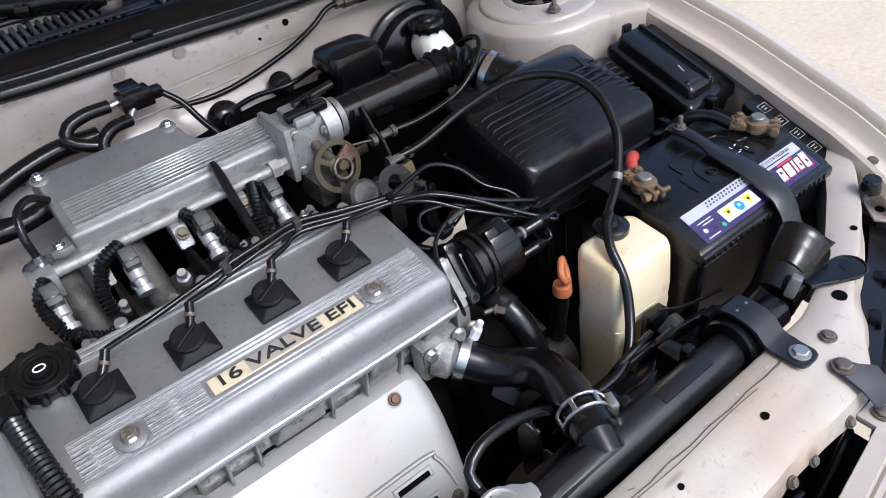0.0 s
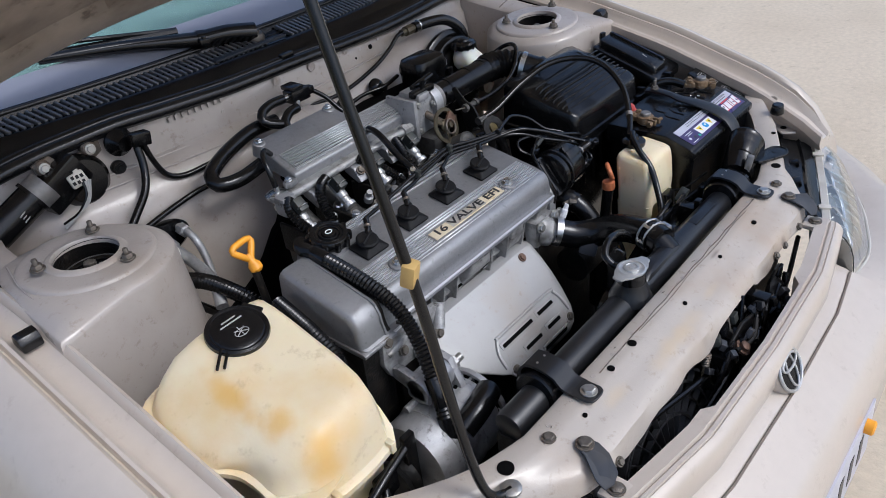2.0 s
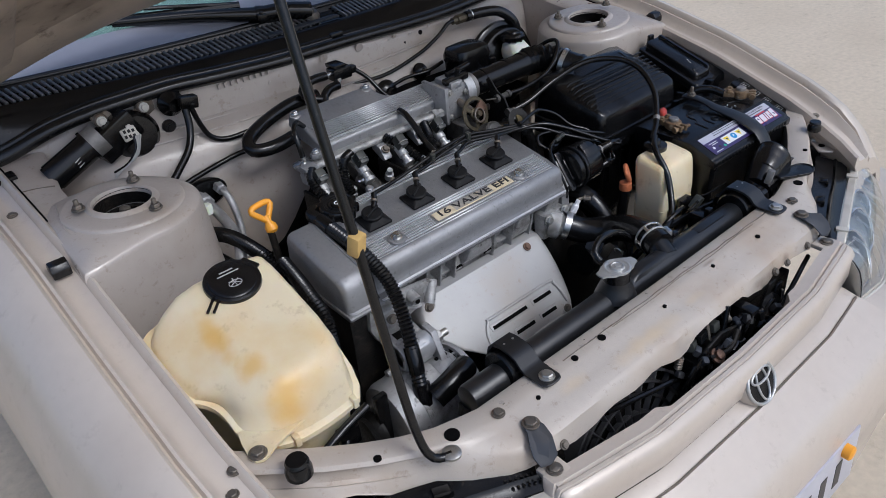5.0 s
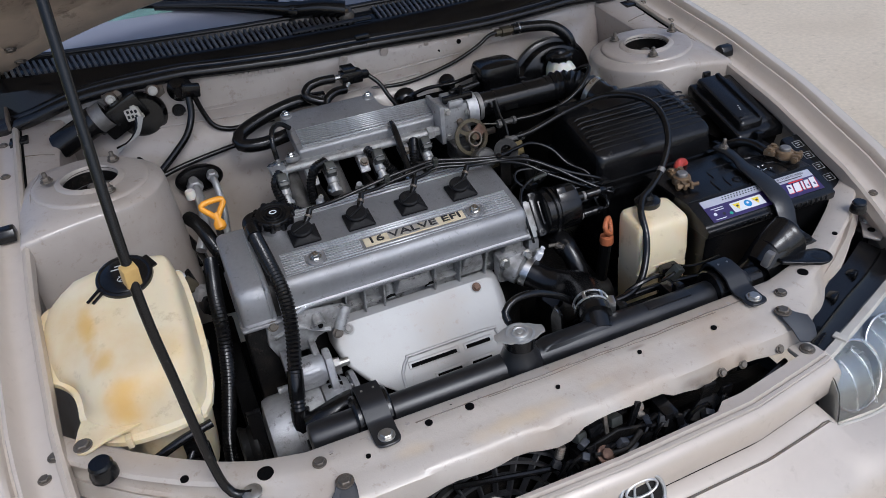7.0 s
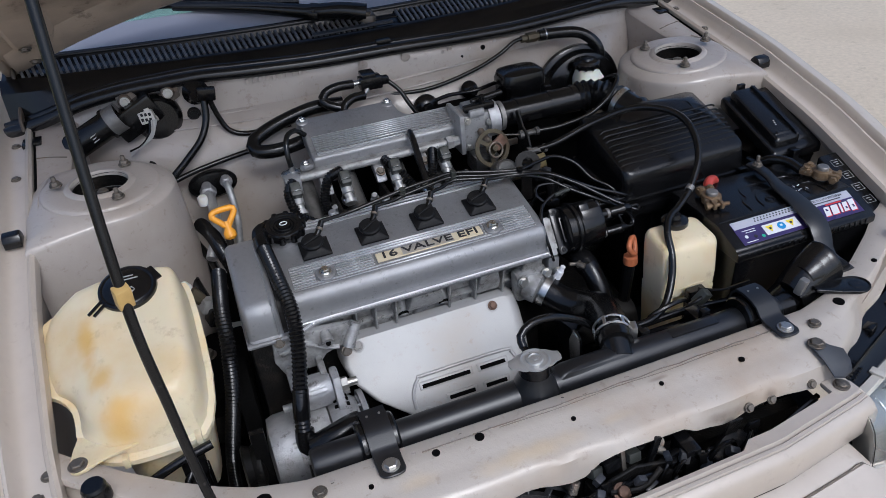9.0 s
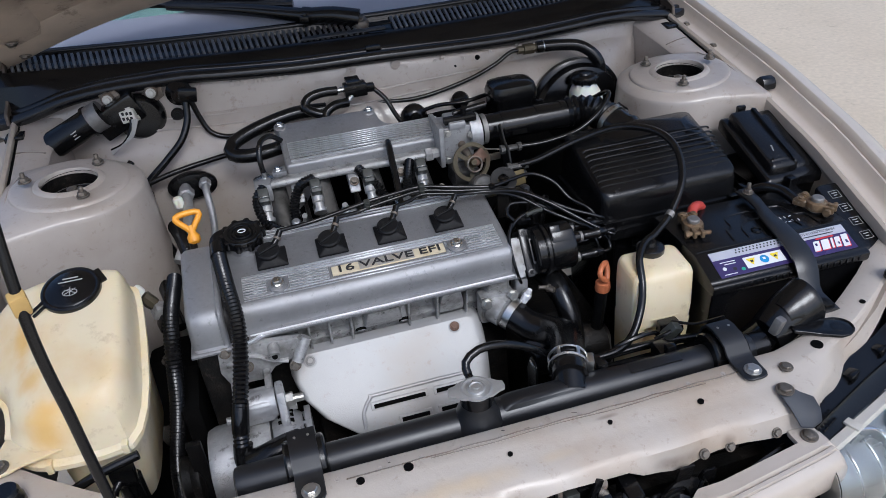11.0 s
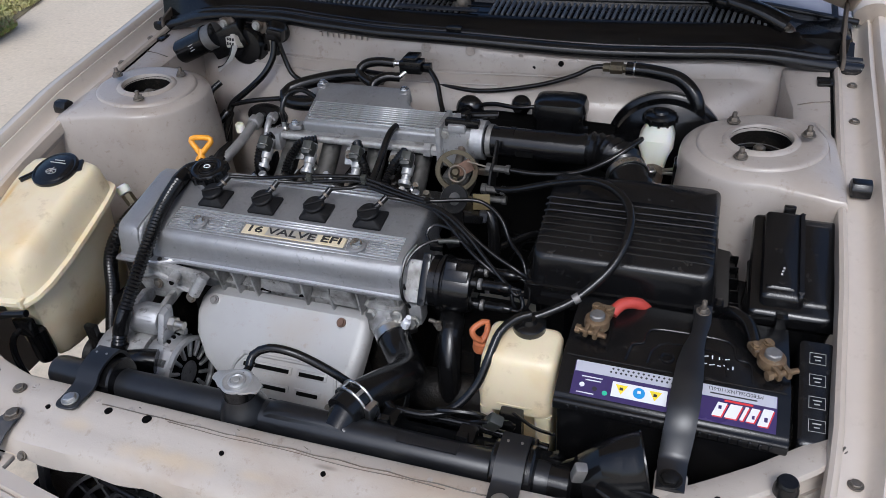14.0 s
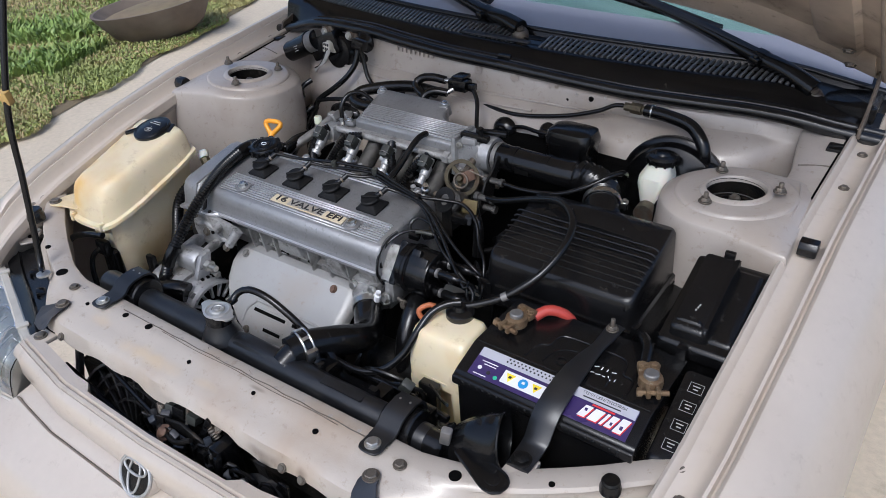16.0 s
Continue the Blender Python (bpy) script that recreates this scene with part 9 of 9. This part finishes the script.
for x0 in (-0.64, -0.30, 0.22, 0.56):
    part("inner_frame", loft([[hood_at(x0, s, 0.0), hood_at(x0 + 0.01, s, -0.02), hood_at(x0 + 0.07, s, -0.02), hood_at(x0 + 0.08, s, 0.0)] for s in [0.06 + 0.9 * i / 12 for i in range(13)]]), HOODMAT, HOOD)
for s_ in (-1, 1):
    part("hinge", prism([(0.295, 0.896), (0.335, 0.899), (0.375, 0.925), (0.425, 0.99), (0.43, 1.02), (0.41, 1.015), (0.385, 0.965), (0.345, 0.93), (0.30, 0.915)], "x", s_ * 0.667 - 0.003, s_ * 0.667 + 0.003, 0.001, 1), HINGE, HOOD, "brown stained steel hood hinge arm")
    for k in (0.05, 0.12):
        bolt(hood_at(s_ * 0.62, k, -0.024), HOOD, 0.008, 0.006, (0, -0.4, -0.9), OLDBOLT)
    part("hole", disc(hood_at(s_ * 0.58, 0.16, -0.0005), 0.012, (0, -math.sin(HA), -math.cos(HA)), 0.0015), VOID, HOOD)
for s_ in (-1, 1):
    part("rolled_edge", tube([hood_at(s_ * 0.676, k / 10, 0.004) for k in range(0, 11)], 0.009, 10, 0.05), HOODMAT, HOOD, "rolled stained hood edge")
    part("edge_rib", tube([hood_at(s_ * 0.60, 0.06 + k / 10, -0.002) for k in range(0, 10)], 0.006, 8, 0.05), HOODMAT, HOOD)
part("rolled_edge", tube([hood_at(-0.67 + 0.067 * k, 0.004, 0.004) for k in range(21)], 0.009, 10, 0.03), HOODMAT, HOOD)
PROP = thing("prop_rod", (-0.443, -0.535, 0.70), "black hood prop rod with yellow clip", "prop rod")
part("rod", tube([(-0.430, -0.552, 0.712), (-0.445, -0.547, 0.713), (-0.456, -0.540, 0.725), (-0.463, -0.530, 0.77), (-0.469, -0.515, 0.87), (-0.4745, -0.495, 1.0), (-0.47, -0.43, 1.22), (-0.462, -0.37, 1.42)], 0.0055, 12), RUBBER, PROP)
part("clip", obox((0.016, 0.014, 0.024), pose(-0.4745, -0.494, 1.006, 12, 0, 20), 0.003), CLIP, PROP, "yellow plastic rod clip")
part("pivot", lathe([(0.012, 0), (0.012, 0.003), (0.008, 0.005)], pose(-0.43, -0.552, 0.712), 16), ZINC, PROP)

# ---- surroundings ----
def lawn_edge(y):
    return -2.68 - 0.40 * max(-1.0, y)
rows_ = []
for y in [-6 + 0.5 * i for i in range(60)]:
    e = lawn_edge(min(y, 6))
    rows_.append([(e, y, 0.004), (e - 0.03, y, 0.02), (e - 3, y, 0.03), (e - 14, y, 0.05)])
single("soil_bed", loft(rows_, caps=False, closed=False), SOIL, "brown soil under grass and weeds", "soil", kind="structure")
LEAF = mat("grass_leaf", (0.30, 0.34, 0.10), 0.55, 0, 0, 0.5, 9.0, 0, 300, 0.1, (0.44, 0.36, 0.16), 0.85, 2.2)
LEAF2 = mat("weed_leaf", (0.23, 0.32, 0.075), 0.5, 0, 0, 0.45, 6.0, 0, 300, 0.1, (0.32, 0.33, 0.10), 0.7, 2.0)
rnd = random.Random(21)
def blades(n, x0, x1, y0, y1, h, w, keep=lambda x, y: True):
    vs, fs = [], []
    for _ in range(n):
        y = rnd.uniform(y0, y1)
        x = lawn_edge(min(y, 6)) - (rnd.random() ** 1.6) * (x1 - x0) - x0
        if not keep(x, y):
            continue
        a, hh = rnd.uniform(0, 6.283), h * rnd.uniform(0.4, 1.3)
        dx, dy = math.cos(a), math.sin(a)
        lean = rnd.uniform(0.2, 1.0) * hh
        k = len(vs)
        ww = w * rnd.uniform(0.6, 1.4)
        vs += [(x - dy * ww, y + dx * ww, 0.02), (x + dy * ww, y - dx * ww, 0.02), (x + dx * lean * 0.4 + dy * ww, y + dy * lean * 0.4 - dx * ww, 0.02 + hh * 0.7), (x + dx * lean * 0.4 - dy * ww, y + dy * lean * 0.4 + dx * ww, 0.02 + hh * 0.7), (x + dx * lean, y + dy * lean, 0.02 + hh)]
        fs += [(k, k + 1, k + 2, k + 3), (k + 3, k + 2, k + 4)]
    me = bpy.data.meshes.new("blades")
    me.from_pydata(vs, [], fs)
    return me
ragged = lambda x, y: lawn_edge(min(y, 6)) - x > 0.02 + 0.22 * noise.noise(Vector((x * 2.4, y * 2.4, 0)))
me = blades(130000, -0.10, 3.4, -0.5, 6.5, 0.024, 0.0050, ragged)
me.materials.append(LEAF)
tagged(new("grass", me), "short green and yellowing grass beside the yard", "grass", kind="stuff")
STRAW = mat("dry_straw", (0.44, 0.34, 0.17), 0.7, 0, 0, 0.4, 20, 0, 300, 0.1, (0.30, 0.20, 0.09), 0.7, 4)
me = blades(60000, -0.12, 3.6, -0.5, 6.8, 0.022, 0.0055, lambda x, y: ragged(x, y) and noise.noise(Vector((x * 1.9, y * 1.9, 7))) > -0.1)
me.materials.append(STRAW)
tagged(new("dry_grass", me), "dry straw-coloured grass and leaf litter", "grass", kind="stuff")
me = blades(60000, 0.45, 4.8, 0.2, 7.5, 0.075, 0.0085, lambda x, y: noise.noise(Vector((x * 1.7 + 9, y * 1.7, 3))) > -0.05)
me.materials.append(LEAF2)
tagged(new("weeds", me), "taller green leafy weeds behind the lawn", "weeds", kind="stuff")
PLANT = thing("planter_bowl", (-3.74, 2.06, 0.0), "weathered half-tyre planter filled with soil", "planter")
part("bowl", lathe([(0.20, 0.0), (0.27, 0.05), (0.34, 0.16), (0.36, 0.20), (0.34, 0.20), (0.31, 0.17), (0.28, 0.14)], pose(-3.74, 2.06, 0.02, 0, -8, 52) @ Matrix.Diagonal((1.12, 0.9, 1.1, 1)), 36), POT, PLANT)
part("soil", lathe([(0.31, 0.15), (0.2, 0.175), (0.02, 0.18)], pose(-3.74, 2.06, 0.02, 0, -8, 52) @ Matrix.Diagonal((1.12, 0.9, 1.1, 1)), 30), SOIL, PLANT, "dry soil")
single("garden_wall", box(-12, 12, 14, 14.2, 0, 2.2, 0.01), CONCRETE, "plain pale yard wall far behind the car", "wall", kind="structure")
